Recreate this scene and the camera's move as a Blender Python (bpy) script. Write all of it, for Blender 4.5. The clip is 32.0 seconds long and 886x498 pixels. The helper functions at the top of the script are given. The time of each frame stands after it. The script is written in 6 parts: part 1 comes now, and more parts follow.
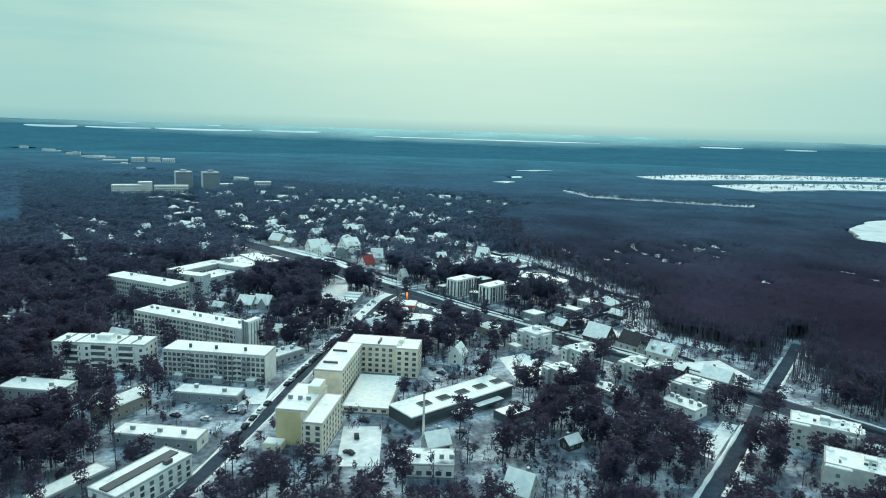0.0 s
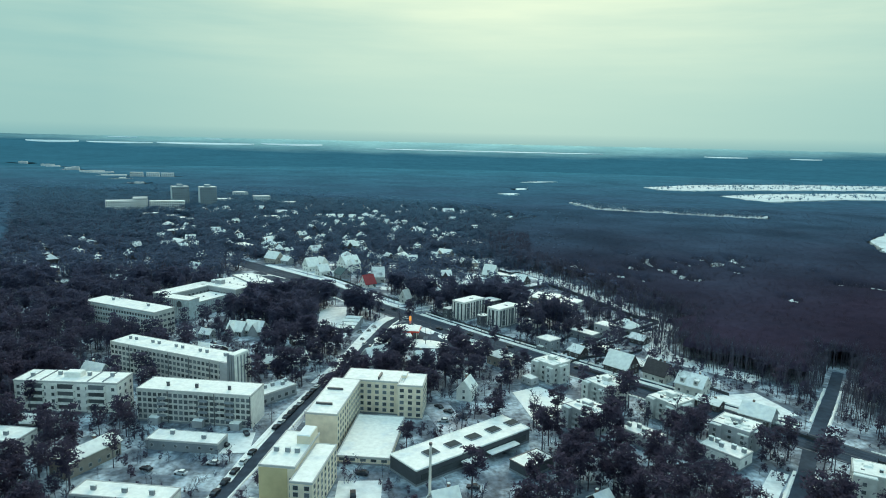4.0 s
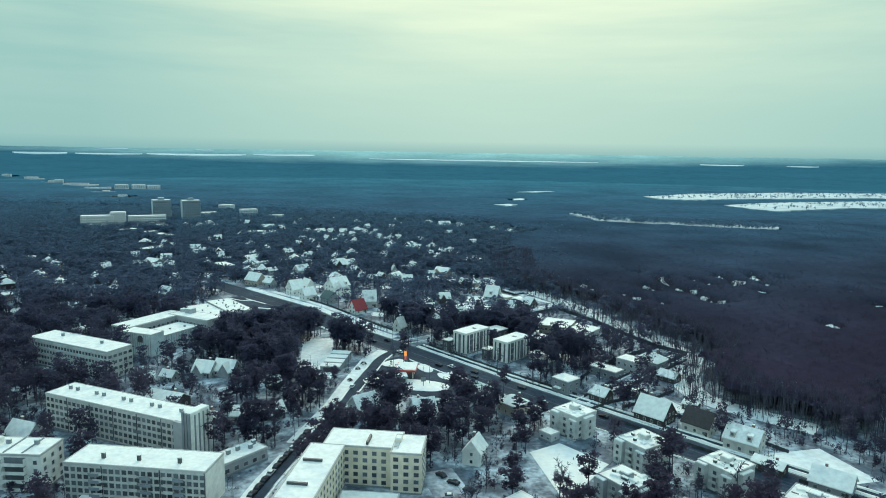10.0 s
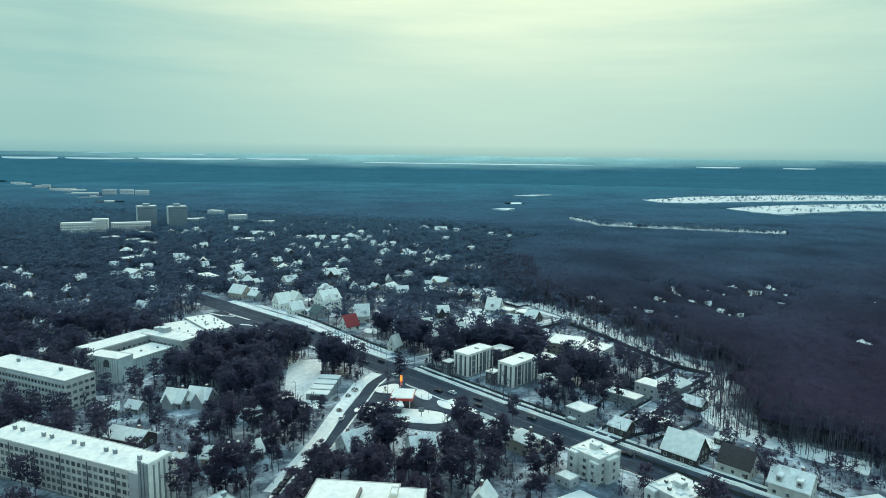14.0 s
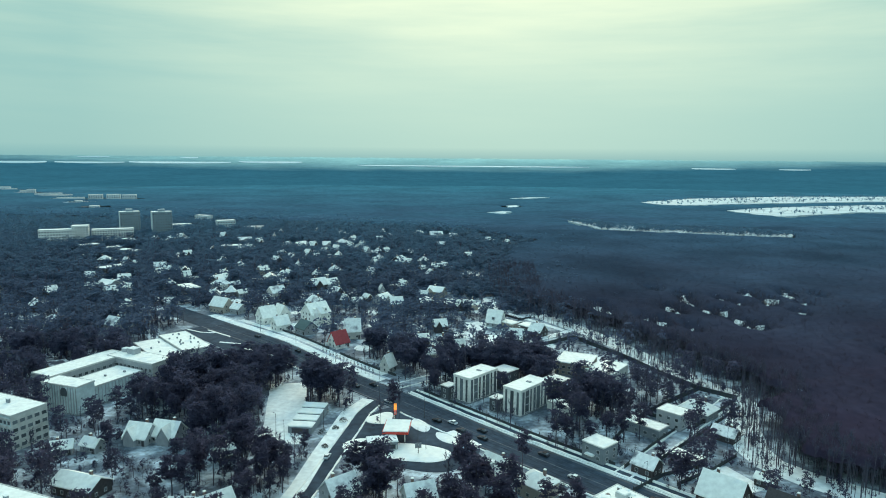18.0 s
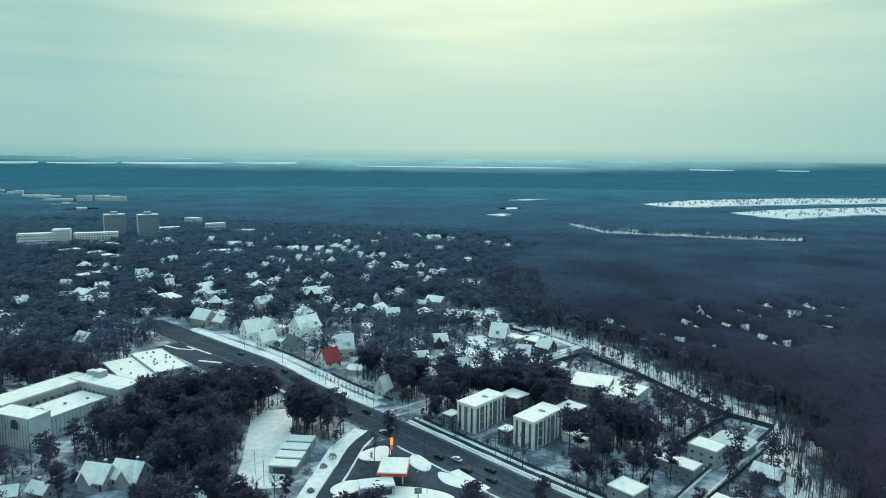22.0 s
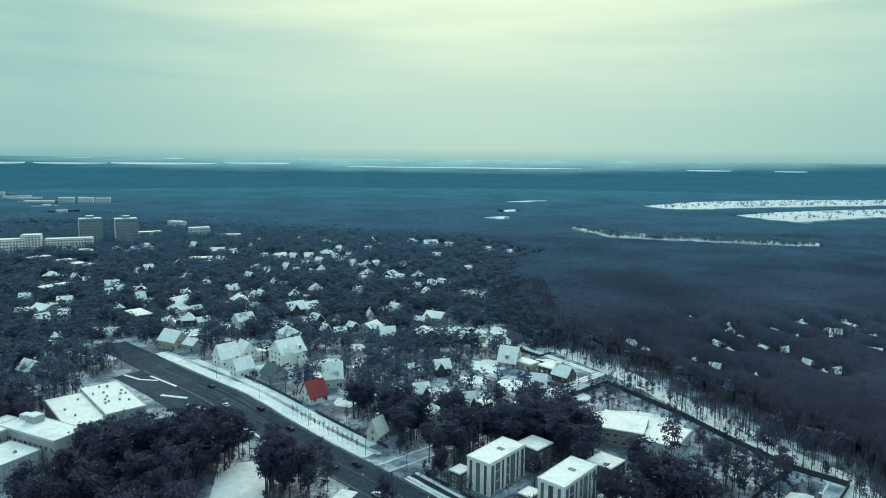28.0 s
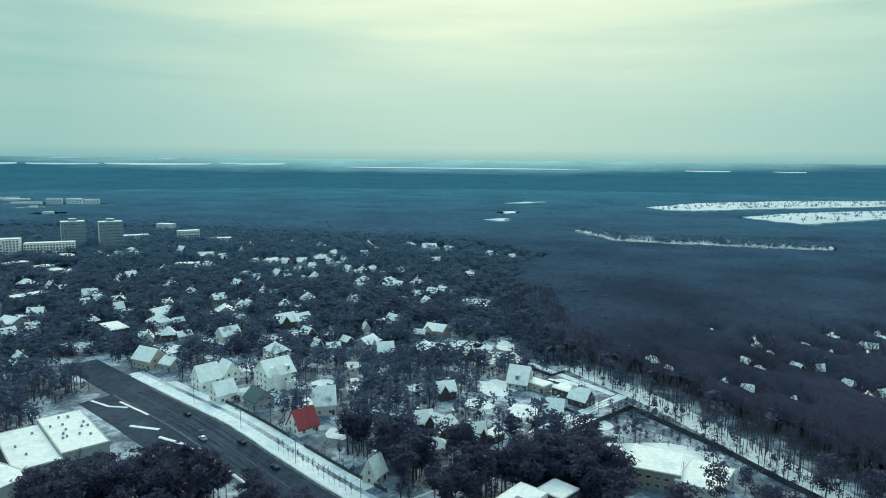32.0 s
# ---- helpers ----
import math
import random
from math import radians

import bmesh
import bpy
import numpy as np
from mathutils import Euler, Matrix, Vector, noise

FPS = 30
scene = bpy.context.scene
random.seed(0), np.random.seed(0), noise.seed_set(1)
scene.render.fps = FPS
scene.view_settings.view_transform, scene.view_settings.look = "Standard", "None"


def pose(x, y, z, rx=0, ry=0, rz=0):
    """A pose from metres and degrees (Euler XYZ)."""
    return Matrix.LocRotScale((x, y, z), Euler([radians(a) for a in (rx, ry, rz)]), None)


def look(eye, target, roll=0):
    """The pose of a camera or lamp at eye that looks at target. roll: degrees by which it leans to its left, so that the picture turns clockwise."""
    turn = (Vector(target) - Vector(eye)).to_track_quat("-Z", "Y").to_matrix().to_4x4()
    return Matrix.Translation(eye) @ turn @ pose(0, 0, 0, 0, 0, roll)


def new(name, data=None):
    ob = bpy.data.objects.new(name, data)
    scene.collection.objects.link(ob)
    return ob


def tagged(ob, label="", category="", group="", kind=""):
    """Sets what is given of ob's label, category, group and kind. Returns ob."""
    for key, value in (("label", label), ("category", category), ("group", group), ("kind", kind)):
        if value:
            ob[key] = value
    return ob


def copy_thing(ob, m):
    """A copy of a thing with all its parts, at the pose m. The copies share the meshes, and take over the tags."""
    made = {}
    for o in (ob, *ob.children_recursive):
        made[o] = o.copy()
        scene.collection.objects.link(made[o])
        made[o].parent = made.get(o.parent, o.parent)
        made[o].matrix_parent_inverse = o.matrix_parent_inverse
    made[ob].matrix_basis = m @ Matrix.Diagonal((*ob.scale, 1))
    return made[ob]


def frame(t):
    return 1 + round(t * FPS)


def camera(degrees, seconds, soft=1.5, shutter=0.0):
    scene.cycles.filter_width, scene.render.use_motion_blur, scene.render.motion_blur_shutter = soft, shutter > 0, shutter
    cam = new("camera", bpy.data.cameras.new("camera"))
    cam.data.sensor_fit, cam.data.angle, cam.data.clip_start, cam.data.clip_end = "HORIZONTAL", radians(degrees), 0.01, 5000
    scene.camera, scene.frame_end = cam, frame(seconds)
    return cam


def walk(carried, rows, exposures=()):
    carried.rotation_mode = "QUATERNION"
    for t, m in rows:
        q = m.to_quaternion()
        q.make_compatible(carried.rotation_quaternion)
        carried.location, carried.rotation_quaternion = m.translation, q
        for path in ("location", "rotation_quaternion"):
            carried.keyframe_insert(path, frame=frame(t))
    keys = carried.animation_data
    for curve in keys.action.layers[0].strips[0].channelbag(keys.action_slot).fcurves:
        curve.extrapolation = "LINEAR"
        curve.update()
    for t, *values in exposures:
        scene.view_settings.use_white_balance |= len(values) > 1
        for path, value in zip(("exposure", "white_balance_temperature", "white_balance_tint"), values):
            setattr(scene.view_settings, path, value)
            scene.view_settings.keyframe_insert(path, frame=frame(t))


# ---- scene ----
# The camera glides forward over the town at about 109 m.
cam = camera(68, 32.0, soft=0.95)
PATH = [
    (0.0, look((0.00, -0.00, 109.54), (-2.83, 984.17, -67.69), 1.774)),
    (2.0, look((-0.86, 14.83, 109.35), (-7.53, 1000.65, -58.35), 1.512)),
    (4.0, look((-1.71, 30.08, 109.22), (-9.50, 1017.19, -50.67), 1.302)),
    (6.0, look((-2.56, 46.05, 109.20), (-8.49, 1034.08, -44.96), 1.152)),
    (8.0, look((-3.53, 62.54, 109.24), (-7.42, 1051.34, -39.93), 1.020)),
    (10.0, look((-4.70, 79.25, 109.28), (-4.28, 1068.55, -36.63), 0.913)),
    (12.0, look((-5.83, 95.97, 109.21), (-1.22, 1085.60, -34.30), 0.820)),
    (14.0, look((-6.69, 112.51, 108.97), (1.17, 1102.51, -31.91), 0.704)),
    (16.0, look((-7.38, 128.94, 108.67), (5.02, 1119.13, -30.46), 0.560)),
    (18.0, look((-8.07, 145.32, 108.46), (8.22, 1135.75, -28.59), 0.473)),
    (20.0, look((-8.93, 161.61, 108.41), (10.02, 1152.10, -27.86), 0.494)),
    (22.0, look((-10.06, 177.74, 108.53), (12.40, 1168.23, -27.28), 0.518)),
    (24.0, look((-11.23, 193.80, 108.68), (14.91, 1184.32, -26.21), 0.542)),
    (26.0, look((-12.20, 209.89, 108.71), (16.73, 1200.30, -26.40), 0.574)),
    (28.0, look((-13.18, 226.15, 108.65), (18.26, 1216.48, -26.44), 0.553)),
    (30.0, look((-14.39, 242.67, 108.55), (19.75, 1232.96, -26.26), 0.516)),
    (32.0, look((-15.74, 259.37, 108.44), (21.43, 1249.60, -25.92), 0.558)),
]
walk(cam, PATH, [(0.0, 0.17), (2.0, 0.09), (4.0, 0.03), (6.0, 0.0), (12.0, 0.03), (17.0, 0.05), (24.0, 0.0), (32.0, 0.0)])

# ---- sky and sun: a bright winter overcast, lightest ahead ----
world = bpy.data.worlds.new("winter_sky")
scene.world = world
world.use_nodes = True
wt = world.node_tree
wt.nodes.clear()


def wnode(kind, **values):
    n = wt.nodes.new(kind)
    for key, value in values.items():
        n.inputs[key].default_value = value
    return n


def wmath(op, a, b=None, clamp=False):
    n = wt.nodes.new("ShaderNodeMath")
    n.operation, n.use_clamp = op, clamp
    for i, v in enumerate((a, b)):
        if v is None:
            continue
        if hasattr(v, "node"):
            wt.links.new(v, n.inputs[i])
        else:
            n.inputs[i].default_value = v
    return n.outputs[0]


def wmix(fac, a, b):
    n = wt.nodes.new("ShaderNodeMix")
    n.data_type = "RGBA"
    for socket, v in ((n.inputs[0], fac), (n.inputs[6], a), (n.inputs[7], b)):
        if hasattr(v, "node"):
            wt.links.new(v, socket)
        else:
            socket.default_value = v
    return n.outputs[2]


coord = wt.nodes.new("ShaderNodeTexCoord").outputs["Generated"]
sep = wt.nodes.new("ShaderNodeSeparateXYZ")
wt.links.new(coord, sep.inputs[0])
sx, sy, sz = sep.outputs
flat = wmath("SQRT", wmath("ADD", wmath("MULTIPLY", sx, sx), wmath("MULTIPLY", sy, sy)))
side = wmath("SUBTRACT", wmath("DIVIDE", sx, wmath("MAXIMUM", flat, 0.001)), 0.10)
ahead = wmath("SUBTRACT", 1.0, wmath("MULTIPLY", wmath("MULTIPLY", side, side), 3.1), True)
up = wmath("POWER", wmath("DIVIDE", sz, 0.24, True), 0.75)
squash = wt.nodes.new("ShaderNodeMapping")
squash.inputs["Scale"].default_value = (1.3, 1.3, 13.0)
wt.links.new(coord, squash.inputs[0])
cloud = wnode("ShaderNodeTexNoise", Scale=2.2, Detail=5.0, Roughness=0.55)
wt.links.new(squash.outputs[0], cloud.inputs["Vector"])
puff = wmath("MULTIPLY", wmath("SUBTRACT", cloud.outputs["Fac"], 0.5), 1.25)
bright = wmath("MULTIPLY", wmath("ADD", wmath("MULTIPLY", ahead, 0.88), 0.14), wmath("ADD", wmath("MULTIPLY", up, 0.85), 0.15))
bright = wmath("ADD", bright, wmath("MULTIPLY", puff, up), True)
low = wmix(ahead, (0.30, 0.54, 0.52, 1), (0.40, 0.64, 0.58, 1))
high = wmix(bright, (0.35, 0.60, 0.55, 1), (0.84, 0.97, 0.71, 1))
veil = wmix(up, low, high)
zenith = wmath("MULTIPLY", wmath("SUBTRACT", sz, 0.22), 1.6, True)
veil = wmix(zenith, veil, (0.52, 0.86, 1.07, 1))
behind = wmath("MULTIPLY", sy, -1.6, True)
veil = wmix(behind, veil, (0.50, 0.80, 0.92, 1))
haze = wmath("SUBTRACT", 1.0, wmath("DIVIDE", sz, 0.016, True), True)
veil = wmix(wmath("MULTIPLY", haze, 0.75), veil, (0.20, 0.44, 0.46, 1))
sky = wt.nodes.new("ShaderNodeTexSky")
sky.sky_type, sky.sun_disc = "NISHITA", False
sky.sun_elevation, sky.sun_rotation = radians(24), radians(6)
air = wt.nodes.new("ShaderNodeMix")
air.data_type, air.blend_type = "RGBA", "ADD"
air.inputs[0].default_value = 0.002
wt.links.new(veil, air.inputs[6])
wt.links.new(sky.outputs[0], air.inputs[7])
back = wnode("ShaderNodeBackground", Strength=1.0)
wt.links.new(air.outputs[2], back.inputs[0])
wout = wt.nodes.new("ShaderNodeOutputWorld")
wt.links.new(back.outputs[0], wout.inputs[0])

sun_data = bpy.data.lights.new("sun", "SUN")
sun_data.energy, sun_data.angle, sun_data.color = 1.6, radians(40), (1.09, 0.98, 0.74)
sun = new("sun", sun_data)
sun.matrix_world = look((60, 600, 300), (0, 0, 0))


# ---- materials ----
def material(name, colour, rough=0.85, vary=0.12, grain=0.6, patch=0.05, bump=0.15, metal=0.0, tone=None, tone_at=0.55, spread=0.0, ior=1.45, spec=0.5, leaf=0.0, haze_y=None, mottle=0.0):
    """A surface with variation at two scales: grain and patch are noise scales per metre. tone: a second colour in
    patches. With two y values given, distance haze is painted in instead: colour blends to tone between them. mottle:
    how far patches differ in depth of colour.
    """
    m = bpy.data.materials.new(name)
    m.use_nodes = True
    nt = m.node_tree
    bsdf = nt.nodes["Principled BSDF"]
    bsdf.inputs["Roughness"].default_value = rough
    bsdf.inputs["Metallic"].default_value = metal
    bsdf.inputs["IOR"].default_value = ior
    bsdf.inputs["Specular IOR Level"].default_value = spec
    where = nt.nodes.new("ShaderNodeNewGeometry").outputs["Position"]

    def noise_at(scale, detail):
        n = nt.nodes.new("ShaderNodeTexNoise")
        n.inputs["Scale"].default_value, n.inputs["Detail"].default_value = scale, detail
        nt.links.new(where, n.inputs["Vector"])
        return n.outputs["Fac"]

    def ramp(fac, lo, hi, c0, c1):
        r = nt.nodes.new("ShaderNodeMapRange")
        r.inputs[1].default_value, r.inputs[2].default_value = lo, hi
        r.inputs[3].default_value, r.inputs[4].default_value = c0, c1
        nt.links.new(fac, r.inputs[0])
        return r.outputs[0]

    fine, wide = noise_at(grain, 6.0), noise_at(patch, 4.0)
    base = nt.nodes.new("ShaderNodeMix")
    base.data_type = "RGBA"
    other = tone or tuple(c * 0.7 for c in colour)
    base.inputs[6].default_value = (*colour, 1)
    base.inputs[7].default_value = (*other, 1)
    # distance haze painted into the base colour, growing with y
    if haze_y:
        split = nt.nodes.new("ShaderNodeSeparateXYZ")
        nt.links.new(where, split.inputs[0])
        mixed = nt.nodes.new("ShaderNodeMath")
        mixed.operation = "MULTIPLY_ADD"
        mixed.inputs[1].default_value = 0.55 * (haze_y[1] - haze_y[0])
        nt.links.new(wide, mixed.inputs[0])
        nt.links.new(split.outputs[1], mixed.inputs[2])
        nt.links.new(ramp(mixed.outputs[0], haze_y[0] + 0.275 * (haze_y[1] - haze_y[0]), haze_y[1] + 0.275 * (haze_y[1] - haze_y[0]), 0.0, 1.0), base.inputs[0])
    else:
        nt.links.new(ramp(wide, tone_at - 0.08, tone_at + 0.08, 0.0, 1.0 if tone else 0.35), base.inputs[0])
    scale = nt.nodes.new("ShaderNodeVectorMath")
    scale.operation = "SCALE"
    nt.links.new(base.outputs[2], scale.inputs[0])
    strength = ramp(fine, 0.3, 0.7, 1 - vary, 1 + vary)
    if spread:
        info = nt.nodes.new("ShaderNodeObjectInfo")
        mul = nt.nodes.new("ShaderNodeMath")
        mul.operation = "MULTIPLY"
        nt.links.new(strength, mul.inputs[0])
        nt.links.new(ramp(info.outputs["Random"], 0, 1, 1 - spread, 1 + spread), mul.inputs[1])
        strength = mul.outputs[0]
    if mottle:
        mul = nt.nodes.new("ShaderNodeMath")
        mul.operation = "MULTIPLY"
        nt.links.new(strength, mul.inputs[0])
        nt.links.new(ramp(noise_at(patch * 1.3, 3.0), 0.3, 0.7, 1 - mottle, 1 + mottle), mul.inputs[1])
        strength = mul.outputs[0]
    nt.links.new(strength, scale.inputs[3])
    nt.links.new(scale.outputs[0], bsdf.inputs["Base Color"])
    if leaf:
        thin = nt.nodes.new("ShaderNodeBsdfTranslucent")
        nt.links.new(scale.outputs[0], thin.inputs[0])
        both = nt.nodes.new("ShaderNodeMixShader")
        both.inputs[0].default_value = leaf
        nt.links.new(bsdf.outputs[0], both.inputs[1])
        nt.links.new(thin.outputs[0], both.inputs[2])
        nt.links.new(both.outputs[0], nt.nodes["Material Output"].inputs[0])
    if bump:
        b = nt.nodes.new("ShaderNodeBump")
        b.inputs["Strength"].default_value, b.inputs["Distance"].default_value = bump, 0.3
        nt.links.new(fine, b.inputs["Height"])
        nt.links.new(b.outputs[0], bsdf.inputs["Normal"])
    return m


def glow(name, colour, strength):
    m = bpy.data.materials.new(name)
    m.use_nodes = True
    b = m.node_tree.nodes["Principled BSDF"]
    b.inputs["Base Color"].default_value = (*colour, 1)
    b.inputs["Emission Color"].default_value = (*colour, 1)
    b.inputs["Emission Strength"].default_value = strength
    return m


SNOW = material("roof_snow", (0.86, 0.88, 0.81), 0.7, 0.06, 0.5, 0.08, 0.2, tone=(0.76, 0.82, 0.81))
DRIFTED = material("drifted_roof_snow", (0.86, 0.88, 0.81), 0.7, 0.10, 0.6, 0.14, 0.3, tone=(0.72, 0.77, 0.75), tone_at=0.60)
PATCHY = material("patchy_roof_snow", (0.84, 0.87, 0.83), 0.75, 0.12, 0.8, 0.22, 0.3, tone=(0.13, 0.15, 0.17), tone_at=0.59)
FLECKED = material("broken_roof_snow", (0.72, 0.78, 0.78), 0.75, 0.15, 0.8, 0.3, 0.3, tone=(0.06, 0.065, 0.085), tone_at=0.46)
RAGGED = material("thin_roof_snow", (0.82, 0.86, 0.82), 0.75, 0.12, 0.8, 0.15, 0.3, tone=(0.16, 0.17, 0.19), tone_at=0.63)
GROUND = material("snowy_ground", (0.42, 0.50, 0.54), 0.8, 0.5, 0.5, 0.085, 0.35, tone=(0.105, 0.14, 0.175), tone_at=0.47)
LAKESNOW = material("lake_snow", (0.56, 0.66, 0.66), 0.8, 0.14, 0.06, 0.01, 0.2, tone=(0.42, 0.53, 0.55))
# Far snow is dimmed and blued: distance haze painted into its colour.
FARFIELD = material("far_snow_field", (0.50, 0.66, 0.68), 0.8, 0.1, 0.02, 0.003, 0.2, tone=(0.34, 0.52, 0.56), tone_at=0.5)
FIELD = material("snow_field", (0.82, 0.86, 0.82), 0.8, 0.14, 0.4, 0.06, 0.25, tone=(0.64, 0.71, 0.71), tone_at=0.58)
ASPHALT = material("wet_asphalt", (0.034, 0.053, 0.076), 0.85, 0.25, 0.35, 0.04, 0.12, tone=(0.052, 0.076, 0.104), tone_at=0.56, spec=0.1)
GREYSLUSH = material("grey_lane_slush", (0.085, 0.105, 0.125), 0.8, 0.4, 0.5, 0.08, 0.2, tone=(0.05, 0.065, 0.08), tone_at=0.5)
SLUSH = material("packed_slush", (0.46, 0.53, 0.57), 0.65, 0.35, 0.5, 0.09, 0.25, tone=(0.17, 0.21, 0.25), tone_at=0.52)
TRACK = material("worn_wheel_track", (0.033, 0.051, 0.072), 0.85, 0.3, 0.3, 0.05, 0.1, tone=(0.048, 0.070, 0.094), spec=0.1)
SKYGLASS = material("dull_skylight_glass", (0.055, 0.072, 0.075), 0.7, 0.2, 0.6, 0.2, 0.0, spec=0.05)
CREAM = material("cream_render", (0.79, 0.70, 0.54), 0.85, 0.12, 0.4, 0.12, 0.05)
YELLOW = material("yellow_ochre_render", (0.60, 0.50, 0.28), 0.85, 0.06, 0.4, 0.12, 0.05)
PANEL = material("pale_concrete_panel", (0.56, 0.56, 0.52), 0.85, 0.15, 0.5, 0.15, 0.06, spread=0.04)
WHITEWALL = material("white_render", (0.80, 0.80, 0.74), 0.8, 0.12, 0.5, 0.15, 0.04)
VILLAWALL = material("pale_villa_render", (0.56, 0.58, 0.55), 0.85, 0.15, 0.5, 0.15, 0.05, tone=(0.44, 0.47, 0.46), tone_at=0.6)
GREYWALL = material("grey_render", (0.36, 0.38, 0.39), 0.85, 0.1, 0.5, 0.15, 0.06, spread=0.15)
DIMWALL = material("weathered_grey_panel", (0.24, 0.27, 0.29), 0.85, 0.12, 0.4, 0.1, 0.06)
# The far towers' blue cast is haze painted into the wall colour.
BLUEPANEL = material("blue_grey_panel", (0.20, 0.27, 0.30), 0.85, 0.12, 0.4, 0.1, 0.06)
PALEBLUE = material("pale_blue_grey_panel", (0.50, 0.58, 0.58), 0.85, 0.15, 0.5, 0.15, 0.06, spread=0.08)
TIMBER = material("dark_timber_boards", (0.062, 0.056, 0.058), 0.8, 0.2, 1.2, 0.2, 0.1, spread=0.25)
TAN = material("tan_render", (0.37, 0.33, 0.28), 0.85, 0.1, 0.5, 0.15, 0.06, spread=0.2)
DARKMETAL = material("dark_metal", (0.07, 0.08, 0.09), 0.5, 0.15, 0.8, 0.2, 0.05)
DARKWOOD = material("dark_fence_boards", (0.05, 0.06, 0.065), 0.85, 0.25, 0.8, 0.2, 0.1)
HEDGE = material("dark_hedge", (0.035, 0.05, 0.055), 0.9, 0.4, 1.5, 0.2, 0.5)
REDTILE = material("red_roof_tiles", (0.34, 0.05, 0.055), 0.7, 0.18, 1.5, 0.3, 0.2)
GREENTIN = material("dark_green_roof_sheet", (0.07, 0.12, 0.12), 0.5, 0.15, 1.0, 0.2, 0.05)
PIPE = material("chimney_brick", (0.20, 0.14, 0.12), 0.9, 0.2, 2.0, 0.4, 0.1)
FRAME = material("white_window_frame", (0.50, 0.51, 0.49), 0.6, 0.05, 1.0, 0.3, 0.0)
GLASS = material("dark_window_glass", (0.115, 0.132, 0.142), 0.25, 0.2, 0.3, 0.1, 0.0, spread=0.5, spec=0.25)
REDPAINT = material("red_canopy_paint", (0.62, 0.06, 0.04), 0.4, 0.05, 1.0, 0.3, 0.0)
BARK = material("pine_bark", (0.088, 0.084, 0.110), 0.9, 0.3, 2.0, 0.3, 0.3, spec=0.1)
# Needles turn bluer farther off: haze painted into their colour.
NEEDLES = material("pine_needles", (0.084, 0.076, 0.120), 0.85, 0.12, 0.7, 0.02, 0.0, tone=(0.082, 0.104, 0.172), spec=0.1, leaf=0.72, haze_y=(250, 560))
BLUENEEDLES = material("hazed_pine_needles", (0.086, 0.112, 0.178), 0.85, 0.12, 0.5, 0.012, 0.0, tone=(0.100, 0.210, 0.300), spec=0.1, leaf=0.6, haze_y=(480, 1200))
TWIGS = material("bare_twigs", (0.072, 0.074, 0.112), 0.9, 0.2, 0.8, 0.03, 0.0, tone=(0.062, 0.078, 0.118), spec=0.1, leaf=0.4)
# Twigs also take painted haze, bluer with distance.
OAKTWIGS = material("purplish_twigs", (0.056, 0.046, 0.072), 0.9, 0.2, 0.6, 0.02, 0.0, tone=(0.058, 0.094, 0.140), spec=0.1, leaf=0.5, haze_y=(400, 940))
FROST = material("snow_on_branches", (0.30, 0.38, 0.48), 0.8, 0.15, 1.0, 0.1, 0.0)
# Canopies go blue, then pale, towards the skyline: aerial haze painted in.
OAKWOOD = material("leafless_wood_canopy", (0.033, 0.027, 0.044), 0.95, 0.14, 0.2, 0.008, 0.0, tone=(0.045, 0.084, 0.126), haze_y=(420, 960), spec=0.0, mottle=0.3)
PINEWOOD = material("pine_canopy", (0.050, 0.098, 0.146), 0.95, 0.14, 0.08, 0.006, 0.0, tone=(0.056, 0.186, 0.246), spec=0.0, haze_y=(1100, 2700), mottle=0.16)
FARWOOD = material("hazed_far_canopy", (0.040, 0.134, 0.186), 0.95, 0.1, 0.03, 0.003, 0.0, tone=(0.38, 0.60, 0.57), spec=0.0, haze_y=(3750, 4900), mottle=0.08)
TYRE = material("black_tyre", (0.02, 0.02, 0.022), 0.8, 0.1, 2.0, 0.5, 0.0)
CARDARK = material("dark_car_paint", (0.03, 0.035, 0.045), 0.6, 0.05, 1.0, 0.3, 0.0, spread=0.5, spec=0.15)
CARPALE = material("pale_car_paint", (0.50, 0.54, 0.56), 0.6, 0.05, 1.0, 0.3, 0.0, spread=0.2)
PYLON = glow("lit_orange_panel", (1.0, 0.36, 0.06), 0.9)
PYLONRED = glow("lit_red_panel", (0.8, 0.10, 0.04), 0.35)


# ---- geometry helpers ----
def clamp01(v):
    return min(max(v, 0.0), 1.0)


def ease(v):
    v = clamp01(v)
    return v * v * (3 - 2 * v)


EYE_HEIGHT, RISE_FROM, RIM, CLIMB = 109.0, 2500.0, 4880.0, 0.955


def height(x, y):
    """Ground: a gentle slope under the flats, a low rise below the old villas, and far land bent up so the skyline fits
    the camera's view.
    """
    z = 2.0 * clamp01((430 - y) / 180) + 4 * ease((-x - 20) / 80) * ease((y - 455) / 60) * (1 - ease((y - 900) / 400))
    r = math.hypot(x, y - 130)
    if r > RISE_FROM:
        k = (1 - min(1.0, (r - RISE_FROM) / (RIM - RISE_FROM)) * CLIMB) / RISE_FROM
        z += EYE_HEIGHT * (1 - r * k)
    return z


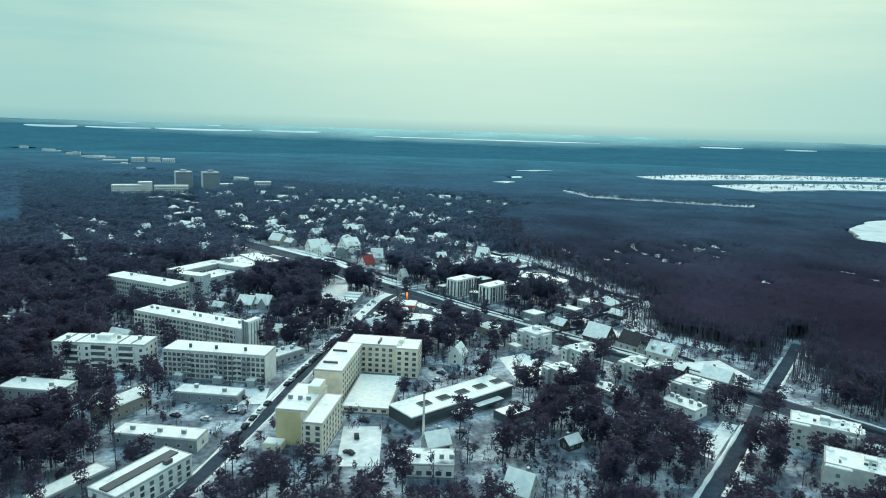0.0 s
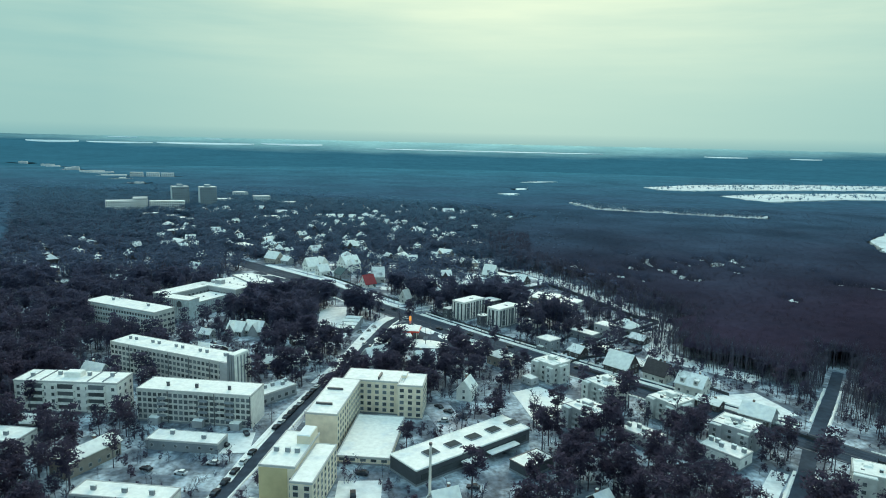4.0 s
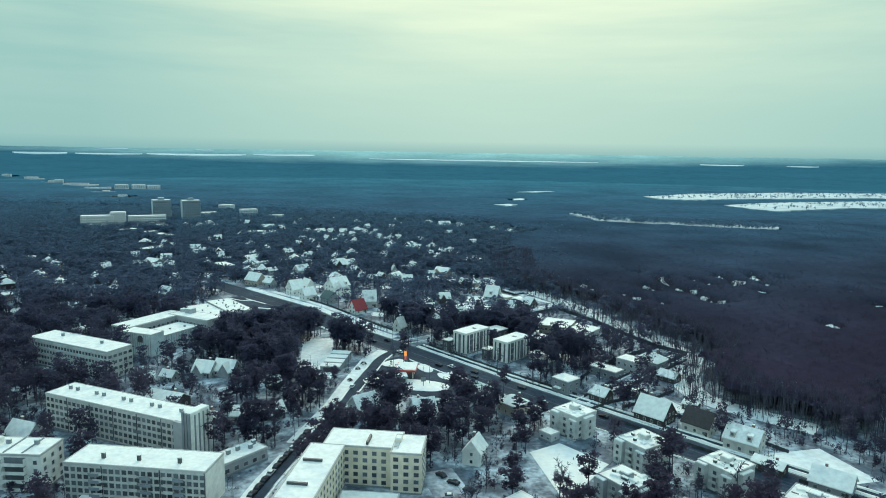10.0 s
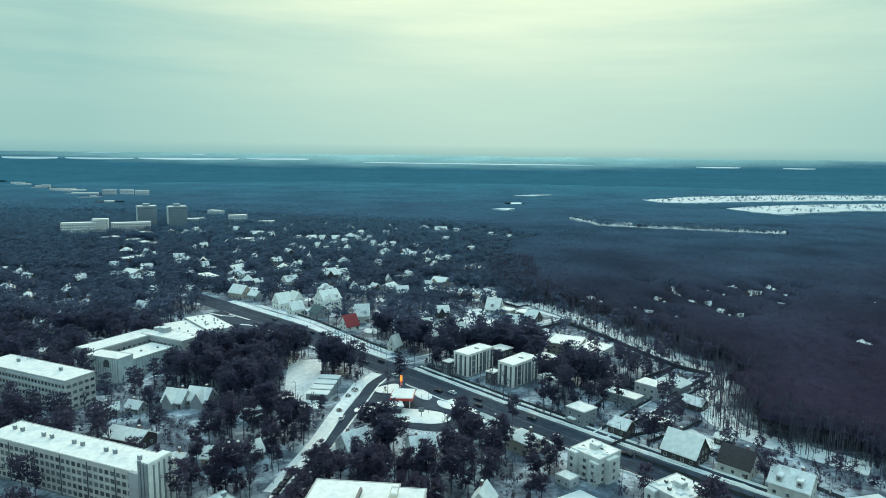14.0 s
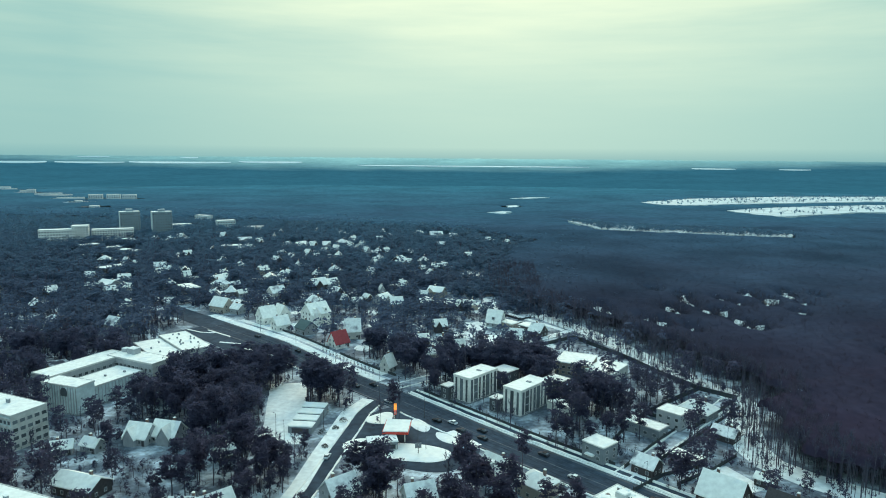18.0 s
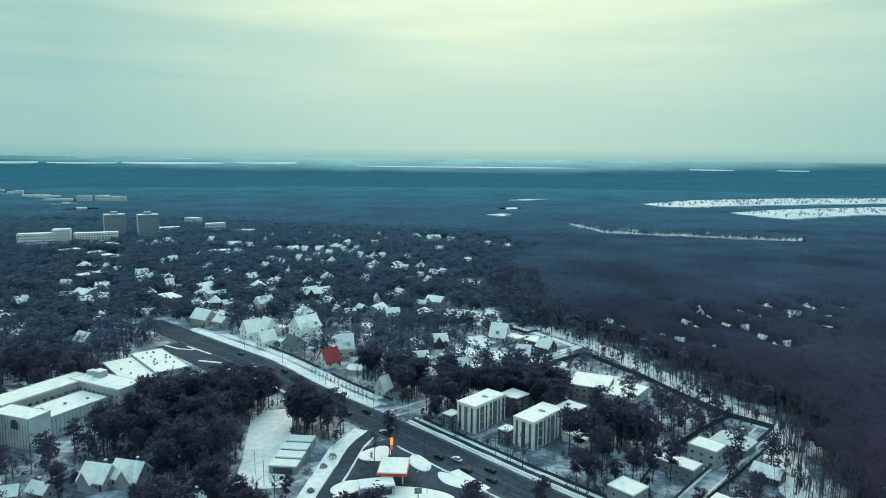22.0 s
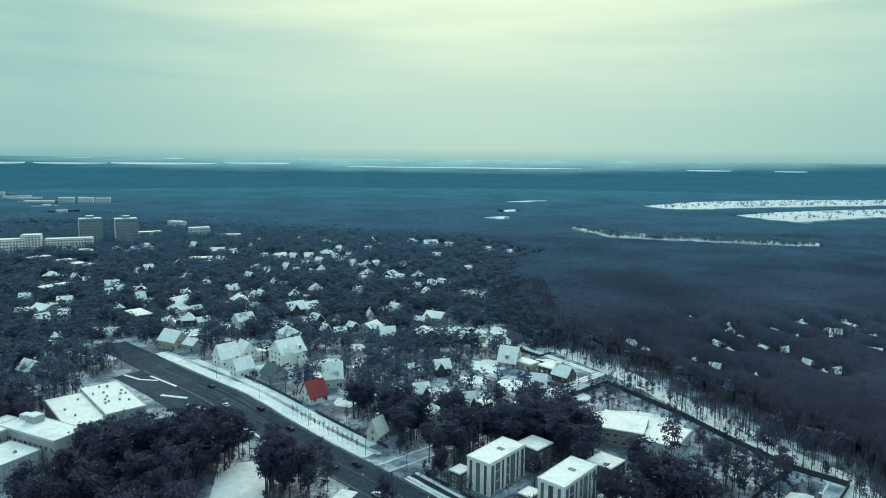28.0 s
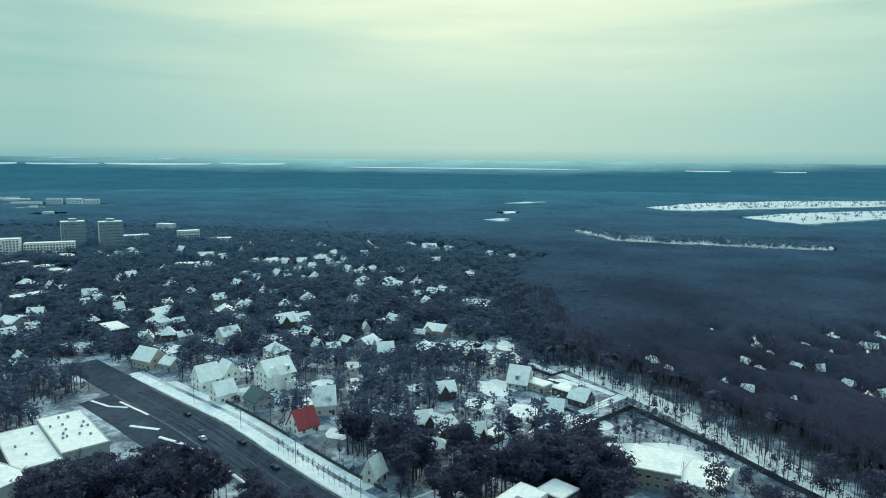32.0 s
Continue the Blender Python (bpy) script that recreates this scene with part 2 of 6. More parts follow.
class Geo:
    """Vertices and faces gathered for one mesh."""

    def __init__(self):
        self.v, self.f, self.m = [], [], []

    def add(self, verts, faces, mat=0):
        n = len(self.v)
        self.v += [tuple(p) for p in verts]
        self.f += [tuple(i + n for i in q) for q in faces]
        self.m += [mat] * len(faces)
        return self

    def box(self, x0, x1, y0, y1, z0, z1, mat=0, inset=0.0):
        a = inset
        v = [(x0, y0, z0), (x1, y0, z0), (x1, y1, z0), (x0, y1, z0),
             (x0 + a, y0 + a, z1), (x1 - a, y0 + a, z1), (x1 - a, y1 - a, z1), (x0 + a, y1 - a, z1)]
        return self.add(v, [(3, 2, 1, 0), (4, 5, 6, 7), (0, 1, 5, 4), (1, 2, 6, 5), (2, 3, 7, 6), (3, 0, 4, 7)], mat)

    def prism(self, x0, x1, ring, mat=0):
        """A ring of (y, z) drawn out along x."""
        n = len(ring)
        v = [(x0, *p) for p in ring] + [(x1, *p) for p in ring]
        f = [(i, (i + 1) % n, n + (i + 1) % n, n + i) for i in range(n)]
        return self.add(v, f + [tuple(range(n))[::-1], tuple(range(n, 2 * n))], mat)

    def tube(self, points, radii, sides=6, mat=0):
        v, f = [], []
        for (x, y, z), r in zip(points, radii):
            v += [(x + r * math.cos(2 * math.pi * k / sides), y + r * math.sin(2 * math.pi * k / sides), z) for k in range(sides)]
        for i in range(len(points) - 1):
            for k in range(sides):
                a, b = i * sides + k, i * sides + (k + 1) % sides
                f.append((a, b, b + sides, a + sides))
        f += [tuple(range(sides))[::-1], tuple(range(len(v) - sides, len(v)))]
        return self.add(v, f, mat)

    def mesh(self, name, mats):
        me = bpy.data.meshes.new(name)
        me.from_pydata(self.v, [], self.f)
        for m in mats if isinstance(mats, (list, tuple)) else [mats]:
            me.materials.append(m)
        me.polygons.foreach_set("material_index", self.m)
        me.update()
        return me


def part(name, geo, mats, parent, label="", at=None):
    """One mesh object under a thing or a part."""
    me = geo if isinstance(geo, bpy.types.Mesh) else geo.mesh(name, mats)
    ob = new(name, me)
    ob.parent = parent
    if at is not None:
        ob.matrix_basis = at
    if label:
        ob["label"] = label
    return ob


def thing(name, x, y, turn, label, category, group="", z=None):
    ob = new(name)
    ob.empty_display_size = 0.5
    ob.matrix_basis = pose(x, y, height(x, y) if z is None else z, 0, 0, turn)
    return tagged(ob, label, category, group)


SOLID = []  # footprints that trees keep clear of: x, y, half length, half width, turn, ground hidden in front


def footprint(x, y, a, b, turn, front=0.0):
    SOLID.append((x, y, a, b, radians(turn), front))


def setting(name, geo, mats, label="", category=""):
    ob = new(name, geo.mesh(name, mats))
    return tagged(ob, label, category, kind="structure")


# ---- ground: one sheet to the skyline ----
def ground_sheet():
    radii = [0.0]
    while radii[-1] < RIM:
        radii.append(min(RIM, radii[-1] + max(8.0, radii[-1] * 0.035)))
    turns = 240
    g = Geo()
    verts = [(0, 130, height(0, 130))]
    for r in radii[1:]:
        for k in range(turns):
            a = 2 * math.pi * k / turns
            x, y = r * math.sin(a), 130 + r * math.cos(a)
            verts.append((x, y, height(x, y)))
    faces = [(0, 1 + (k + 1) % turns, 1 + k) for k in range(turns)]
    for i in range(len(radii) - 2):
        for k in range(turns):
            a, b = 1 + i * turns + k, 1 + i * turns + (k + 1) % turns
            faces.append((a, b, b + turns, a + turns))
    g.add(verts, faces)
    return setting("ground", g, GROUND, "snow-covered ground of a wooded town", "ground")


ground_sheet()

ALONG, ACROSS = Vector((0.682, -0.731)), Vector((0.731, 0.682))  # the avenue's own axes


def ave(s, n):
    """A place by metres along the avenue and across it."""
    return ALONG.x * s + ACROSS.x * n, ALONG.y * s + ACROSS.y * n


def strip(name, points, width, mat, lift=0.12, label="", category="road", thick=0.0, step=5.0):
    """A band of paving along a line of points, laid on the ground."""
    line = []
    for (ax, ay), (bx, by) in zip(points, points[1:]):
        n = max(1, int(math.hypot(bx - ax, by - ay) / step))
        line += [(ax + (bx - ax) * i / n, ay + (by - ay) * i / n) for i in range(n)]
    line.append(points[-1])
    g = Geo()
    v = []
    for i, (x, y) in enumerate(line):
        px, py = line[max(i - 1, 0)]
        qx, qy = line[min(i + 1, len(line) - 1)]
        d = math.hypot(qx - px, qy - py) or 1
        nx, ny = -(qy - py) / d, (qx - px) / d
        for k, side in enumerate((-1, 1)):
            ex, ey = x + side * nx * width / 2, y + side * ny * width / 2
            v.append((ex, ey, height(ex, ey) + lift))
    f = [(2 * i + 1, 2 * i, 2 * i + 2, 2 * i + 3) for i in range(len(line) - 1)]
    n = len(v)
    v += [(x, y, z - lift - 0.3) for x, y, z in v]
    f += [(2 * i, 2 * i + n, 2 * i + 2 + n, 2 * i + 2) for i in range(len(line) - 1)]
    f += [(2 * i + 3, 2 * i + 3 + n, 2 * i + 1 + n, 2 * i + 1) for i in range(len(line) - 1)]
    g.add(v, f)
    return setting(name, g, mat, label, category)


def bank(name, points, width=0.9, tall=0.35, lift=0.1, mat=None, label="ploughed snow bank along the road edge"):
    g = Geo()
    for (ax, ay), (bx, by) in zip(points, points[1:]):
        n = max(1, int(math.hypot(bx - ax, by - ay) / 4))
        d = math.hypot(bx - ax, by - ay)
        ux, uy = (bx - ax) / d, (by - ay) / d
        rows = []
        for i in range(n + 1):
            x, y = ax + (bx - ax) * i / n, ay + (by - ay) * i / n
            z = height(x, y) + lift
            w = width * (0.7 + 0.6 * random.random())
            h = tall * (0.6 + 0.8 * random.random())
            rows.append([(x - uy * o * w, y + ux * o * w, z + e * h) for o, e in ((0.5, 0), (0.25, 0.9), (-0.2, 1), (-0.5, 0))])
        v = [p for r in rows for p in r]
        f = [(4 * i + k + 1, 4 * i + k, 4 * i + 4 + k, 4 * i + 5 + k) for i in range(n) for k in range(3)]
        g.add(v, f)
    return setting(name, g, mat or SNOW, label, "snow bank")


ROADS = []  # lines and half widths kept free of trees


def road(name, points, width, mat, label, lift=0.12, banks=True, keep=2.0):
    strip(name, points, width, mat, lift, label)
    ROADS.append((points, width / 2 + keep))
    if banks:
        for side in (-1, 1):
            line = []
            for i, (x, y) in enumerate(points):
                px, py = points[max(i - 1, 0)]
                qx, qy = points[min(i + 1, len(points) - 1)]
                d = math.hypot(qx - px, qy - py)
                line.append((x - side * (qy - py) / d * (width / 2 + 0.3), y + side * (qx - px) / d * (width / 2 + 0.3)))
            bank("snow_bank", line)


def mid(s):
    """How far across the avenue's middle lies, for each place along it."""
    return float(np.interp(s, [-560, -500, -440, -390, -330, -270, -200, -96, 0, 120], [265, 268.5, 273, 275.5, 277, 275, 275.5, 277.5, 278, 276]))


def beside(offset, *places):
    """Points along the avenue at one distance from its middle."""
    return [ave(s, mid(s) + offset) for s in places]


LENGTHS = (-560, -530, -500, -470, -440, -415, -390, -360, -330, -300, -270, -235, -200, -150, -96, -50, 0, 60, 120)
road("avenue", beside(0, *LENGTHS), 16.6, ASPHALT, "wide wet asphalt avenue with slush along its lanes", banks=False, keep=4)
strip("slush_line", beside(-0.1, *LENGTHS[2:-1]), 0.35, GREYSLUSH, 0.15, "line of grey slush between two lanes", "slush", step=10)
for off in (-5.0, -2.4, 2.2, 4.8):
    strip("wheel_track", beside(off, *LENGTHS[2:-1]), 0.55, TRACK, 0.16, "worn grey wheel tracks on the asphalt", "wheel track", step=10)
for off in (-7.6, 7.6):
    strip("slush_line", beside(off, *LENGTHS[2:-1]), 0.9, GREYSLUSH, 0.145, "grey slush pushed to the edge of the lane", "slush", step=10)
bank("snow_bank", beside(9.0, -520, -480, -440, -400, -356), 1.2)
bank("snow_bank", beside(-9.0, -425, -394, -360), 1.6, 0.4)
bank("snow_bank", beside(9.0, -334, -300, -270, -235, -200, -150, -108))
bank("snow_bank", beside(9.0, -82, 0, 110))
bank("snow_bank", beside(-9.2, -318, -290, -270, -235, -200, -150, -104))
bank("snow_bank", beside(-9.2, -78, 0, 60))
strip("snow_verge", beside(11.8, -525, -500, -470, -440, -415, -390, -356), 5.0, FIELD, 0.11, "white snowy verge between the avenue and its pavement", "verge")
strip("pavement", beside(15.2, -525, -500, -470, -440, -415, -390, -354), 1.9, SLUSH, 0.15, "trodden snowy pavement beside the avenue", "pavement")
strip("snow_verge", beside(18.3, -500, -470, -440, -415, -390, -362), 3.8, FIELD, 0.11, "strip of snow behind the avenue pavement", "verge")
strip("pavement", beside(12.6, -334, -300, -270, -235, -200, -150, -108), 2.0, ASPHALT, 0.14, "cleared dark pavement beside the avenue", "pavement")
bank("snow_bank", beside(10.6, -334, -300, -270, -235, -200, -150, -108), 1.3, 0.4)
bank("snow_bank", beside(14.4, -334, -300, -270, -235, -200, -150, -108), 1.5, 0.45)
road("side_street", [(-80, 140), (-74.5, 178), (-70.7, 202), (-66, 232), (-60.2, 280), (-55.2, 310), (-51, 332), (-47.3, 350), (-43.7, 373), (-40, 395), (-37.2, 414), (-34, 424)], 5.6,
     ASPHALT, "narrow dark street lined with parked cars", keep=4.5)
road("forest_road", [(70, 166), (78, 178), (86, 188.5), (94.6, 200.2), (107.4, 218.7), (120.1, 237), (131.2, 254.8), (145, 274.4), (158, 293), (176, 318.7), (193, 344)], 5.0, ASPHALT, "narrow road between snowy verges into the wood", banks=False)
for o in (-3.3, 3.3):
    u_, v_ = 0.82 * o, -0.57 * o
    bank("snow_bank", [(70 + u_, 166 + v_), (86 + u_, 188.5 + v_), (107.4 + u_, 218.7 + v_), (120.1 + u_, 237 + v_)], 1.4)
    bank("snow_bank", [(148 + u_, 279 + v_), (158 + u_, 293 + v_), (176 + u_, 318.7 + v_)], 1.2)
strip("snow_verge", [(92, 210), (104, 227), (112, 238)], 5.5, FIELD, 0.10, "snowy verge beside the forest road", "verge")
strip("street_mouth", [(-35.2, 423.5), (-32, 431), (-27, 437)], 11.0, ASPHALT, 0.11, "dark asphalt mouth of a side street")
road("side_street", [ave(-344.6, 285), ave(-343, 310), ave(-340, 345)], 6.0, SLUSH, "snowy residential lane joining the avenue")
road("lane", [(-91.5, 525.5), (-84, 532), (-70, 540), (-60, 548)], 5.0, SLUSH, "snowy driveway lane between villas", banks=False)
road("lane", [ave(-222, 284), ave(-223, 310), ave(-225, 345), ave(-228, 388)], 5.5, SLUSH, "snowy lane between fenced plots")
road("lane", [(-172, 562), (-205, 574), (-260, 590)], 4.0, SLUSH, "snowy path between trees", banks=False)
road("lane", [(28, 520), (44, 535), (58, 552), (72, 556)], 4.5, SLUSH, "snowy lane along a plot", banks=False)


def patch(name, ring, mat, lift, label, category, thick=0.5):
    """A level piece of ground with an outline placed to fit the camera's view, laid over the sheet from its middle
    outwards.
    """
    ring = list(ring)
    for _ in range(2):
        ring = [(p[0] + (q[0] - p[0]) * k, p[1] + (q[1] - p[1]) * k) for p, q in zip(ring, ring[1:] + ring[:1]) for k in (0.25, 0.75)]
    n = len(ring)
    cx, cy = sum(p[0] for p in ring) / n, sum(p[1] for p in ring) / n
    v, f = [(cx, cy, height(cx, cy) + lift)], []
    for k in (0.35, 0.7, 0.94, 1.0, 1.0):
        for i in range(n):
            px, py = cx + (ring[i][0] - cx) * k, cy + (ring[i][1] - cy) * k
            v.append((px, py, height(px, py) + lift - (0 if k < 0.95 else 0.1 if len(v) <= 4 * n else thick)))
    f += [(0, 1 + i, 1 + (i + 1) % n) for i in range(n)]
    f += [(1 + r * n + i, 1 + (r + 1) * n + i, 1 + (r + 1) * n + (i + 1) % n, 1 + r * n + (i + 1) % n) for r in range(4) for i in range(n)]
    return setting(name, Geo().add(v, f), mat, label, category)


patch("station_forecourt", ((-43.3, 380), (-40.5, 393), (-36.8, 404), (-33, 416.6), (-22.6, 423.4), (-14, 413), (0, 395), (10.4, 379.6), (10, 375), (1.6, 361), (-8.6, 359), (-20.6, 364), (-33, 367.5), (-39.6, 373)), ASPHALT, 0.15, "dark asphalt forecourt round a petrol station", "road")
patch("station_island", ((-42.8, 381), (-38.8, 386.7), (-33.4, 388.2), (-26, 385), (-19, 383.2), (-11.9, 382.6), (-2.4, 378.4), (0, 373.5), (-1.5, 369.3), (-7.6, 366.6), (-13.7, 367.6), (-20.8, 368.6), (-29, 370.4), (-37.7, 374.4)), SNOW, 0.36, "broad snow-covered island round the station kiosk", "traffic island")
patch("station_island", ((-36.3, 406.5), (-32.8, 412), (-25, 416.8), (-22.4, 406), (-25, 402), (-33, 402.3)), SNOW, 0.36, "rounded snow-covered island before the petrol station", "traffic island")
patch("station_verge", ((-17.6, 403), (-14.3, 409.6), (-7.7, 399.5), (-9.9, 393), (-14.4, 396.2)), SNOW, 0.34, "snowy verge between forecourt and avenue", "verge")
patch("station_verge", ((-6.5, 394.5), (-2.1, 392.4), (8, 381), (7, 379.6), (-2.3, 383.4), (-6.1, 388)), SNOW, 0.34, "pointed snowy verge between forecourt and avenue", "verge")
road("parking", [ave(-500, 254), ave(-450, 257.5), ave(-398, 262)], 15, ASPHALT, "dark asphalt car park in front of a shop", lift=0.10, banks=False, keep=2)
for line, wide in (((ave(-499, 251.5), ave(-487, 254.5), ave(-480, 260)), 1.2), ((ave(-489, 260), ave(-466, 263)), 1.0), ((ave(-460, 253.5), ave(-449, 260.5)), 1.4),
                   ((ave(-443, 258), ave(-428, 263.5), ave(-405, 265.5)), 1.3)):
    strip("traffic_island", line, wide, SNOW, 0.3, "long snow-covered traffic island in a car park", "traffic island")
strip("traffic_island", [ave(-289, 268.5), ave(-272, 266.5)], 4.5, SNOW, 0.3, "pointed snow-covered traffic island", "traffic island")
strip("snow_verge", [(-59, 310), (-55, 330), (-51.6, 349), (-49, 374), (-45.8, 398), (-43.8, 414), (-36.6, 431)], 6.0, FIELD, 0.14, "wide snowy verge beside the street", "verge")
strip("snow_verge", [(-70, 222), (-69, 236), (-63.6, 282), (-60.2, 300)], 3.2, FIELD, 0.13, "snowy strip beside the street", "verge")
strip("snow_verge", [(-70.8, 178), (-66.8, 202), (-62, 232), (-56.5, 280), (-51.8, 308)], 3.0, SLUSH, 0.13, "trodden snowy pavement beside the street", "verge")
strip("snow_yard", [(-66, 382), (-68, 404), (-72, 424), (-77, 452)], 17.0, FIELD, 0.10, "open snowy yard beside garages", "yard")
strip("snow_yard", [(116, 294), (141, 300)], 26.0, FIELD, 0.10, "open snowy garden before the wood", "yard")
strip("snow_yard", [(48, 487), (78, 488), (92, 478)], 24.0, FIELD, 0.10, "open snowy garden behind a low villa", "yard")
strip("snow_yard", [(84, 350), (100, 356)], 18.0, FIELD, 0.10, "open snowy garden before the wood", "yard")
strip("snow_yard", [(-84, 248), (-70, 250)], 16.0, FIELD, 0.10, "snowy parking area between blocks", "yard")
strip("snow_yard", [(-6, 290), (4, 262)], 12.0, SLUSH, 0.10, "snowy courtyard with parked cars", "yard")
strip("snow_yard", [(-26, 196), (-28, 225)], 14.0, FIELD, 0.10, "snowy court beside a yellow block", "yard")
CLEAR = [(-4, 378, 12, 11), (-2, 362, 10, 7), (-54, 387, 9, 15), (-27, 366, 10, 12), (-149, 262, 24, 8), (-152, 224, 15, 8), (-88, 226, 13, 7), (-103, 198, 12, 7), (100, 221, 9, 16), (-66, 376, 10, 13), (-61, 383, 9, 12), (-113, 376, 12, 7), (72, 455, 22, 8), (-67, 402, 11, 24), (-73, 430, 9, 26), (-58, 405, 12, 16), (129, 297, 16, 15), (70, 486, 20, 12), (94, 353, 10, 9), (-77, 249, 9, 9), (-2, 276, 9, 16),
         (-27, 210, 8, 17), (-21, 383, 22, 18), (-22, 363, 13, 9), (-108, 590, 20, 8), (-100, 522, 14, 8), (-88, 545, 12, 10)]


# ---- blocks of flats and other flat-roofed buildings ----
def window_mesh(w, h):
    """A frame round a set-back pane, with a sill: one closed shell."""
    e, d, r = 0.07, 0.08, 0.03
    a, b = w / 2, w / 2 - e
    v = [(-a, 0.1, 0), (a, 0.1, 0), (a, 0.1, h), (-a, 0.1, h), (-a, -d, 0), (a, -d, 0), (a, -d, h), (-a, -d, h),
         (-b, -d, e), (b, -d, e), (b, -d, h - e), (-b, -d, h - e), (-b, r, e), (b, r, e), (b, r, h - e), (-b, r, h - e)]
    g = Geo()
    for k in range(4):
        n = (k + 1) % 4
        g.add([], [])
        g.f += [(k, n, n + 4, k + 4), (k + 4, n + 4, n + 8, k + 8), (k + 8, n + 8, n + 12, k + 12)]
        g.m += [0, 0, 0]
    g.v = v
    g.f += [(12, 13, 14, 15), (3, 2, 1, 0)]
    g.m += [1, 0]
    return g.mesh("window", [FRAME, GLASS])


WINDOWS = {}


def window_of(w, h):
    if (w, h) not in WINDOWS:
        WINDOWS[w, h] = window_mesh(w, h)
    return WINDOWS[w, h]


def rows_of_windows(owner, span, y_face, turn, storeys, storey, base, count, w, h, skip=()):
    """Windows on one face of a block, storey by storey."""
    me = window_of(w, h)
    face = pose(0, 0, 0, 0, 0, turn)
    for s in range(storeys):
        for c in range(count):
            if (c, s) in skip or c in skip:
                continue
            x = -span / 2 + span * (c + 0.5) / count
            part("window", me, None, owner, at=face @ pose(x, y_face, base + s * storey))


def flat_roof(owner, L, W, h, snow=SNOW, rim=0.5, edge=None, units=0):
    g = Geo()
    for x0, x1, y0, y1 in ((-L / 2 - .15, L / 2 + .15, -W / 2 - .15, -W / 2 + .2), (-L / 2 - .15, L / 2 + .15, W / 2 - .2, W / 2 + .15),
                           (-L / 2 - .15, -L / 2 + .2, -W / 2 + .2, W / 2 - .2), (L / 2 - .2, L / 2 + .15, -W / 2 + .2, W / 2 - .2)):
        g.box(x0, x1, y0, y1, h - 0.15, h + rim)
    part("parapet", g, edge or FRAME, owner)
    part("snow_cover", Geo().box(-L / 2 + .2, L / 2 - .2, -W / 2 + .2, W / 2 - .2, h, h + rim - 0.06, 0, 0.12), snow, owner, "even cover of fresh snow")
    for k in range(units):
        x = -L / 2 + L * (k + 0.5) / units + random.uniform(-1, 1)
        y = random.choice((-0.12, 0.1)) * W
        u = Geo().box(-0.7, 0.7, -0.45, 0.45, 0, 1.5, 0).box(-0.85, 0.85, -0.6, 0.6, 1.5, 1.75, 1, 0.1)
        part("roof_vent", u, [DIMWALL, SNOW], owner, "grey roof vent with a cap of snow", at=pose(x, y, h + rim - 0.1))


def block(name, label, x, y, turn, L, W, top, storeys, front, ends, wall=PANEL, end_wall=None, win=(1.5, 1.5), units=0, category="apartment block",
          ground=1.2, skip=(), back=0, snow=DRIFTED, rim=0.5, edge=None, front_room=None):
    """A flat-roofed block: local x along its length, the front faces -y."""
    z = height(x, y)
    h = top - z
    b = thing(name, x, y, turn, label, category)
    footprint(x, y, L / 2 + 1, W / 2 + 1, turn, (front_room if front_room is not None else h * 1.2))
    g = Geo().box(-L / 2, L / 2, -W / 2, W / 2, -3, h)
    part("wall", g, wall, b)
    if end_wall:
        for s in (-1, 1):
            part("end_wall", Geo().box(min(s * L / 2, s * (L / 2 + .12)), max(s * L / 2, s * (L / 2 + .12)), -W / 2, W / 2, -3, h - 0.2), end_wall, b)
    part("plinth", Geo().box(-L / 2 - .08, L / 2 + .08, -W / 2 - .08, W / 2 + .08, -3, 0.7), DIMWALL, b, "dark grey plinth")
    flat_roof(b, L, W, h, snow, rim, edge, units)
    storey = (h - ground - 0.2) / storeys
    if front:
        rows_of_windows(b, L, -W / 2 - 0.06, 0, storeys, storey, ground, front, *win, skip=skip)
    if back:
        rows_of_windows(b, L, -W / 2 - 0.06, 180, storeys, storey, ground, back, *win)
    if ends:
        for t in (-90, 90):
            rows_of_windows(b, W, -L / 2 - (0.18 if end_wall else 0.06), t, storeys, storey, ground, ends, *win)
    return b, h, storey


def add_box(owner, name, x0, x1, y0, y1, z0, z1, mat, label="", snow=True):
    p = part(name, Geo().box(x0, x1, y0, y1, z0, z1), mat, owner, label)
    if snow:
        part("snow_cap", Geo().box(x0 + .1, x1 - .1, y0 + .1, y1 - .1, z1, z1 + .3, 0, .12), SNOW, p)
    return p


# The cream and yellow complex
b, h, st = block("yellow_block", "cream and ochre rendered five-storey block with snow on its flat roof", -48.8, 219.5, -6.5, 11.0, 23, 15.0, 5, 3, 0, CREAM, win=(1.5, 1.4), units=3, skip=(0, 1, 2), front_room=22)
part("ochre_wall", Geo().box(-5.5, 3.2, -11.62, -11.5, 0.8, h - 0.4), YELLOW, b, "bare ochre-yellow end wall")
add_box(b, "roof_house", 1.0, 5.3, 3.0, 10.5, h + .3, h + 3.0, CREAM, "cream stair house on the roof")
add_box(b, "porch", -8.5, -2.0, -16, -11.6, -1, 2.6, CREAM, "low cream annex with a snowy roof")
for k in range(4):
    part("window", window_of(1.1, 1.4), None, b, at=pose(4.3, -11.56, 1.6 + k * st))
rows_of_windows(b, 23, -5.56, -90, 5, st, 1.2, 6, 1.5, 1.4)
b, h, st = block("yellow_block", "cream five-storey wing with rows of windows beside the yellow block", -40.2, 213.6, -6.5, 6.6, 24, 13.6, 5, 2, 0, CREAM, win=(1.6, 1.5), front_room=16)
rows_of_windows(b, 24, -3.36, 90, 5, st, 1.2, 7, 1.5, 1.5)
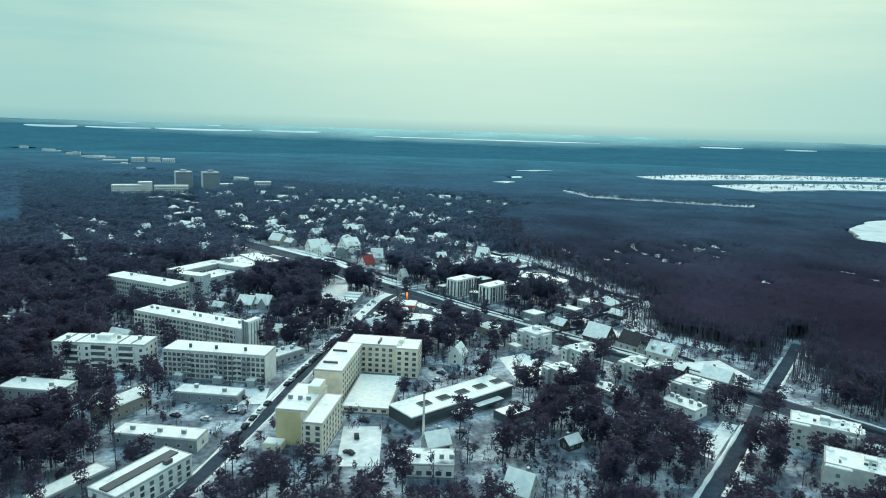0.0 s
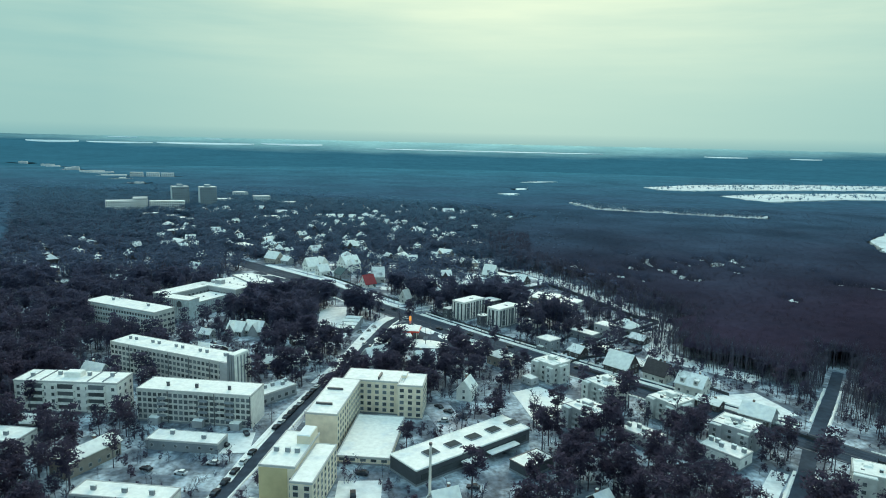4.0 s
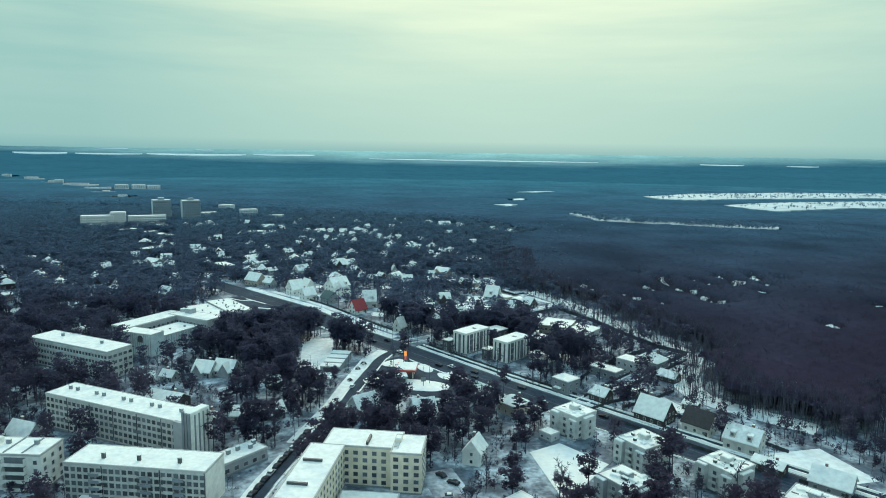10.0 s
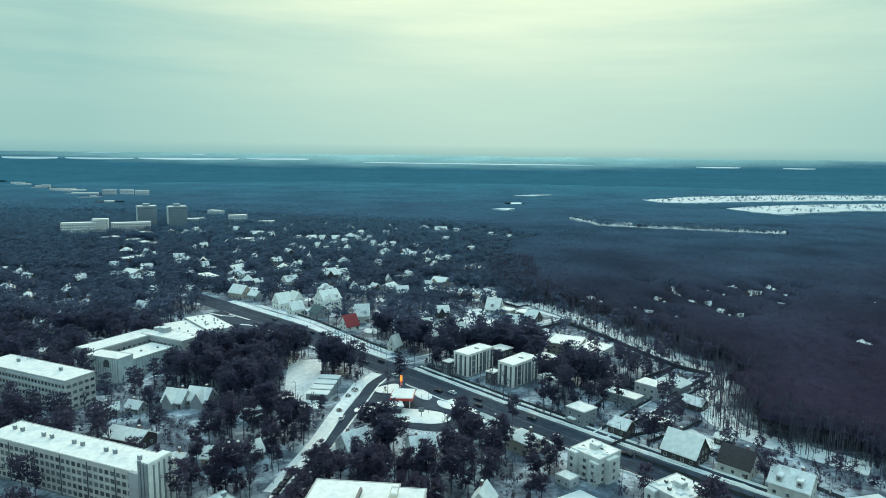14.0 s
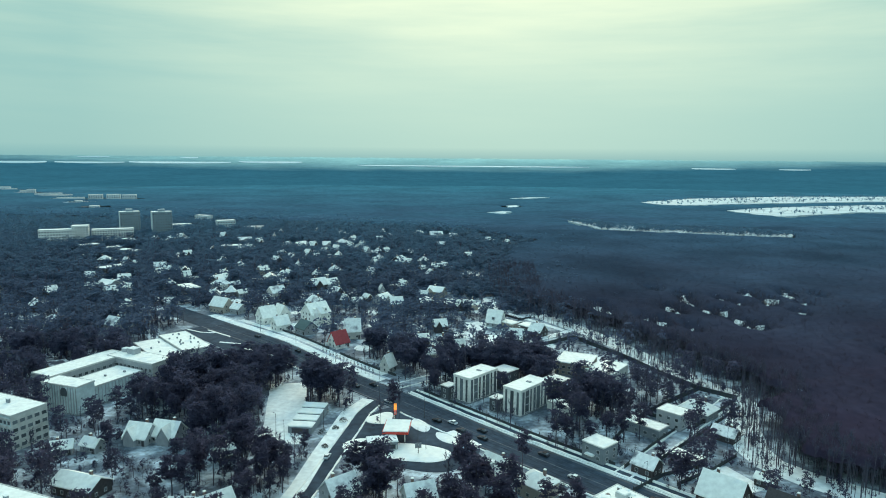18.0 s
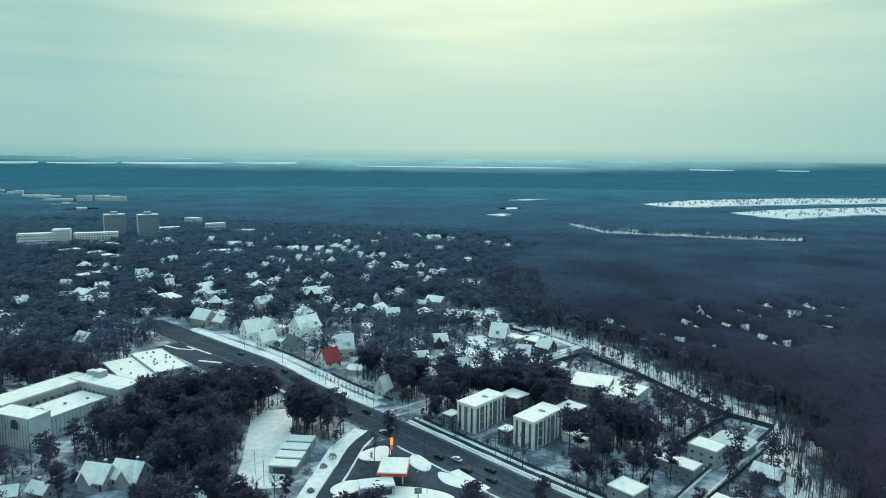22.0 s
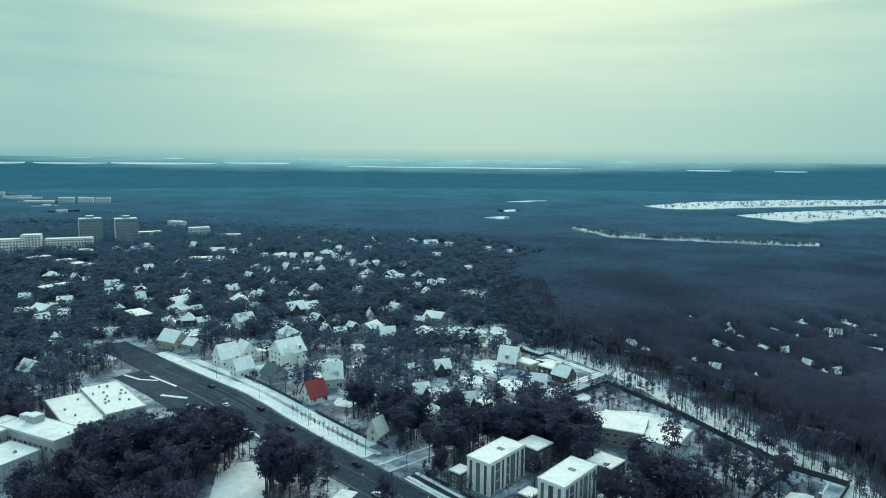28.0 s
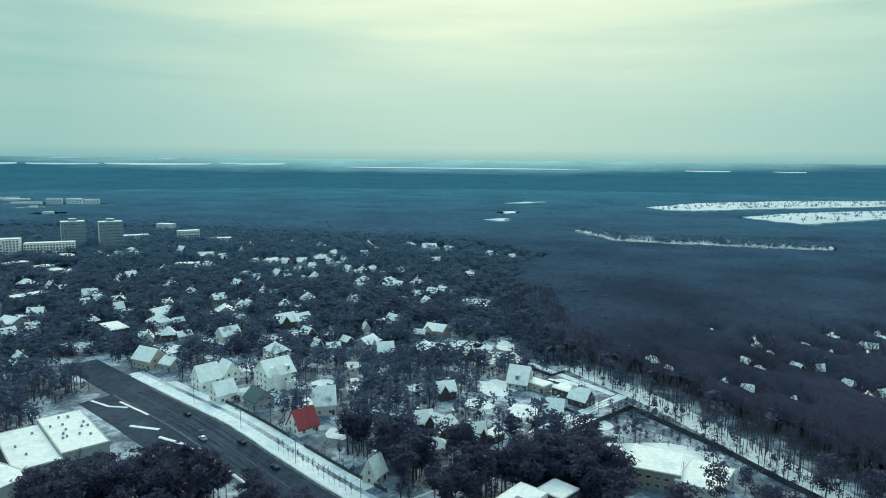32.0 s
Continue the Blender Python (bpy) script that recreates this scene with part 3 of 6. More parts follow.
b, h, st = block("cream_wing", "long cream five-storey wing with dark roof vents in the snow", -42.6, 262.5, -6.0, 11.3, 34.5, 15.2, 5, 0, 0, CREAM, units=0, front_room=10)
rows_of_windows(b, 34.5, -5.71, 90, 5, st, 1.2, 11, 1.5, 1.5)
rows_of_windows(b, 34.5, -5.71, -90, 5, st, 1.2, 11, 1.5, 1.5)
for yy in (-9.5, 5.0):
    part("roof_vent", Geo().box(-4.2, 1.8, -0.35, 0.35, 0, 0.9), DARKMETAL, b, "long dark roof vent", at=pose(0, yy, h + .3))
b, h, st = block("cream_block", "cream five-storey main block with paired windows", -29.5, 284.6, -6.0, 24.5, 12.5, 15.2, 5, 8, 0, CREAM, win=(1.6, 1.5), front_room=16)
part("roof_vent", Geo().box(-0.35, 0.35, -5.2, 1.0, 0, 1.2), DARKMETAL, b, "long dark roof vent", at=pose(2, 0, h + .3))
b, h, st = block("cream_block", "cream five-storey end wing with paired windows", -14.6, 280.6, -5.0, 9.8, 13.5, 15.2, 5, 3, 4, CREAM, win=(1.7, 1.5), front_room=16)
add_box(b, "roof_house", -4.6, -2.6, 0.5, 3.5, h + .3, h + 1.5, CREAM, "small cream roof house")
b, h, st = block("court_hall", "low hall in the court under smooth deep snow", -27.2, 252.5, -4.5, 18, 34, 4.4, 1, 0, 0, CREAM, rim=0.6, front_room=4)
rows_of_windows(b, 18, -17.06, 0, 1, 3, 1.2, 5, 2.0, 1.6)

# The pale panel blocks along the street
b, h, st = block("panel_block", "long pale five-storey panel block with dense rows of windows", -95.5, 270.0, -6.0, 45, 12.5, 14.4, 5, 22, 0, PANEL, WHITEWALL, (1.6, 1.6), units=0, front_room=14)
for xx in (-11.2, 0, 11.2):
    for s in range(4):
        part("balcony", Geo().box(-1.5, 1.5, -1.1, 0, 0, 0.15).box(-1.5, 1.5, -1.1, -1.02, 0.15, 1.05), PANEL, b, at=pose(xx, -6.28, 2.6 + (s + 0.3) * st))
for xx in (-12.0, -0.5, 12.5):
    part("roof_vent", Geo().box(-0.5, 0.5, -0.4, 0.4, 0, 1.9).box(-.65, .65, -.5, .5, 1.9, 2.1, 1), [DARKMETAL, SNOW], b, "dark roof vent with snow on top", at=pose(xx, -2.2, h + .3))
for xx in (-10.2, 8.2, 22.2):
    part("drainpipe", Geo().box(xx - .09, xx + .09, -6.55, -6.3, 0, h), DARKMETAL, b, "dark drainpipe")
for xx in (-12.3, 4.1, 14.3):
    for s_ in range(1, 5):
        part("balcony", Geo().box(-1.7, 1.7, -1.1, 0, 0, .14).box(-1.7, 1.7, -1.1, -1.02, .14, 1.0), DIMWALL, b, "small grey balcony", at=pose(xx, -6.3, 0.55 + s_ * st))
for xx in (-15, 2.5, 17):
    add_box(b, "porch", xx - 2, xx + 2, -9.2, -6.3, -1, 2.7, GREYWALL, "entrance porch with a snowy roof")
b, h, st = block("panel_block", "very long grey-cream five-storey block with paired roof vents", -121.8, 313.2, -22.5, 70, 12.5, 15.0, 5, 30, 0, PANEL, WHITEWALL, (1.75, 1.6), front_room=12)
for k in range(5):
    for o in (-1.9, 1.9):
        part("roof_vent", Geo().box(-0.6, 0.6, -0.4, 0.4, 0, 1.5).box(-.7, .7, -.5, .5, 1.5, 1.7, 1), [DIMWALL, SNOW], b, "grey roof vent with snow on top", at=pose(-28 + 14 * k + o, 0.5, h + .3))
add_box(b, "stair_tower", 34.6, 38.0, -7.5, 1.5, -3, h + 4.6, WHITEWALL, "tall pale stair tower")
for xx, up in ((34.9, 5.4), (36.2, 4.9), (37.4, 4.8)):
    part("shaft", Geo().box(xx - .45, xx + .45, -8.1, -7.45, -3, h + up), DIMWALL, b, "ribbed grey shaft on the stair tower")
for yy in (-5.6, -3.6, -1.6, 0.4):
    part("rib", Geo().box(38.0, 38.25, yy - .25, yy + .25, -3, h + 3.8), DIMWALL, b)
for xx in (-23.5, -11.7, 0, 11.7, 23.3):
    part("drainpipe", Geo().box(xx - .09, xx + .09, -6.5, -6.3, 0, h), DARKMETAL, b, "dark drainpipe")
add_box(b, "lift_tower", 29.6, 33.9, -7.2, -5.8, -3, h + 0.6, GREYWALL, "narrow grey shaft beside the stair tower", snow=False)
b, h, st = block("balcony_block", "pale four-storey block with three stacks of dark loggias", -149.0, 277.8, -1.5, 41, 12, 14.0, 4, 12, 3, WHITEWALL, win=(1.3, 1.4), units=4, skip=(1, 2, 5, 6, 9, 10), front_room=20)
for k in range(3):
    for s in range(4):
        # A flat dark panel gives the recess's shade behind each jutting parapet.
        g = Geo().box(-3.4, 3.4, -0.05, 0.1, 0.2, 2.5, 1).box(-3.5, 3.5, -1.2, 0, 0, 0.18).box(-3.5, 3.5, -1.2, -1.1, 0.18, 1.1).box(-3.5, -3.4, -1.2, 0, 0.18, 2.4).box(3.4, 3.5, -1.2, 0, 0.18, 2.4)
        part("loggia", g, [WHITEWALL, GLASS], b, "loggia with a pale parapet and a dark panel for its shade", at=pose(-12.0 + 12.2 * k, -6.05, 0.9 + s * st))
add_box(b, "roof_house", -3, 3.5, -1.5, 2.5, h + .3, h + 2.2, WHITEWALL, "low stair house on the roof")
for xx in (-15.5, -10, 8.5, 14.5):
    part("roof_seam", Geo().box(xx - .22, xx + .22, -5.4, 5.4, h + .3, h + .75), DIMWALL, b, "dark raised roof seam")
block("brick_block", "three-storey pale building half hidden by pines", -153.5, 236.0, -6, 25, 10.5, 9.6, 3, 7, 2, GREYWALL, WHITEWALL, (1.2, 1.4), units=2, front_room=18)
block("low_block", "single-storey grey outbuilding with a wide snowy roof", -94.6, 207.5, -6, 30, 8.0, 6.2, 1, 7, 1, DIMWALL, WHITEWALL, (1.3, 1.3), units=3, front_room=8)
block("low_block", "low grey-brown building with snow on its roof", -91.5, 245.5, -6, 26, 8.0, 5.4, 1, 6, 0, DIMWALL, None, (1.1, 1.1), units=2, front_room=8)
b, h, st = block("office_block", "pale three-storey office with a dark stripe across its snowy roof", -86.0, 176.0, 66, 27, 11, 9.4, 3, 8, 2, WHITEWALL, win=(1.5, 1.5), front_room=6)
part("roof_stripe", Geo().box(-13, 12, -1.6, 1.6, h + .4, h + .9), DARKMETAL, b, "dark bare strip of roof felt")
part("roof_vent", Geo().box(-1.2, 1.2, -0.8, 0.8, 0, 1.4), DARKMETAL, b, "dark roof vent", at=pose(6, -3.6, h + .3))
block("shed_row", "long low shed with a snow-covered roof", -108, 176, 62, 22, 6, 5.0, 1, 0, 0, DIMWALL, front_room=4)

# Sports hall with skylights
b, h, st = block("sports_hall", "dark-walled hall with a snow-covered roof and five skylights", 5.2, 244.4, 40.5, 52, 14, 7.3, 1, 0, 0, DARKMETAL, rim=0.35, edge=SNOW, front_room=10)
for k in range(5):
    g = Geo().box(-2.6, 2.6, -1.9, 1.9, 0, 0.5, 0).box(-2.3, 2.3, -1.6, 1.6, 0.5, 0.62, 1)
    part("skylight", g, [DIMWALL, SKYGLASS], b, "dark glazed skylight box", at=pose(-15 + 9.6 * k, -0.4, h + .2))
part("window_band", Geo().box(-24, 24, -7.15, -7.0, 1.6, 3.4), GLASS, b, "long band of dark glass")
for xx, w in ((-3, 9), (11, 14)):
    add_box(b, "canopy", xx - w / 2, xx + w / 2, -10.4, -7.1, 2.4, 2.8, DARKMETAL, "flat canopy with snow on top")
b, h, st = block("store_shed", "dark flat-roofed shed with a snowy roof", 28.0, 236.0, 40, 13, 8, 5.6, 1, 0, 0, DARKMETAL, rim=0.3, edge=DARKMETAL, front_room=4)
block("white_annex", "small white flat-roofed annex with dark bare patches of roof", -2.8, 195.0, 0, 15.5, 10.5, 6.6, 1, 5, 2, WHITEWALL, win=(1.8, 1.6), units=5, snow=RAGGED, front_room=8)

# Level snowed-in sports ground with a hut at its corner
FIELD_CORNERS = ((28.1, 305.4), (34.6, 270.5), (54.8, 296.6), (40.6, 313.6))
setting("sports_ground", Geo().add([(px, py, height(px, py) + 0.2) for px, py in FIELD_CORNERS] + [(px, py, height(px, py) - 0.3) for px, py in FIELD_CORNERS],
                                   [(0, 1, 2, 3), (0, 4, 5, 1), (1, 5, 6, 2), (2, 6, 7, 3), (3, 7, 4, 0)]), SNOW, "level sports ground under smooth untrodden snow", "sports ground")
footprint(39.9, 298.4, 13, 15, -22, 12)
block("changing_hut", "small hut with a snow-covered flat roof beside the sports ground", 37.1, 317.1, -50, 6, 5, 4.6, 1, 2, 1, GREYWALL, win=(1.2, 1.0), rim=0.3, front_room=3)

# Mast beside the hall
m = thing("chimney_mast", -5.5, 214, 0, "tall slender pale metal chimney beside the hall", "chimney")
part("shaft", Geo().tube([(0, 0, 0), (0, 0, 9), (0, 0, 18.5)], [0.55, 0.42, 0.34], 10), PANEL, m)
part("collar", Geo().tube([(0, 0, 18.2), (0, 0, 18.9)], [0.5, 0.5], 10), DARKMETAL, m)


# Villa blocks: three storeys, stepped snowy roofs
def villa_block(x, y, turn, L, W, top, wall=VILLAWALL, group="three-storey villa blocks"):
    b, h, st = block("villa_block", "pale three-storey villa block with ragged snow on its flat roof", x, y, turn, L, W, top, 3, 3, 3, wall, win=(1.4, 1.4), rim=0.6, edge=wall, snow=DRIFTED, front_room=14)
    b["group"] = group
    k = random.Random(int(x * 3 + y))
    # two bays step out from the body, each with its own snowy top
    for sx, deep, low in ((-1, 1.7, 0.0), (1, 1.1, 1.1)):
        bay = add_box(b, "corner_bay", min(sx * L / 2, sx * L * 0.2), max(sx * L / 2, sx * L * 0.2), -W / 2 - deep, -W / 2 + .1, -2, h - low, wall, "stepped-out corner bay")
        for s in range(3):
            part("window", window_of(1.3, 1.4), None, bay, at=pose(sx * L * 0.35, -W / 2 - deep - .06, 1.0 + s * st))
    bay = add_box(b, "side_bay", L / 2 - .1, L / 2 + 1.4, -W * 0.22, W * 0.28, -2, h - 0.5, wall, "stepped-out bay on the end wall")
    for s in range(3):
        part("window", window_of(1.3, 1.4), None, bay, at=pose(L / 2 + 1.46, W * 0.03, 1.0 + s * st, 0, 0, 90))
    add_box(b, "roof_house", -1.8, 1.6, -1.2, 1.6, h + .3, h + 2.1, wall, "low stair house on the roof")
    for i in range(9):
        xx, yy, w, d = k.uniform(-L / 2 + 1, L / 2 - 1), k.uniform(-W / 2 + 1, W / 2 - 1), k.uniform(.6, 1.8), k.uniform(.5, 1.3)
        part("snow_mound", Geo().box(-w, w, -d, d, 0, k.uniform(.3, .7), 0, .35), SNOW, b, "hump of drifted snow on the roof", at=pose(xx, yy, h + .5, 0, 0, k.uniform(0, 90)))
    for i in range(4):
        xx, yy = k.uniform(-L / 2 + 2, L / 2 - 2), k.uniform(-W / 2 + 2, W / 2 - 2)
        part("roof_vent", Geo().box(-0.5, 0.5, -0.4, 0.4, 0, 1.0).box(-.6, .6, -.5, .5, 1.0, 1.25, 1), [DARKMETAL, SNOW], b, at=pose(xx, yy, h + .4))
    for i in range(6):
        xx, yy, w = k.uniform(-L / 2 + 1.5, L / 2 - 1.5), k.uniform(-W / 2 + 1.5, W / 2 - 1.5), k.uniform(.4, 1.3)
        part("bare_patch", Geo().box(-w, w, -.35, .35, 0, .12), DARKMETAL, b, "dark bare patch of roof", at=pose(xx, yy, h + .5, 0, 0, k.choice((0, 90))))
    for s in range(3):
        part("balcony", Geo().box(-1.3, 1.3, -1.3, 0, 0, 0.15).box(-1.3, 1.3, -1.3, -1.2, 0.15, 1.0), wall, b, at=pose(0, -W / 2, 0.9 + s * st))
    return b


villa_block(48.0, 324.6, -51, 12.0, 11.6, 10.0)
villa_block(67.5, 299.1, -57, 12.5, 13.5, 9.8)
villa_block(53.5, 271.0, -55, 13.0, 11.5, 9.8, GREYWALL)
villa_block(89.6, 282.5, -56, 12.5, 12.5, 9.8)
villa_block(106.4, 260.5, -45, 14.0, 12.0, 9.4, GREYWALL)
villa_block(137.6, 220.8, -29, 22.0, 10.4, 11.0, PANEL)
villa_block(134.5, 190.2, -29, 25.0, 13.0, 11.2, PANEL)
block("low_house_row", "low white building with broken snow on its roof", 96.5, 246.0, -50, 15, 9, 6.4, 1, 4, 1, WHITEWALL, units=5, front_room=6)
block("low_house_row", "low building with uneven snow on its roof", 71.5, 258.5, -52, 14, 8, 6.0, 1, 4, 1, GREYWALL, units=4, front_room=5)

# Hospital group
b, h, st = block("hospital_block", "long grey hospital block with bands of windows", -183.5, 393.5, -24.5, 56, 14, 14.0, 4, 26, 0, PALEBLUE, PANEL, (1.5, 1.5), units=2, front_room=10)
for s in range(4):
    part("facade_band", Geo().box(-28.1, 28.1, -7.3, -7.02, 2.9 + s * st, 3.7 + s * st), PANEL, b, "pale horizontal facade band")
rows_of_windows(b, 14, -28.2, 90, 4, st, 1.2, 5, 2.0, 1.5)
b, h, st = block("hospital_link", "ribbed grey connecting block with an arched opening", -163.6, 418.0, -20, 20, 9, 12.4, 1, 0, 0, PALEBLUE, front_room=9)
for k in range(14):
    part("rib", Geo().box(-0.12, 0.12, -0.25, 0.0, 0, h - 0.3), GREYWALL, b, at=pose(-9.4 + 1.45 * k, -4.5, 0))
part("arched_opening", Geo().prism(-0.15, 0.15, [(-1.6, h - 4.2), (1.6, h - 4.2)] + [(1.6 * math.cos(k * math.pi / 8), h - 2.2 + 1.6 * math.sin(k * math.pi / 8)) for k in range(9)]), DARKMETAL, b, "dark arched opening", at=pose(3.0, -4.8, 0, 0, 0, 90))
b, h, st = block("hospital_wing", "long low hospital wing with snow on its roof", -171.5, 445.5, -27, 13, 40, 12.0, 3, 0, 0, GREYWALL, front_room=4)
rows_of_windows(b, 40, -6.56, 90, 3, st, 1.2, 13, 1.8, 1.5)
b, h, st = block("hospital_wing", "snow-roofed hospital wing around a court", -149.0, 454.5, -27, 31, 12, 12.2, 3, 11, 0, GREYWALL, PANEL, front_room=4)
add_box(b, "roof_house", -9, -4, 0, 4, h + .3, h + 3, GREYWALL, "grey roof house")
add_box(b, "roof_house", -14, -11, 1, 4, h + .3, h + 2, GREYWALL, "small grey roof house")
b, h, st = block("hospital_court_hall", "snow-roofed hall with a tall ribbed front", -156.5, 435.0, -27, 16.5, 27, 8.8, 2, 0, 0, PALEBLUE, front_room=12)
for k in range(16):
    part("rib", Geo().box(0, 0.25, -0.12, 0.12, 0, h - 0.3), GREYWALL, b, at=pose(8.25, -12.6 + 1.68 * k, 0))
for k in range(3):
    part("roof_vent", Geo().box(-.5, .5, -.4, .4, 0, .9), DIMWALL, b, at=pose(-2 + 2.5 * k, -8 + 8 * k, h + .25))

# Shop by the avenue: two roofs, one a step higher
b, h, st = block("shop", "flat-roofed shop with roof vents poking through the snow", -141.8, 492.5, -50, 38.5, 15, 9.4, 1, 0, 0, GREYWALL, rim=0.4, front_room=8)
for k in range(14):
    part("roof_vent", Geo().box(-.35, .35, -.35, .35, 0, .8), DIMWALL, b, at=pose(random.uniform(-16, 16), random.uniform(-5.5, 5.5), h + .25))
part("shop_front", Geo().box(19.26, 19.4, -6, 6, 0.6, 3.4), GLASS, b, "wide dark shop window")
b, h, st = block("shop_store", "lower snow-roofed store of the shop with grey walls", -151.0, 480.6, -50, 37.5, 14, 8.6, 1, 0, 0, DIMWALL, rim=0.4, front_room=8)
part("lit_sign", Geo().box(18.8, 19.0, -5, 0, 3.6, 4.3), PYLON, b, "small lit yellow sign band")
for k in range(3):
    part("roof_vent", Geo().box(-.35, .35, -.35, .35, 0, .8), DIMWALL, b, at=pose(-10 + 9 * k, random.uniform(-4, 4), h + .25))



# Modern white flats with tall window slots
def modern_flats(x, y, cx, cy):
    b, h, st = block("modern_flats", "white modern three-storey flats with tall dark window slots", x, y, -43, 9.4, 20.0, 11.6, 3, 0, 0, WHITEWALL, rim=0.5, edge=WHITEWALL, front_room=30)
    for k, w in enumerate((1.0, 1.6, 1.0)):
        part("window_slot", Geo().box(-w / 2, w / 2, -0.1, 0.06, 0, h - 1.6), GLASS, b, "full-height dark glazing slot", at=pose(-3.0 + 3.0 * k, -10.04, 0.9))
    for k, w in enumerate((1.4, 2.4, 0.8, 1.4, 2.4, 0.8, 1.4)):
        part("window_slot", Geo().box(-w / 2, w / 2, -0.1, 0.06, 0, h - 1.6), GLASS, b, "full-height dark glazing slot", at=pose(0, 0, 0, 0, 0, 90) @ pose(-8.4 + 2.8 * k, -4.74, 0.9))
        if k % 2:
            for s in range(3):
                part("balcony", Geo().box(-1.25, 1.25, -0.4, 0, 0, 0.3), GREYWALL, b, "narrow grey balcony sill", at=pose(0, 0, 0, 0, 0, 90) @ pose(-8.4 + 2.8 * k, -4.75, 1.4 + s * st))
    part("roof_hatch", Geo().box(-1.2, 1.2, -.7, .7, 0, .5), DIMWALL, b, at=pose(0.5, 1.5, h + .2))
    b, h, st = block("modern_annex", "dark two-storey annex of the white flats with a thin snowy roof", cx, cy, -47, 9.0, 9.0, 9.6, 3, 2, 2, DARKMETAL, rim=0.3, edge=WHITEWALL, front_room=8)
    return b


modern_flats(12.2, 435.4, 27.0, 446.0)
modern_flats(33.0, 420.0, 48.5, 432.0)
for x, y in ((20.5, 417), (-0.3, 432.4)):
    block("corner_porch", "dark two-storey corner porch of the white flats under snow", x, y, -43, 4.5, 5.5, 6.6, 2, 1, 1, DARKMETAL, rim=0.3, edge=WHITEWALL, front_room=3)
block("garage_row", "low snow-covered garage roof beside the white flats", 49, 417, -47, 12, 7, 4.0, 1, 0, 0, WHITEWALL, rim=0.3, front_room=4)

# Low villa with two angled roofs at the wood
b, h, st = block("low_villa", "wide low villa with two angled snow roofs", 66.5, 471.5, -25, 17.5, 19, 6.8, 2, 6, 3, TAN, win=(1.6, 1.3), rim=0.3, edge=SNOW, front_room=28)
b, h, st = block("low_villa_wing", "low angled wing of the villa under smooth snow", 80.0, 462.5, -38, 14, 20, 5.4, 1, 4, 3, PANEL, win=(1.6, 1.3), rim=0.3, edge=SNOW, front_room=26)

# Grey cube house by the avenue, fenced plots
b, h, st = block("cube_house", "grey two-storey cube house with a flat snowy roof", 53.3, 371.2, -50, 9.2, 8.6, 7.0, 2, 2, 2, DIMWALL, win=(1.4, 1.3), rim=0.3, edge=WHITEWALL, front_room=10)
add_box(b, "entrance_roof", -2.5, 1.0, -6.0, -4.2, 2.4, 2.7, WHITEWALL, "small snowy entrance roof")
block("flat_bungalow", "long low bungalow with a flat snow roof", 77.5, 394.0, -47, 15.5, 7.5, 4.6, 1, 4, 1, DIMWALL, win=(1.6, 1.3), rim=0.3, front_room=8)
block("cube_house", "grey two-storey house with a flat snow roof in a fenced plot", 91.3, 401.2, -47, 10.5, 9.0, 7.2, 2, 3, 2, GREYWALL, win=(1.4, 1.3), rim=0.3, front_room=8)

# Petrol station
k_ = thing("petrol_kiosk", -26.4, 379.2, 12, "low grey petrol station kiosk with snow on its roof", "kiosk")
footprint(-26.5, 381.5, 8, 5, 12, 14)
part("wall", Geo().box(-5.5, 5.5, -2.8, 2.8, -1, 3.4), DIMWALL, k_)
part("snow_cover", Geo().box(-5.8, 5.8, -3.1, 3.1, 3.4, 3.9, 0, .15), SNOW, k_, "smooth snow on the flat roof")
part("shop_window", Geo().box(-4.6, 4.6, -2.9, -2.78, 0.8, 2.4), GLASS, k_, "row of dark shop windows")
part("door", Geo().box(4.7, 5.3, -2.9, -2.78, 0, 2.2), FRAME, k_)
c_ = thing("petrol_canopy", -21.3, 388.5, -4, "petrol station canopy with a red fascia and a snowy top", "canopy")
footprint(-21.5, 392, 6, 7, -4, 14)
part("fascia", Geo().box(-5.0, 5.0, -6.0, 6.0, 4.1, 5.0), REDPAINT, c_, "bright red canopy fascia")
part("snow_cover", Geo().box(-4.8, 4.8, -5.8, 5.8, 5.0, 5.35, 0, .15), SNOW, c_)
for xx in (-3.4, 3.4):
    for yy in (-3.5, 3.5):
        part("post", Geo().box(-.2, .2, -.2, .2, 0, 4.1), WHITEWALL, c_, at=pose(xx, yy, -0.2))
for yy in (-3.5, 3.5):
    part("fuel_pump", Geo().box(-.5, .5, -.3, .3, 0, 1.8), REDPAINT, c_, "red fuel pump", at=pose(0, yy, 0))
s_ = thing("sign_board", -12.8, 374.2, 10, "grey two-panel sign board on a post in snow", "sign")
part("post", Geo().box(-.12, .12, -.12, .12, -.5, 3.0), DARKMETAL, s_)
for xx in (-0.62, 0.62):
    part("panel", Geo().box(xx - .56, xx + .56, -.1, .1, 2.4, 4.4), DIMWALL, s_)
p_ = thing("price_pylon", -23.0, 405.5, 0, "tall lit price pylon, orange above and red below", "sign")
part("post", Geo().box(-.35, .35, -.25, .25, -1, 3.0), DARKMETAL, p_)
part("red_panel", Geo().box(-.5, .5, -.25, .25, 3.0, 5.0), PYLONRED, p_, "glowing red price panel")
part("orange_panel", Geo().box(-.55, .55, -.3, .3, 5.0, 7.6), PYLON, p_, "glowing orange top panel")
for k in range(3):
    part("price_bar", Geo().box(-.45, .45, -.3, -.26, 3.2 + k * .6, 3.5 + k * .6), FRAME, p_, "plain pale price bar")
g_ = thing("garages", -58.2, 404.5, -7, "row of low garages with snow on four stepped roofs", "garage")
footprint(-58.2, 404.5, 7, 13, -7, 8)
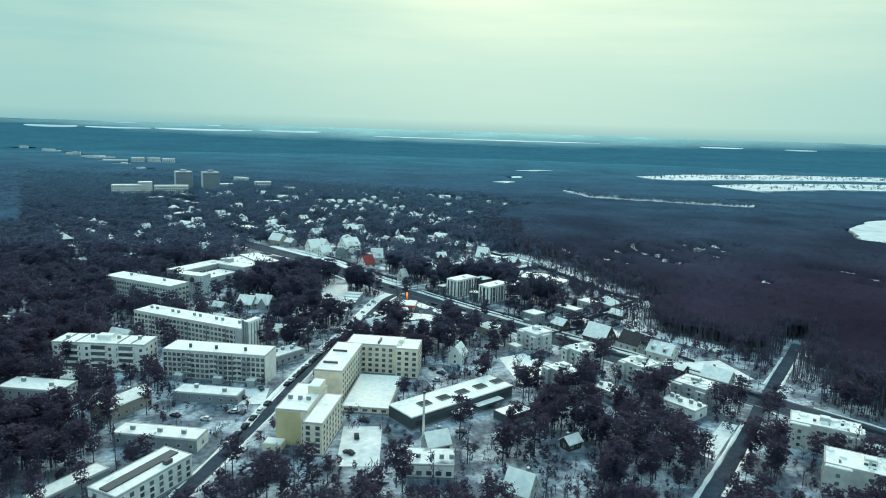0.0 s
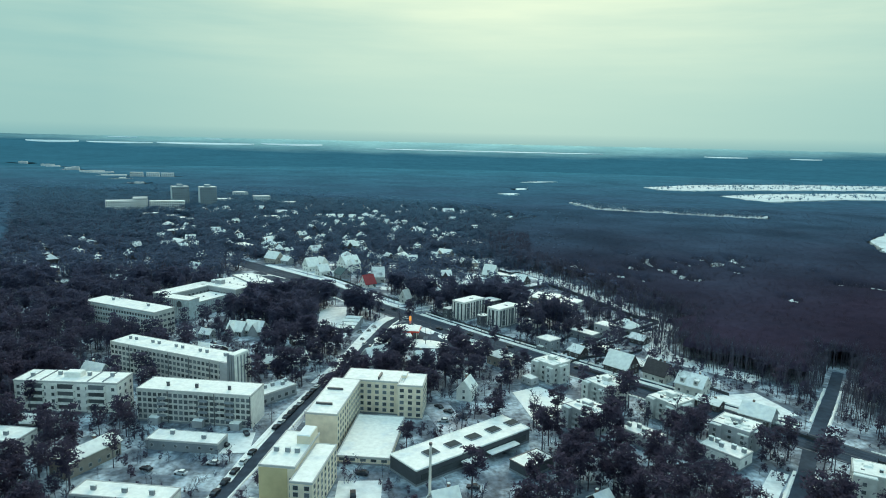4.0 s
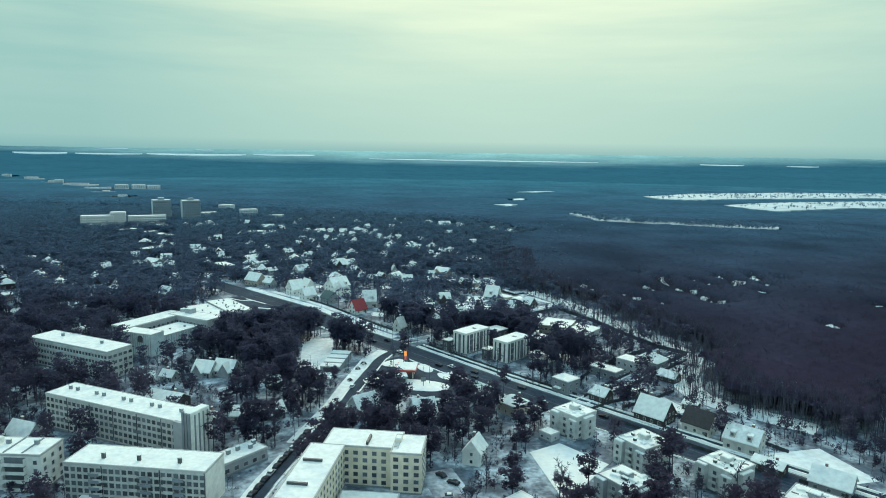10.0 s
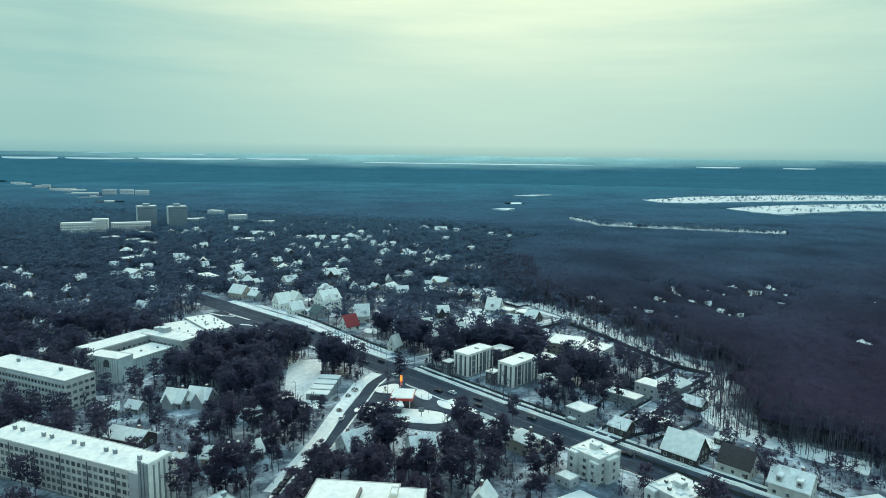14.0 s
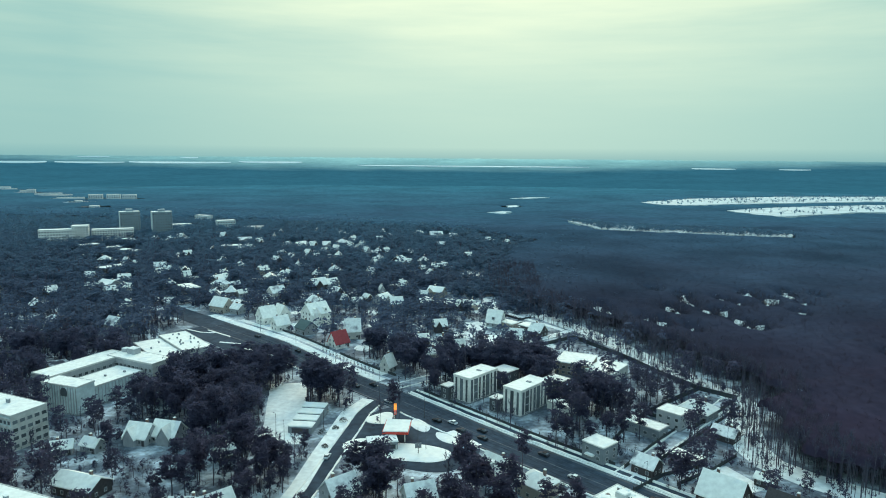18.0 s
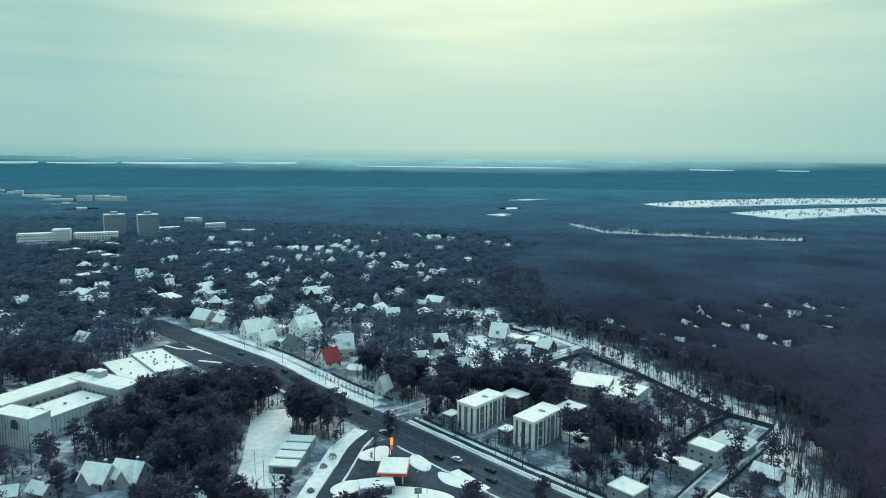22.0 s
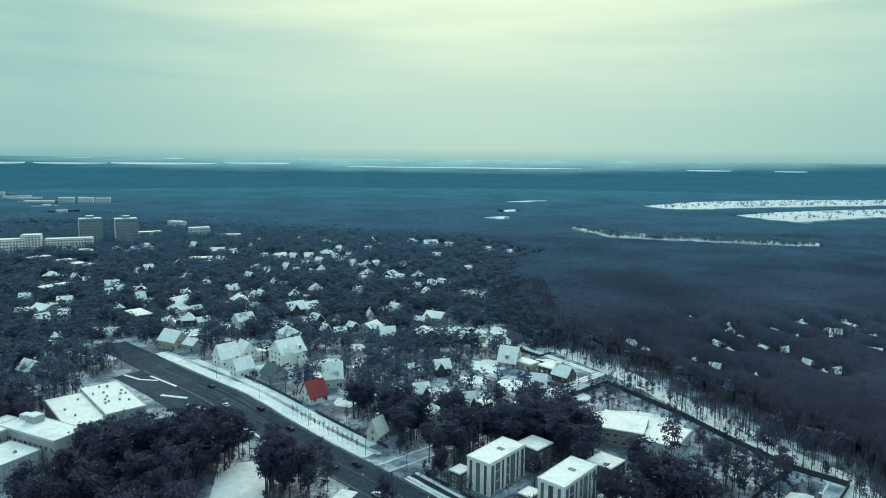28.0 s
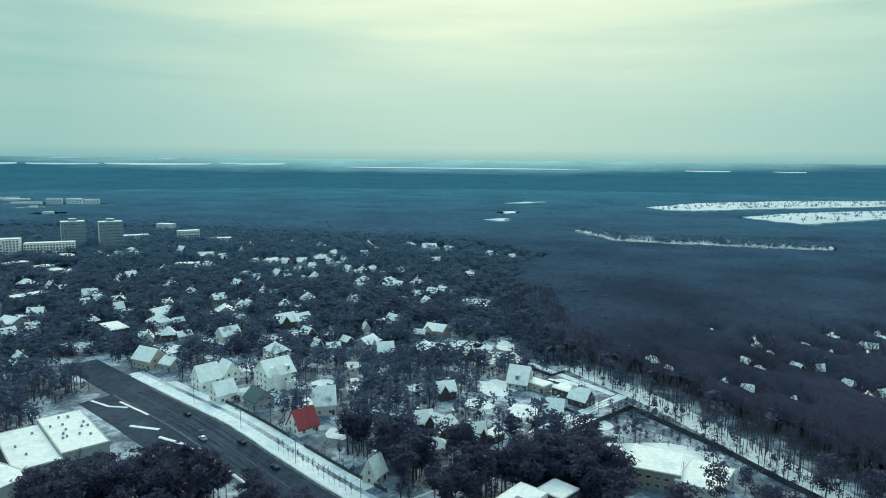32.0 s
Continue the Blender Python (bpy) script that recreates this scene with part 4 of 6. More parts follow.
for k in range(4):
    u = part("garage", Geo().box(-5.0, 4.6, -12 + 6 * k, -6.2 + 6 * k, -1, 2.9 + 0.35 * k), DIMWALL, g_)
    part("snow_cover", Geo().box(-5.2, 4.8, -12.1 + 6 * k, -6.9 + 6 * k, 2.9 + .35 * k, 3.3 + .35 * k, 0, .12), SNOW, u)
part("garage_door", Geo().box(-3.4, 3.4, -12.15, -12.0, 0, 2.3), TIMBER, g_, "dark timber garage door")

# Far slabs and towers
for x, y, turn, L, W, top, n in ((-452, 925, 24, 38, 14, 21.0, 13), (-402, 957, 22, 46, 13, 18.8, 16)):
    block("far_slab_block", "pale long block of flats beyond the pines", x, y, turn, L, W, top, 5, n, 3, WHITEWALL, win=(1.7, 1.6), front_room=30)
block("far_slab_block", "taller pale middle block of flats beyond the pines", -432, 939, 22, 18, 15, 24.5, 7, 6, 3, WHITEWALL, win=(1.7, 1.6), front_room=30)
# Towers and low blocks here get blue-grey walls as painted haze.
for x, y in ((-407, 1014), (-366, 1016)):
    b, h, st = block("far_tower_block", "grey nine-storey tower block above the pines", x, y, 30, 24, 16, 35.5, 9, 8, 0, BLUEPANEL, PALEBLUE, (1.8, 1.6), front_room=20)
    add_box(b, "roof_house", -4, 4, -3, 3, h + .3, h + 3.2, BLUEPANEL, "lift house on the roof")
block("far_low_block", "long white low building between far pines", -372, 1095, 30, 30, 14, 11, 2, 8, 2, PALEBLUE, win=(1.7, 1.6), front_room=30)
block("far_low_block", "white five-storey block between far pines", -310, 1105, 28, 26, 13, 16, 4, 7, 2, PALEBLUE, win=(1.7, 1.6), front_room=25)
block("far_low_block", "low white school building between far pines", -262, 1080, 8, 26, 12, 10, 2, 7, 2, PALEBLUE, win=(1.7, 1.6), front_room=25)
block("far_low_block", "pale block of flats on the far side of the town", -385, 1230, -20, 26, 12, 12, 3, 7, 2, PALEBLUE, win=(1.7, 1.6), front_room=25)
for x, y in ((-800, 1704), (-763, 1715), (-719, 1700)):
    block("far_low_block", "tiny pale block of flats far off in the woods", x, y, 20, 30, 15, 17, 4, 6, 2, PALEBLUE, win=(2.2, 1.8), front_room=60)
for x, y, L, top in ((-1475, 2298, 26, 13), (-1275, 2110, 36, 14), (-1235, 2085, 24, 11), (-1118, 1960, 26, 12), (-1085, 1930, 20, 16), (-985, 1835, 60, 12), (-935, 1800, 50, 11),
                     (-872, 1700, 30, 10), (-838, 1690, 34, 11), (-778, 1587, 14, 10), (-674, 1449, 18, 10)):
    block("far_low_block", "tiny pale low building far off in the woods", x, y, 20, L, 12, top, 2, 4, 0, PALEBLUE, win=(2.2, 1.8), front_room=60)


# ---- detached houses ----
def house(x, y, turn, L, W, eaves, ridge, wall, roof=None, label="pale house with a snow-covered gable roof", kind="gable", name="house", dormers=0, front=None, near=True, z=None, back_roof=None, chimney=True, wing=0.0):
    """A house: local x along the ridge, the front faces -y."""
    b = thing(name, x, y, turn, label, "house", z=z)
    footprint(x, y, L / 2 + 1.2, W / 2 + 1.2, turn, front if front is not None else ridge * 1.6)
    o, t = 0.5, 0.32
    roof_mat = roof or DRIFTED
    if kind == "gable":
        g = Geo().prism(-L / 2, L / 2, [(-W / 2, -2), (W / 2, -2), (W / 2, eaves), (0, ridge), (-W / 2, eaves)])
        part("wall", g, wall, b)
        k = (ridge - eaves) / (W / 2)
        e = W / 2 + o
        for s in (-1, 1):
            ring = [(s * e, eaves - o * k), (0, ridge), (0, ridge + t * 1.15), (s * e, eaves - o * k + t)]
            part("roof", Geo().prism(-L / 2 - o, L / 2 + o, ring if s > 0 else ring[::-1]), (back_roof or roof_mat) if s > 0 else roof_mat, b)
        for d in range(dormers):
            xx = -L / 2 + L * (d + 0.5) / dormers
            dz = eaves + (ridge - eaves) * 0.25
            dm = part("dormer", Geo().prism(-0.9, 0.9, [(-W / 2 + .3, dz - .6), (-W / 8, dz - .6), (-W / 8, dz + 1.6), (-W / 2 + .3, dz + 1.6)]), wall, b, at=pose(xx, 0, 0))
            part("snow_cap", Geo().box(-1.1, 1.1, -W / 2 + .1, -W / 8, dz + 1.6, dz + 1.95, 0, .15), roof_mat, dm)
            part("window", window_of(1.1, 1.2), None, dm, at=pose(0, -W / 2 + .26, dz + .1))
        if wing:
            # a cross gable reaching out of the front
            w, far, up = L * 0.24, W / 2 + 1.6, eaves + (ridge - eaves) * 0.86
            at = pose(wing * L * 0.22, 0, 0, 0, 0, -90)
            part("wing", Geo().prism(0, far, [(-w, -2), (w, -2), (w, eaves), (0, up), (-w, eaves)]), wall, b, at=at)
            k, e = (up - eaves) / w, w + 0.4
            for s in (-1, 1):
                ring = [(s * e, eaves - 0.4 * k + .06), (0, up + .06), (0, up + .4), (s * e, eaves - 0.4 * k + .36)]
                part("wing_roof", Geo().prism(0.2, far + 0.4, ring if s > 0 else ring[::-1]), roof_mat, b, at=at)
    elif kind == "hip":
        part("wall", Geo().box(-L / 2, L / 2, -W / 2, W / 2, -2, eaves), wall, b)
        rl = max(0.3, L / 2 - W / 2)
        v = [(-L / 2 - o, -W / 2 - o, eaves), (L / 2 + o, -W / 2 - o, eaves), (L / 2 + o, W / 2 + o, eaves), (-L / 2 - o, W / 2 + o, eaves), (-rl, 0, ridge), (rl, 0, ridge)]
        v += [(p[0], p[1], p[2] - 0.3) for p in v[:4]]
        part("roof", Geo().add(v, [(0, 1, 5, 4), (1, 2, 5), (2, 3, 4, 5), (3, 0, 4), (6, 7, 1, 0), (7, 8, 2, 1), (8, 9, 3, 2), (9, 6, 0, 3), (9, 8, 7, 6)]), roof_mat, b)
    else:
        part("wall", Geo().box(-L / 2, L / 2, -W / 2, W / 2, -2, eaves), wall, b)
        part("roof", Geo().box(-L / 2 - .3, L / 2 + .3, -W / 2 - .3, W / 2 + .3, eaves, eaves + .55, 0, .2), roof_mat, b)
    if kind != "flat" and chimney:
        cx = random.choice((-1, 1)) * L * 0.2
        c = part("chimney", Geo().box(-.4, .4, -.4, .4, 0, 2.2), PIPE, b, at=pose(cx, W * 0.12, ridge - 1.2))
        part("snow_cap", Geo().box(-.48, .48, -.48, .48, 2.2, 2.45, 0, .1), SNOW, c)
    storeys = max(1, int(eaves / 2.7))
    n = max(2, int(L / 3.2))
    rows_of_windows(b, L, -W / 2 - .05, 0, storeys, 2.7, 0.9, n, 1.2, 1.3)
    if near:
        m = max(1, int(W / 3.5))
        for tt in (-90, 90):
            rows_of_windows(b, W * 0.8, -L / 2 - .05, tt, storeys + (1 if kind == "gable" and ridge - eaves > 3 else 0), 2.7, 0.9, m, 1.1, 1.3)
        part("door", Geo().box(-.5, .5, -.06, .05, 0, 2.1), TIMBER, b, "dark wooden front door", at=pose(L / 2 - 1.0, -W / 2 - .02, 0.1))
    return b


A = -47
# villas along the far side of the avenue
house(-151, 585, -30, 13, 10, 4.6, 9.6, TAN, label="tan gabled house with one steep snowy roof slope")
house(-138.5, 579.5, -30, 8, 7, 3.8, 6.4, GREYWALL, label="grey annex with a low snowy gable roof")
house(-113, 554.5, A + 90, 10, 9.5, 4.6, 10.6, WHITEWALL, label="white house with a steep snow-covered gable roof", dormers=0)
house(-105.5, 562, A, 9, 8, 4.6, 10.0, WHITEWALL, label="white cross wing with a steep snowy gable")
house(-100.4, 537.2, A + 90, 9, 8, 4.0, 8.6, WHITEWALL, label="small white gabled house beside a larger one")
b = house(-82.3, 557, A + 90, 14, 13, 7.0, 13.0, WHITEWALL, label="large ornate white villa with dormers and a round bay", dormers=2, name="villa", front=26)
part("bay", Geo().tube([(-3.5, -6.6, -1), (-3.5, -6.6, 8.4), (-3.5, -6.6, 11.5)], [2.3, 2.3, 0.2], 10), WHITEWALL, b, "round white bay with a pointed roof")
part("porch", Geo().box(1.0, 6.5, -9.0, -6.4, -1, 3.4), WHITEWALL, b, "white columned porch")
house(-89.7, 596, A, 12, 9, 5.5, 9.5, WHITEWALL, RAGGED, label="white villa with a snowy hipped roof", kind="hip", dormers=0)
house(-83.6, 531.5, A, 10, 9, 3.6, 7.6, GREYWALL, GREENTIN, label="house with a dark green sheet-metal roof")
house(-61, 508.5, 42, 9.0, 8.6, 3.0, 9.0, WHITEWALL, REDTILE, label="house with a steep red tiled roof dotted with snow", front=24)
house(-55.5, 528.3, A + 60, 9, 7.5, 5.0, 11.5, PANEL, RAGGED, label="tall narrow pale house with a steep snowy gable", front=24)
house(-30.3, 471, 60, 6.5, 5.5, 3.6, 9.0, PANEL, label="small house with one very steep snow-covered roof", front=22)
house(-212, 581, A, 9, 8, 4, 8.5, GREYWALL, label="small grey gabled house among pines")
# houses between the street and the avenue
house(-36.5, 339.5, 40, 10, 9, 4.2, 8.8, GREYWALL, RAGGED, label="grey gabled house among pines")
house(-11.7, 335, 20, 9, 9, 4.6, 9.0, WHITEWALL, RAGGED, label="white gabled house with snowy roof slopes", dormers=1)
house(7.7, 298, 70, 8, 6.5, 5.0, 9.0, WHITEWALL, label="narrow white gabled house with small windows")
house(14.3, 355.5, A, 9, 9, 4.2, 8.2, GREYWALL, DRIFTED, label="grey house with a steep snow-covered roof", dormers=1)
house(26.2, 344.5, A, 10.5, 9.5, 5.0, 7.8, TAN, label="square house with a snowy pyramid roof", kind="hip")
house(-74, 333, A + 90, 11, 7, 3.2, 6.5, GREYWALL, label="long low house with a snowy roof")
house(-82, 331.5, 0, 12, 7, 3.2, 6.0, TAN, label="low house with a snowy roof")
house(-118.5, 385.5, -15, 9.5, 8.5, 3.2, 7.4, GREYWALL, DRIFTED, label="grey house with a steep snowy roof and a cross gable", wing=-0.6)
house(-108.8, 387, -15, 10.5, 8.5, 3.2, 7.6, GREYWALL, DRIFTED, label="grey house with a snowy roof and a cross gable", wing=0.7)
house(-120.5, 346, -20, 16, 9, 3.6, 6.2, TIMBER, label="dark timber barn with a wide snowy roof")
b, h, st = block("corner_shop", "low corner shop with snow piled on a flat roof", -74, 292, 52, 18, 9, 6.0, 1, 5, 2, GREYWALL, win=(1.8, 1.6), units=5, front_room=8)
house(-157, 308, -20, 11, 8, 4, 8.0, GREYWALL, label="grey gabled house among pines")
# houses at the edge of the wood
house(84, 338, A, 13, 10.5, 3.6, 9.6, TIMBER, label="dark timber house with a huge steep snow roof", front=18, back_roof=TIMBER)
house(98.7, 327.4, A, 11, 9, 4.0, 8.8, PANEL, TIMBER, label="dark gabled house with a bare dark roof and pale gable")
house(109.2, 312, A + 5, 12, 10, 4.4, 8.6, PANEL, RAGGED, label="pale house with a steep snowy roof and dormers", dormers=2)
house(103.7, 350, A, 6, 4.5, 2.8, 4.0, TIMBER, label="dark garden shed with snow on its roof")
house(124.5, 281.5, A + 5, 12, 10, 3.2, 6.8, GREYWALL, label="low house with one broad snowy gable roof")
house(110, 294, A, 10, 6, 3.0, 4.4, TIMBER, label="low shed with a snow-covered roof")
house(105.4, 411.3, A, 13, 11, 4.0, 8.0, DIMWALL, label="dark house with a hipped snow roof in a fenced plot", kind="hip")
house(67, 360, A, 8, 7, 3.4, 6.2, TIMBER, PATCHY, label="small dark house with patchy snow on the roof")
house(84, 367.5, A, 10, 5.5, 2.6, 4.0, TIMBER, label="low shed with snow on its roof", kind="flat")
house(107, 388, A, 9, 7, 2.8, 5.0, TIMBER, PATCHY, label="small dark timber house with a snowy roof")
house(46, 214, 35, 6, 4.5, 2.8, 4.6, TIMBER, label="small shed with a snow-covered roof")
house(25, 181, -30, 8, 8, 3.6, 8.6, PANEL, label="small pale house with a steep snow roof")
house(-1, 209, 25, 8, 6.5, 3.4, 7.0, GREYWALL, label="small grey gabled house beside the hall")
house(-222, 325, -10, 14, 9, 4, 7.5, GREYWALL, label="house with a broad snowy roof among pines")
house(-151, 258, 0, 12, 7, 3, 5.0, GREYWALL, label="low shed with a snowy roof between pines")
house(-119, 231, 66, 20, 8, 5.2, 7.2, TAN, label="long tan house with a low snowy gable roof")
house(33.5, 564, A + 20, 10, 9, 3.4, 10.5, GREYWALL, label="grey house with a steep snow roof and roof window", dormers=1)
house(41, 561.5, A, 14, 7, 3.4, 4.0, TAN, label="low flat-roofed wing under snow", kind="flat")
house(55, 550, A, 15, 8, 3.6, 4.0, TIMBER, label="low dark building with a flat snow roof", kind="flat")
house(57.7, 540.5, A, 9, 8, 3.4, 7.6, TIMBER, RAGGED, label="dark gabled house with snow on its roof")
house(42.4, 526.5, A + 30, 8, 8, 3.2, 8.0, TIMBER, RAGGED, label="dark house with a steep snow roof")

# the scattered houses beyond, by rows: x, y, length
ROW_A = ((-296, 734, 25), (-297, 696, 7), (-264, 661, 15), (-248, 630, 8), (-261, 681, 9), (-244, 647, 7), (-329, 787, 11), (-329, 839, 27),
         (-358, 859, 20), (-370, 930, 22), (-343, 941, 10), (-325, 942, 10), (-321, 966, 11), (-260, 791, 6), (-261, 821, 8), (-241, 726, 8),
         (-228, 726, 8), (-245, 711, 6), (-217, 699, 6), (-216, 663, 5))
ROW_B = ((-234, 881, 21), (-237, 945, 16), (-213, 878, 9), (-214, 923, 9), (-188, 712, 7), (-184, 684, 14), (-176, 662, 12), (-160, 730, 9),
         (-144, 692, 12), (-136, 702, 8), (-195, 644, 20), (-168, 625, 7), (-159, 632, 7), (-131, 702, 7), (-108, 709, 8), (-99, 663, 13),
         (-90, 669, 11), (-131, 905, 9), (-161, 904, 16), (-173, 895, 8))
ROW_C = ((-138, 828, 8), (-145, 896, 8), (-125, 852, 8), (-114, 867, 8), (-105, 819, 7), (-116, 927, 11), (-103, 898, 8), (-106, 951, 9),
         (-131, 1034, 11), (-90, 912, 8), (-80, 854, 8), (-68, 866, 6), (-59, 864, 7), (-42, 810, 11), (-33, 801, 10), (-17, 814, 9), (-4, 770, 9),
         (4, 778, 8), (-19, 763, 5), (-27, 1068, 14))
ROW_D = ((-3, 1046, 17), (20, 1020, 11), (64, 986, 7), (85, 963, 9), (31, 854, 9), (-48, 656, 5), (-45, 626, 12), (-34, 612, 9), (-4, 658, 13),
         (-10, 616, 13), (21, 610, 7), (12, 607, 6), (-66, 794, 5), (-147, 800, 6), (-166, 830, 8), (-80, 635, 8), (-71, 612, 5), (-125, 632, 11),
         (-133, 752, 6), (-3, 550, 8), (-14, 514, 8), (-3, 508, 8), (6, 499, 8), (-9, 490, 8), (-32, 680, 8), (-187, 752, 8), (-300, 770, 9),
         (-393, 880, 20))
ROW_E = ((108, 593, 9), (111, 577, 6), (166, 650, 5), (130, 556, 5), (137, 547, 5), (178, 618, 6), (177, 603, 5), (157, 588, 6),
         (158, 577, 5), (179, 579, 6), (190, 577, 6), (205, 616, 5), (231, 632, 7), (212, 603, 5), (239, 618, 6), (244, 616, 6), (231, 600, 5),
         (262, 630, 8), (259, 603, 6), (240, 574, 7), (189, 553, 5), (186, 535, 6), (196, 540, 5), (151, 533, 5), (237, 477, 17), (183, 631, 5),
         (237, 641, 5), (267, 643, 7), (284, 628, 13), (312, 579, 15), (305, 533, 11), (317, 521, 10), (327, 519, 13), (313, 475, 9), (331, 494, 10))
WALLS = (GREYWALL, TAN, TIMBER, TIMBER, PANEL, GREYWALL, TIMBER)
LOOKS = {"grey_render": "grey house", "tan_render": "tan house", "dark_timber_boards": "dark timber house", "white_render": "white house", "pale_concrete_panel": "pale house"}
rng = random.Random(11)
for row in (ROW_A, ROW_B, ROW_C, ROW_D, ROW_E):
    for x, y, L in row:
        wall = rng.choice(WALLS)
        kind = "flat" if L >= 18 else rng.choice(("gable", "gable", "gable", "hip"))
        tall = rng.uniform(6.8, 9.0)
        what = {"gable": "with a snow-covered gable roof", "hip": "with a hipped snowy roof", "flat": "with a long flat snow roof"}[kind]
        house(x, y, rng.choice((-47, 43, -30, 60, 15, -70)), L, min(L * 0.85, 10), 4.3 if row is ROW_E else 5.5 if kind == "flat" else 4.2, 6.7 if row is ROW_E else tall, wall, RAGGED if row is ROW_E else rng.choice((None, None, DRIFTED, RAGGED)),
              label=LOOKS[wall.name] + " " + what + " between pines", kind=kind, near=y < 600, dormers=0, front=4 if row is ROW_E else 15, chimney=row is not ROW_E, wing=(0, -1, 1, -0.4, 0.6)[int(x * 3 + y) % 5] if L > 6 else 0)

# garages and sheds beside the villas
for x, y, L in (ROW_A + ROW_B + ROW_C + ROW_D)[::2]:
    if L > 16:
        continue
    wall, flat = rng.choice((TIMBER, GREYWALL)), rng.random() < 0.5
    house(x + rng.choice((-1, 1)) * (L * 0.5 + rng.uniform(3.5, 6)), y + rng.uniform(-7, 5), rng.choice((-47, 43, 15, -20)), rng.uniform(5, 8), rng.uniform(4, 5.5), 3.0, 5.2, wall, rng.choice((SNOW, DRIFTED)),
          label="low dark outbuilding with a snowy roof beside a villa" if wall is TIMBER else "low grey outbuilding with a snowy roof beside a villa", kind="flat" if flat else "gable", name="outbuilding", near=False, front=13, chimney=False)


def fence(points, tall=1.8, label="dark board fence round a snowy plot"):
    f = thing("fence", *points[0], 0, label, "fence", z=0)
    f.location = (0, 0, 0)
    for (ax, ay), (bx, by) in zip(points, points[1:]):
        d = math.hypot(bx - ax, by - ay)
        n = max(1, round(d / 4.0))
        turn = math.degrees(math.atan2(by - ay, bx - ax))
        for i in range(n):
            t = (i + 0.5) / n
            x, y = ax + (bx - ax) * t, ay + (by - ay) * t
            w = d / n
            g = FENCES.setdefault((round(w, 2), tall), Geo().box(-w / 2, w / 2, -.05, .05, -.2, tall).mesh("panel", DARKWOOD))
            part("panel", g, None, f, at=pose(x, y, height(x, y), 0, 0, turn))
            x, y = ax + (bx - ax) * i / n, ay + (by - ay) * i / n
            part("post", POST, None, f, at=pose(x, y, height(x, y), 0, 0, turn))
    return f


FENCES = {}
POST = Geo().box(-.1, .1, -.1, .1, -.3, 2.1).mesh("post", DARKWOOD)

# snowy gardens and open plots between the villas: centre and half sizes
PLOTS = ((-378, 834, 17, 10), (-344, 867, 17, 15), (-275, 681, 9, 11), (-206, 622, 11, 8), (-150, 615, 11, 8), (-133, 629, 11, 9),
           (-168, 652, 6, 10), (-101, 679, 11, 7), (-102, 635, 8, 10), (-139, 723, 4, 9), (-4, 670, 9, 10), (-8, 634, 8, 8), (22, 631, 6, 10),
           (32, 609, 5, 9), (30, 752, 13, 18), (-46, 638, 7, 6), (-33, 628, 5, 5), (-38, 823, 8, 9), (-201, 658, 9, 6), (-1, 1052, 21, 19))
FAR_PLOTS = ((-113, 960, 19, 24), (-150, 709, 9, 7), (-232, 900, 12, 12), (-371, 877, 16, 11), (-128, 881, 11, 14), (-177, 922, 15, 16),
           (6, 796, 10, 8), (-312, 756, 12, 8))


def garden(x, y, a, b):
    """A snow-covered plot with an uneven outline, kept free of trees."""
    k = random.Random(int(x * 7 + y))
    ring = []
    for i in range(18):
        t = 2 * math.pi * i / 18
        q = k.uniform(0.75, 1.15)
        px, py = x + a * q * math.cos(t), y + b * q * math.sin(t)
        ring.append((px, py, height(px, py) + 0.16))
    g = Geo().add(ring + [(px, py, pz - 0.5) for px, py, pz in ring], [tuple(range(18))] + [(i, i + 18, (i + 1) % 18 + 18, (i + 1) % 18) for i in range(18)])
    setting("garden", g, FIELD, "snow-covered garden between villas and pines", "garden")
    footprint(x, y, a * 0.9, b * 0.9, 0, 16)


for plot in PLOTS + FAR_PLOTS:
    garden(*plot)

# more small roofs showing among the pines of the old villa quarter
for k in range(46):
    x, y = rng.uniform(-330, 25), rng.uniform(585, 1060)
    if x > 20 - (y - 600) * 0.05 or x < -y * 0.36 or (y < 650 and abs(ACROSS.x * x + ACROSS.y * y - 276) < 24) or any(math.hypot(x - o[0], y - o[1]) < 17 for o in SOLID):
        continue
    wall = rng.choice(WALLS)
    kind = rng.choice(("gable", "gable", "hip"))
    house(x, y, rng.choice((-47, 43, -30, 60, 15, -70)), rng.uniform(7, 11), rng.uniform(6.5, 8.5), 4.0, rng.uniform(7, 9), wall, rng.choice((RAGGED, PATCHY)),
          label=LOOKS[wall.name] + (" with a snow-covered gable roof" if kind == "gable" else " with a hipped snowy roof") + " between pines", kind=kind, near=False, front=9)

# roofs among the pines west of the hospital and deep in the wood
for k in range(46):
    x, y = rng.uniform(-400, -165), rng.uniform(415, 700)
    if x < -y * 0.66 + 30 or any(math.hypot(x - o[0], y - o[1]) < 18 + 0.5 * max(o[2], o[3]) for o in SOLID) or abs(ACROSS.x * x + ACROSS.y * y - 276) < 24:
        continue
    wall = rng.choice(WALLS)
    kind = rng.choice(("gable", "hip", "flat"))
    house(x, y, rng.choice((-47, 43, -30, 60, 15, -70)), rng.uniform(8, 14), rng.uniform(7, 9), 4.4, rng.uniform(7, 8.5), wall, rng.choice((RAGGED, PATCHY, FLECKED)),
          label=LOOKS[wall.name] + {"gable": " with a snow-covered gable roof", "hip": " with a hipped snowy roof", "flat": " with a flat snow roof"}[kind] + " among dense pines", kind=kind, near=False, front=24)

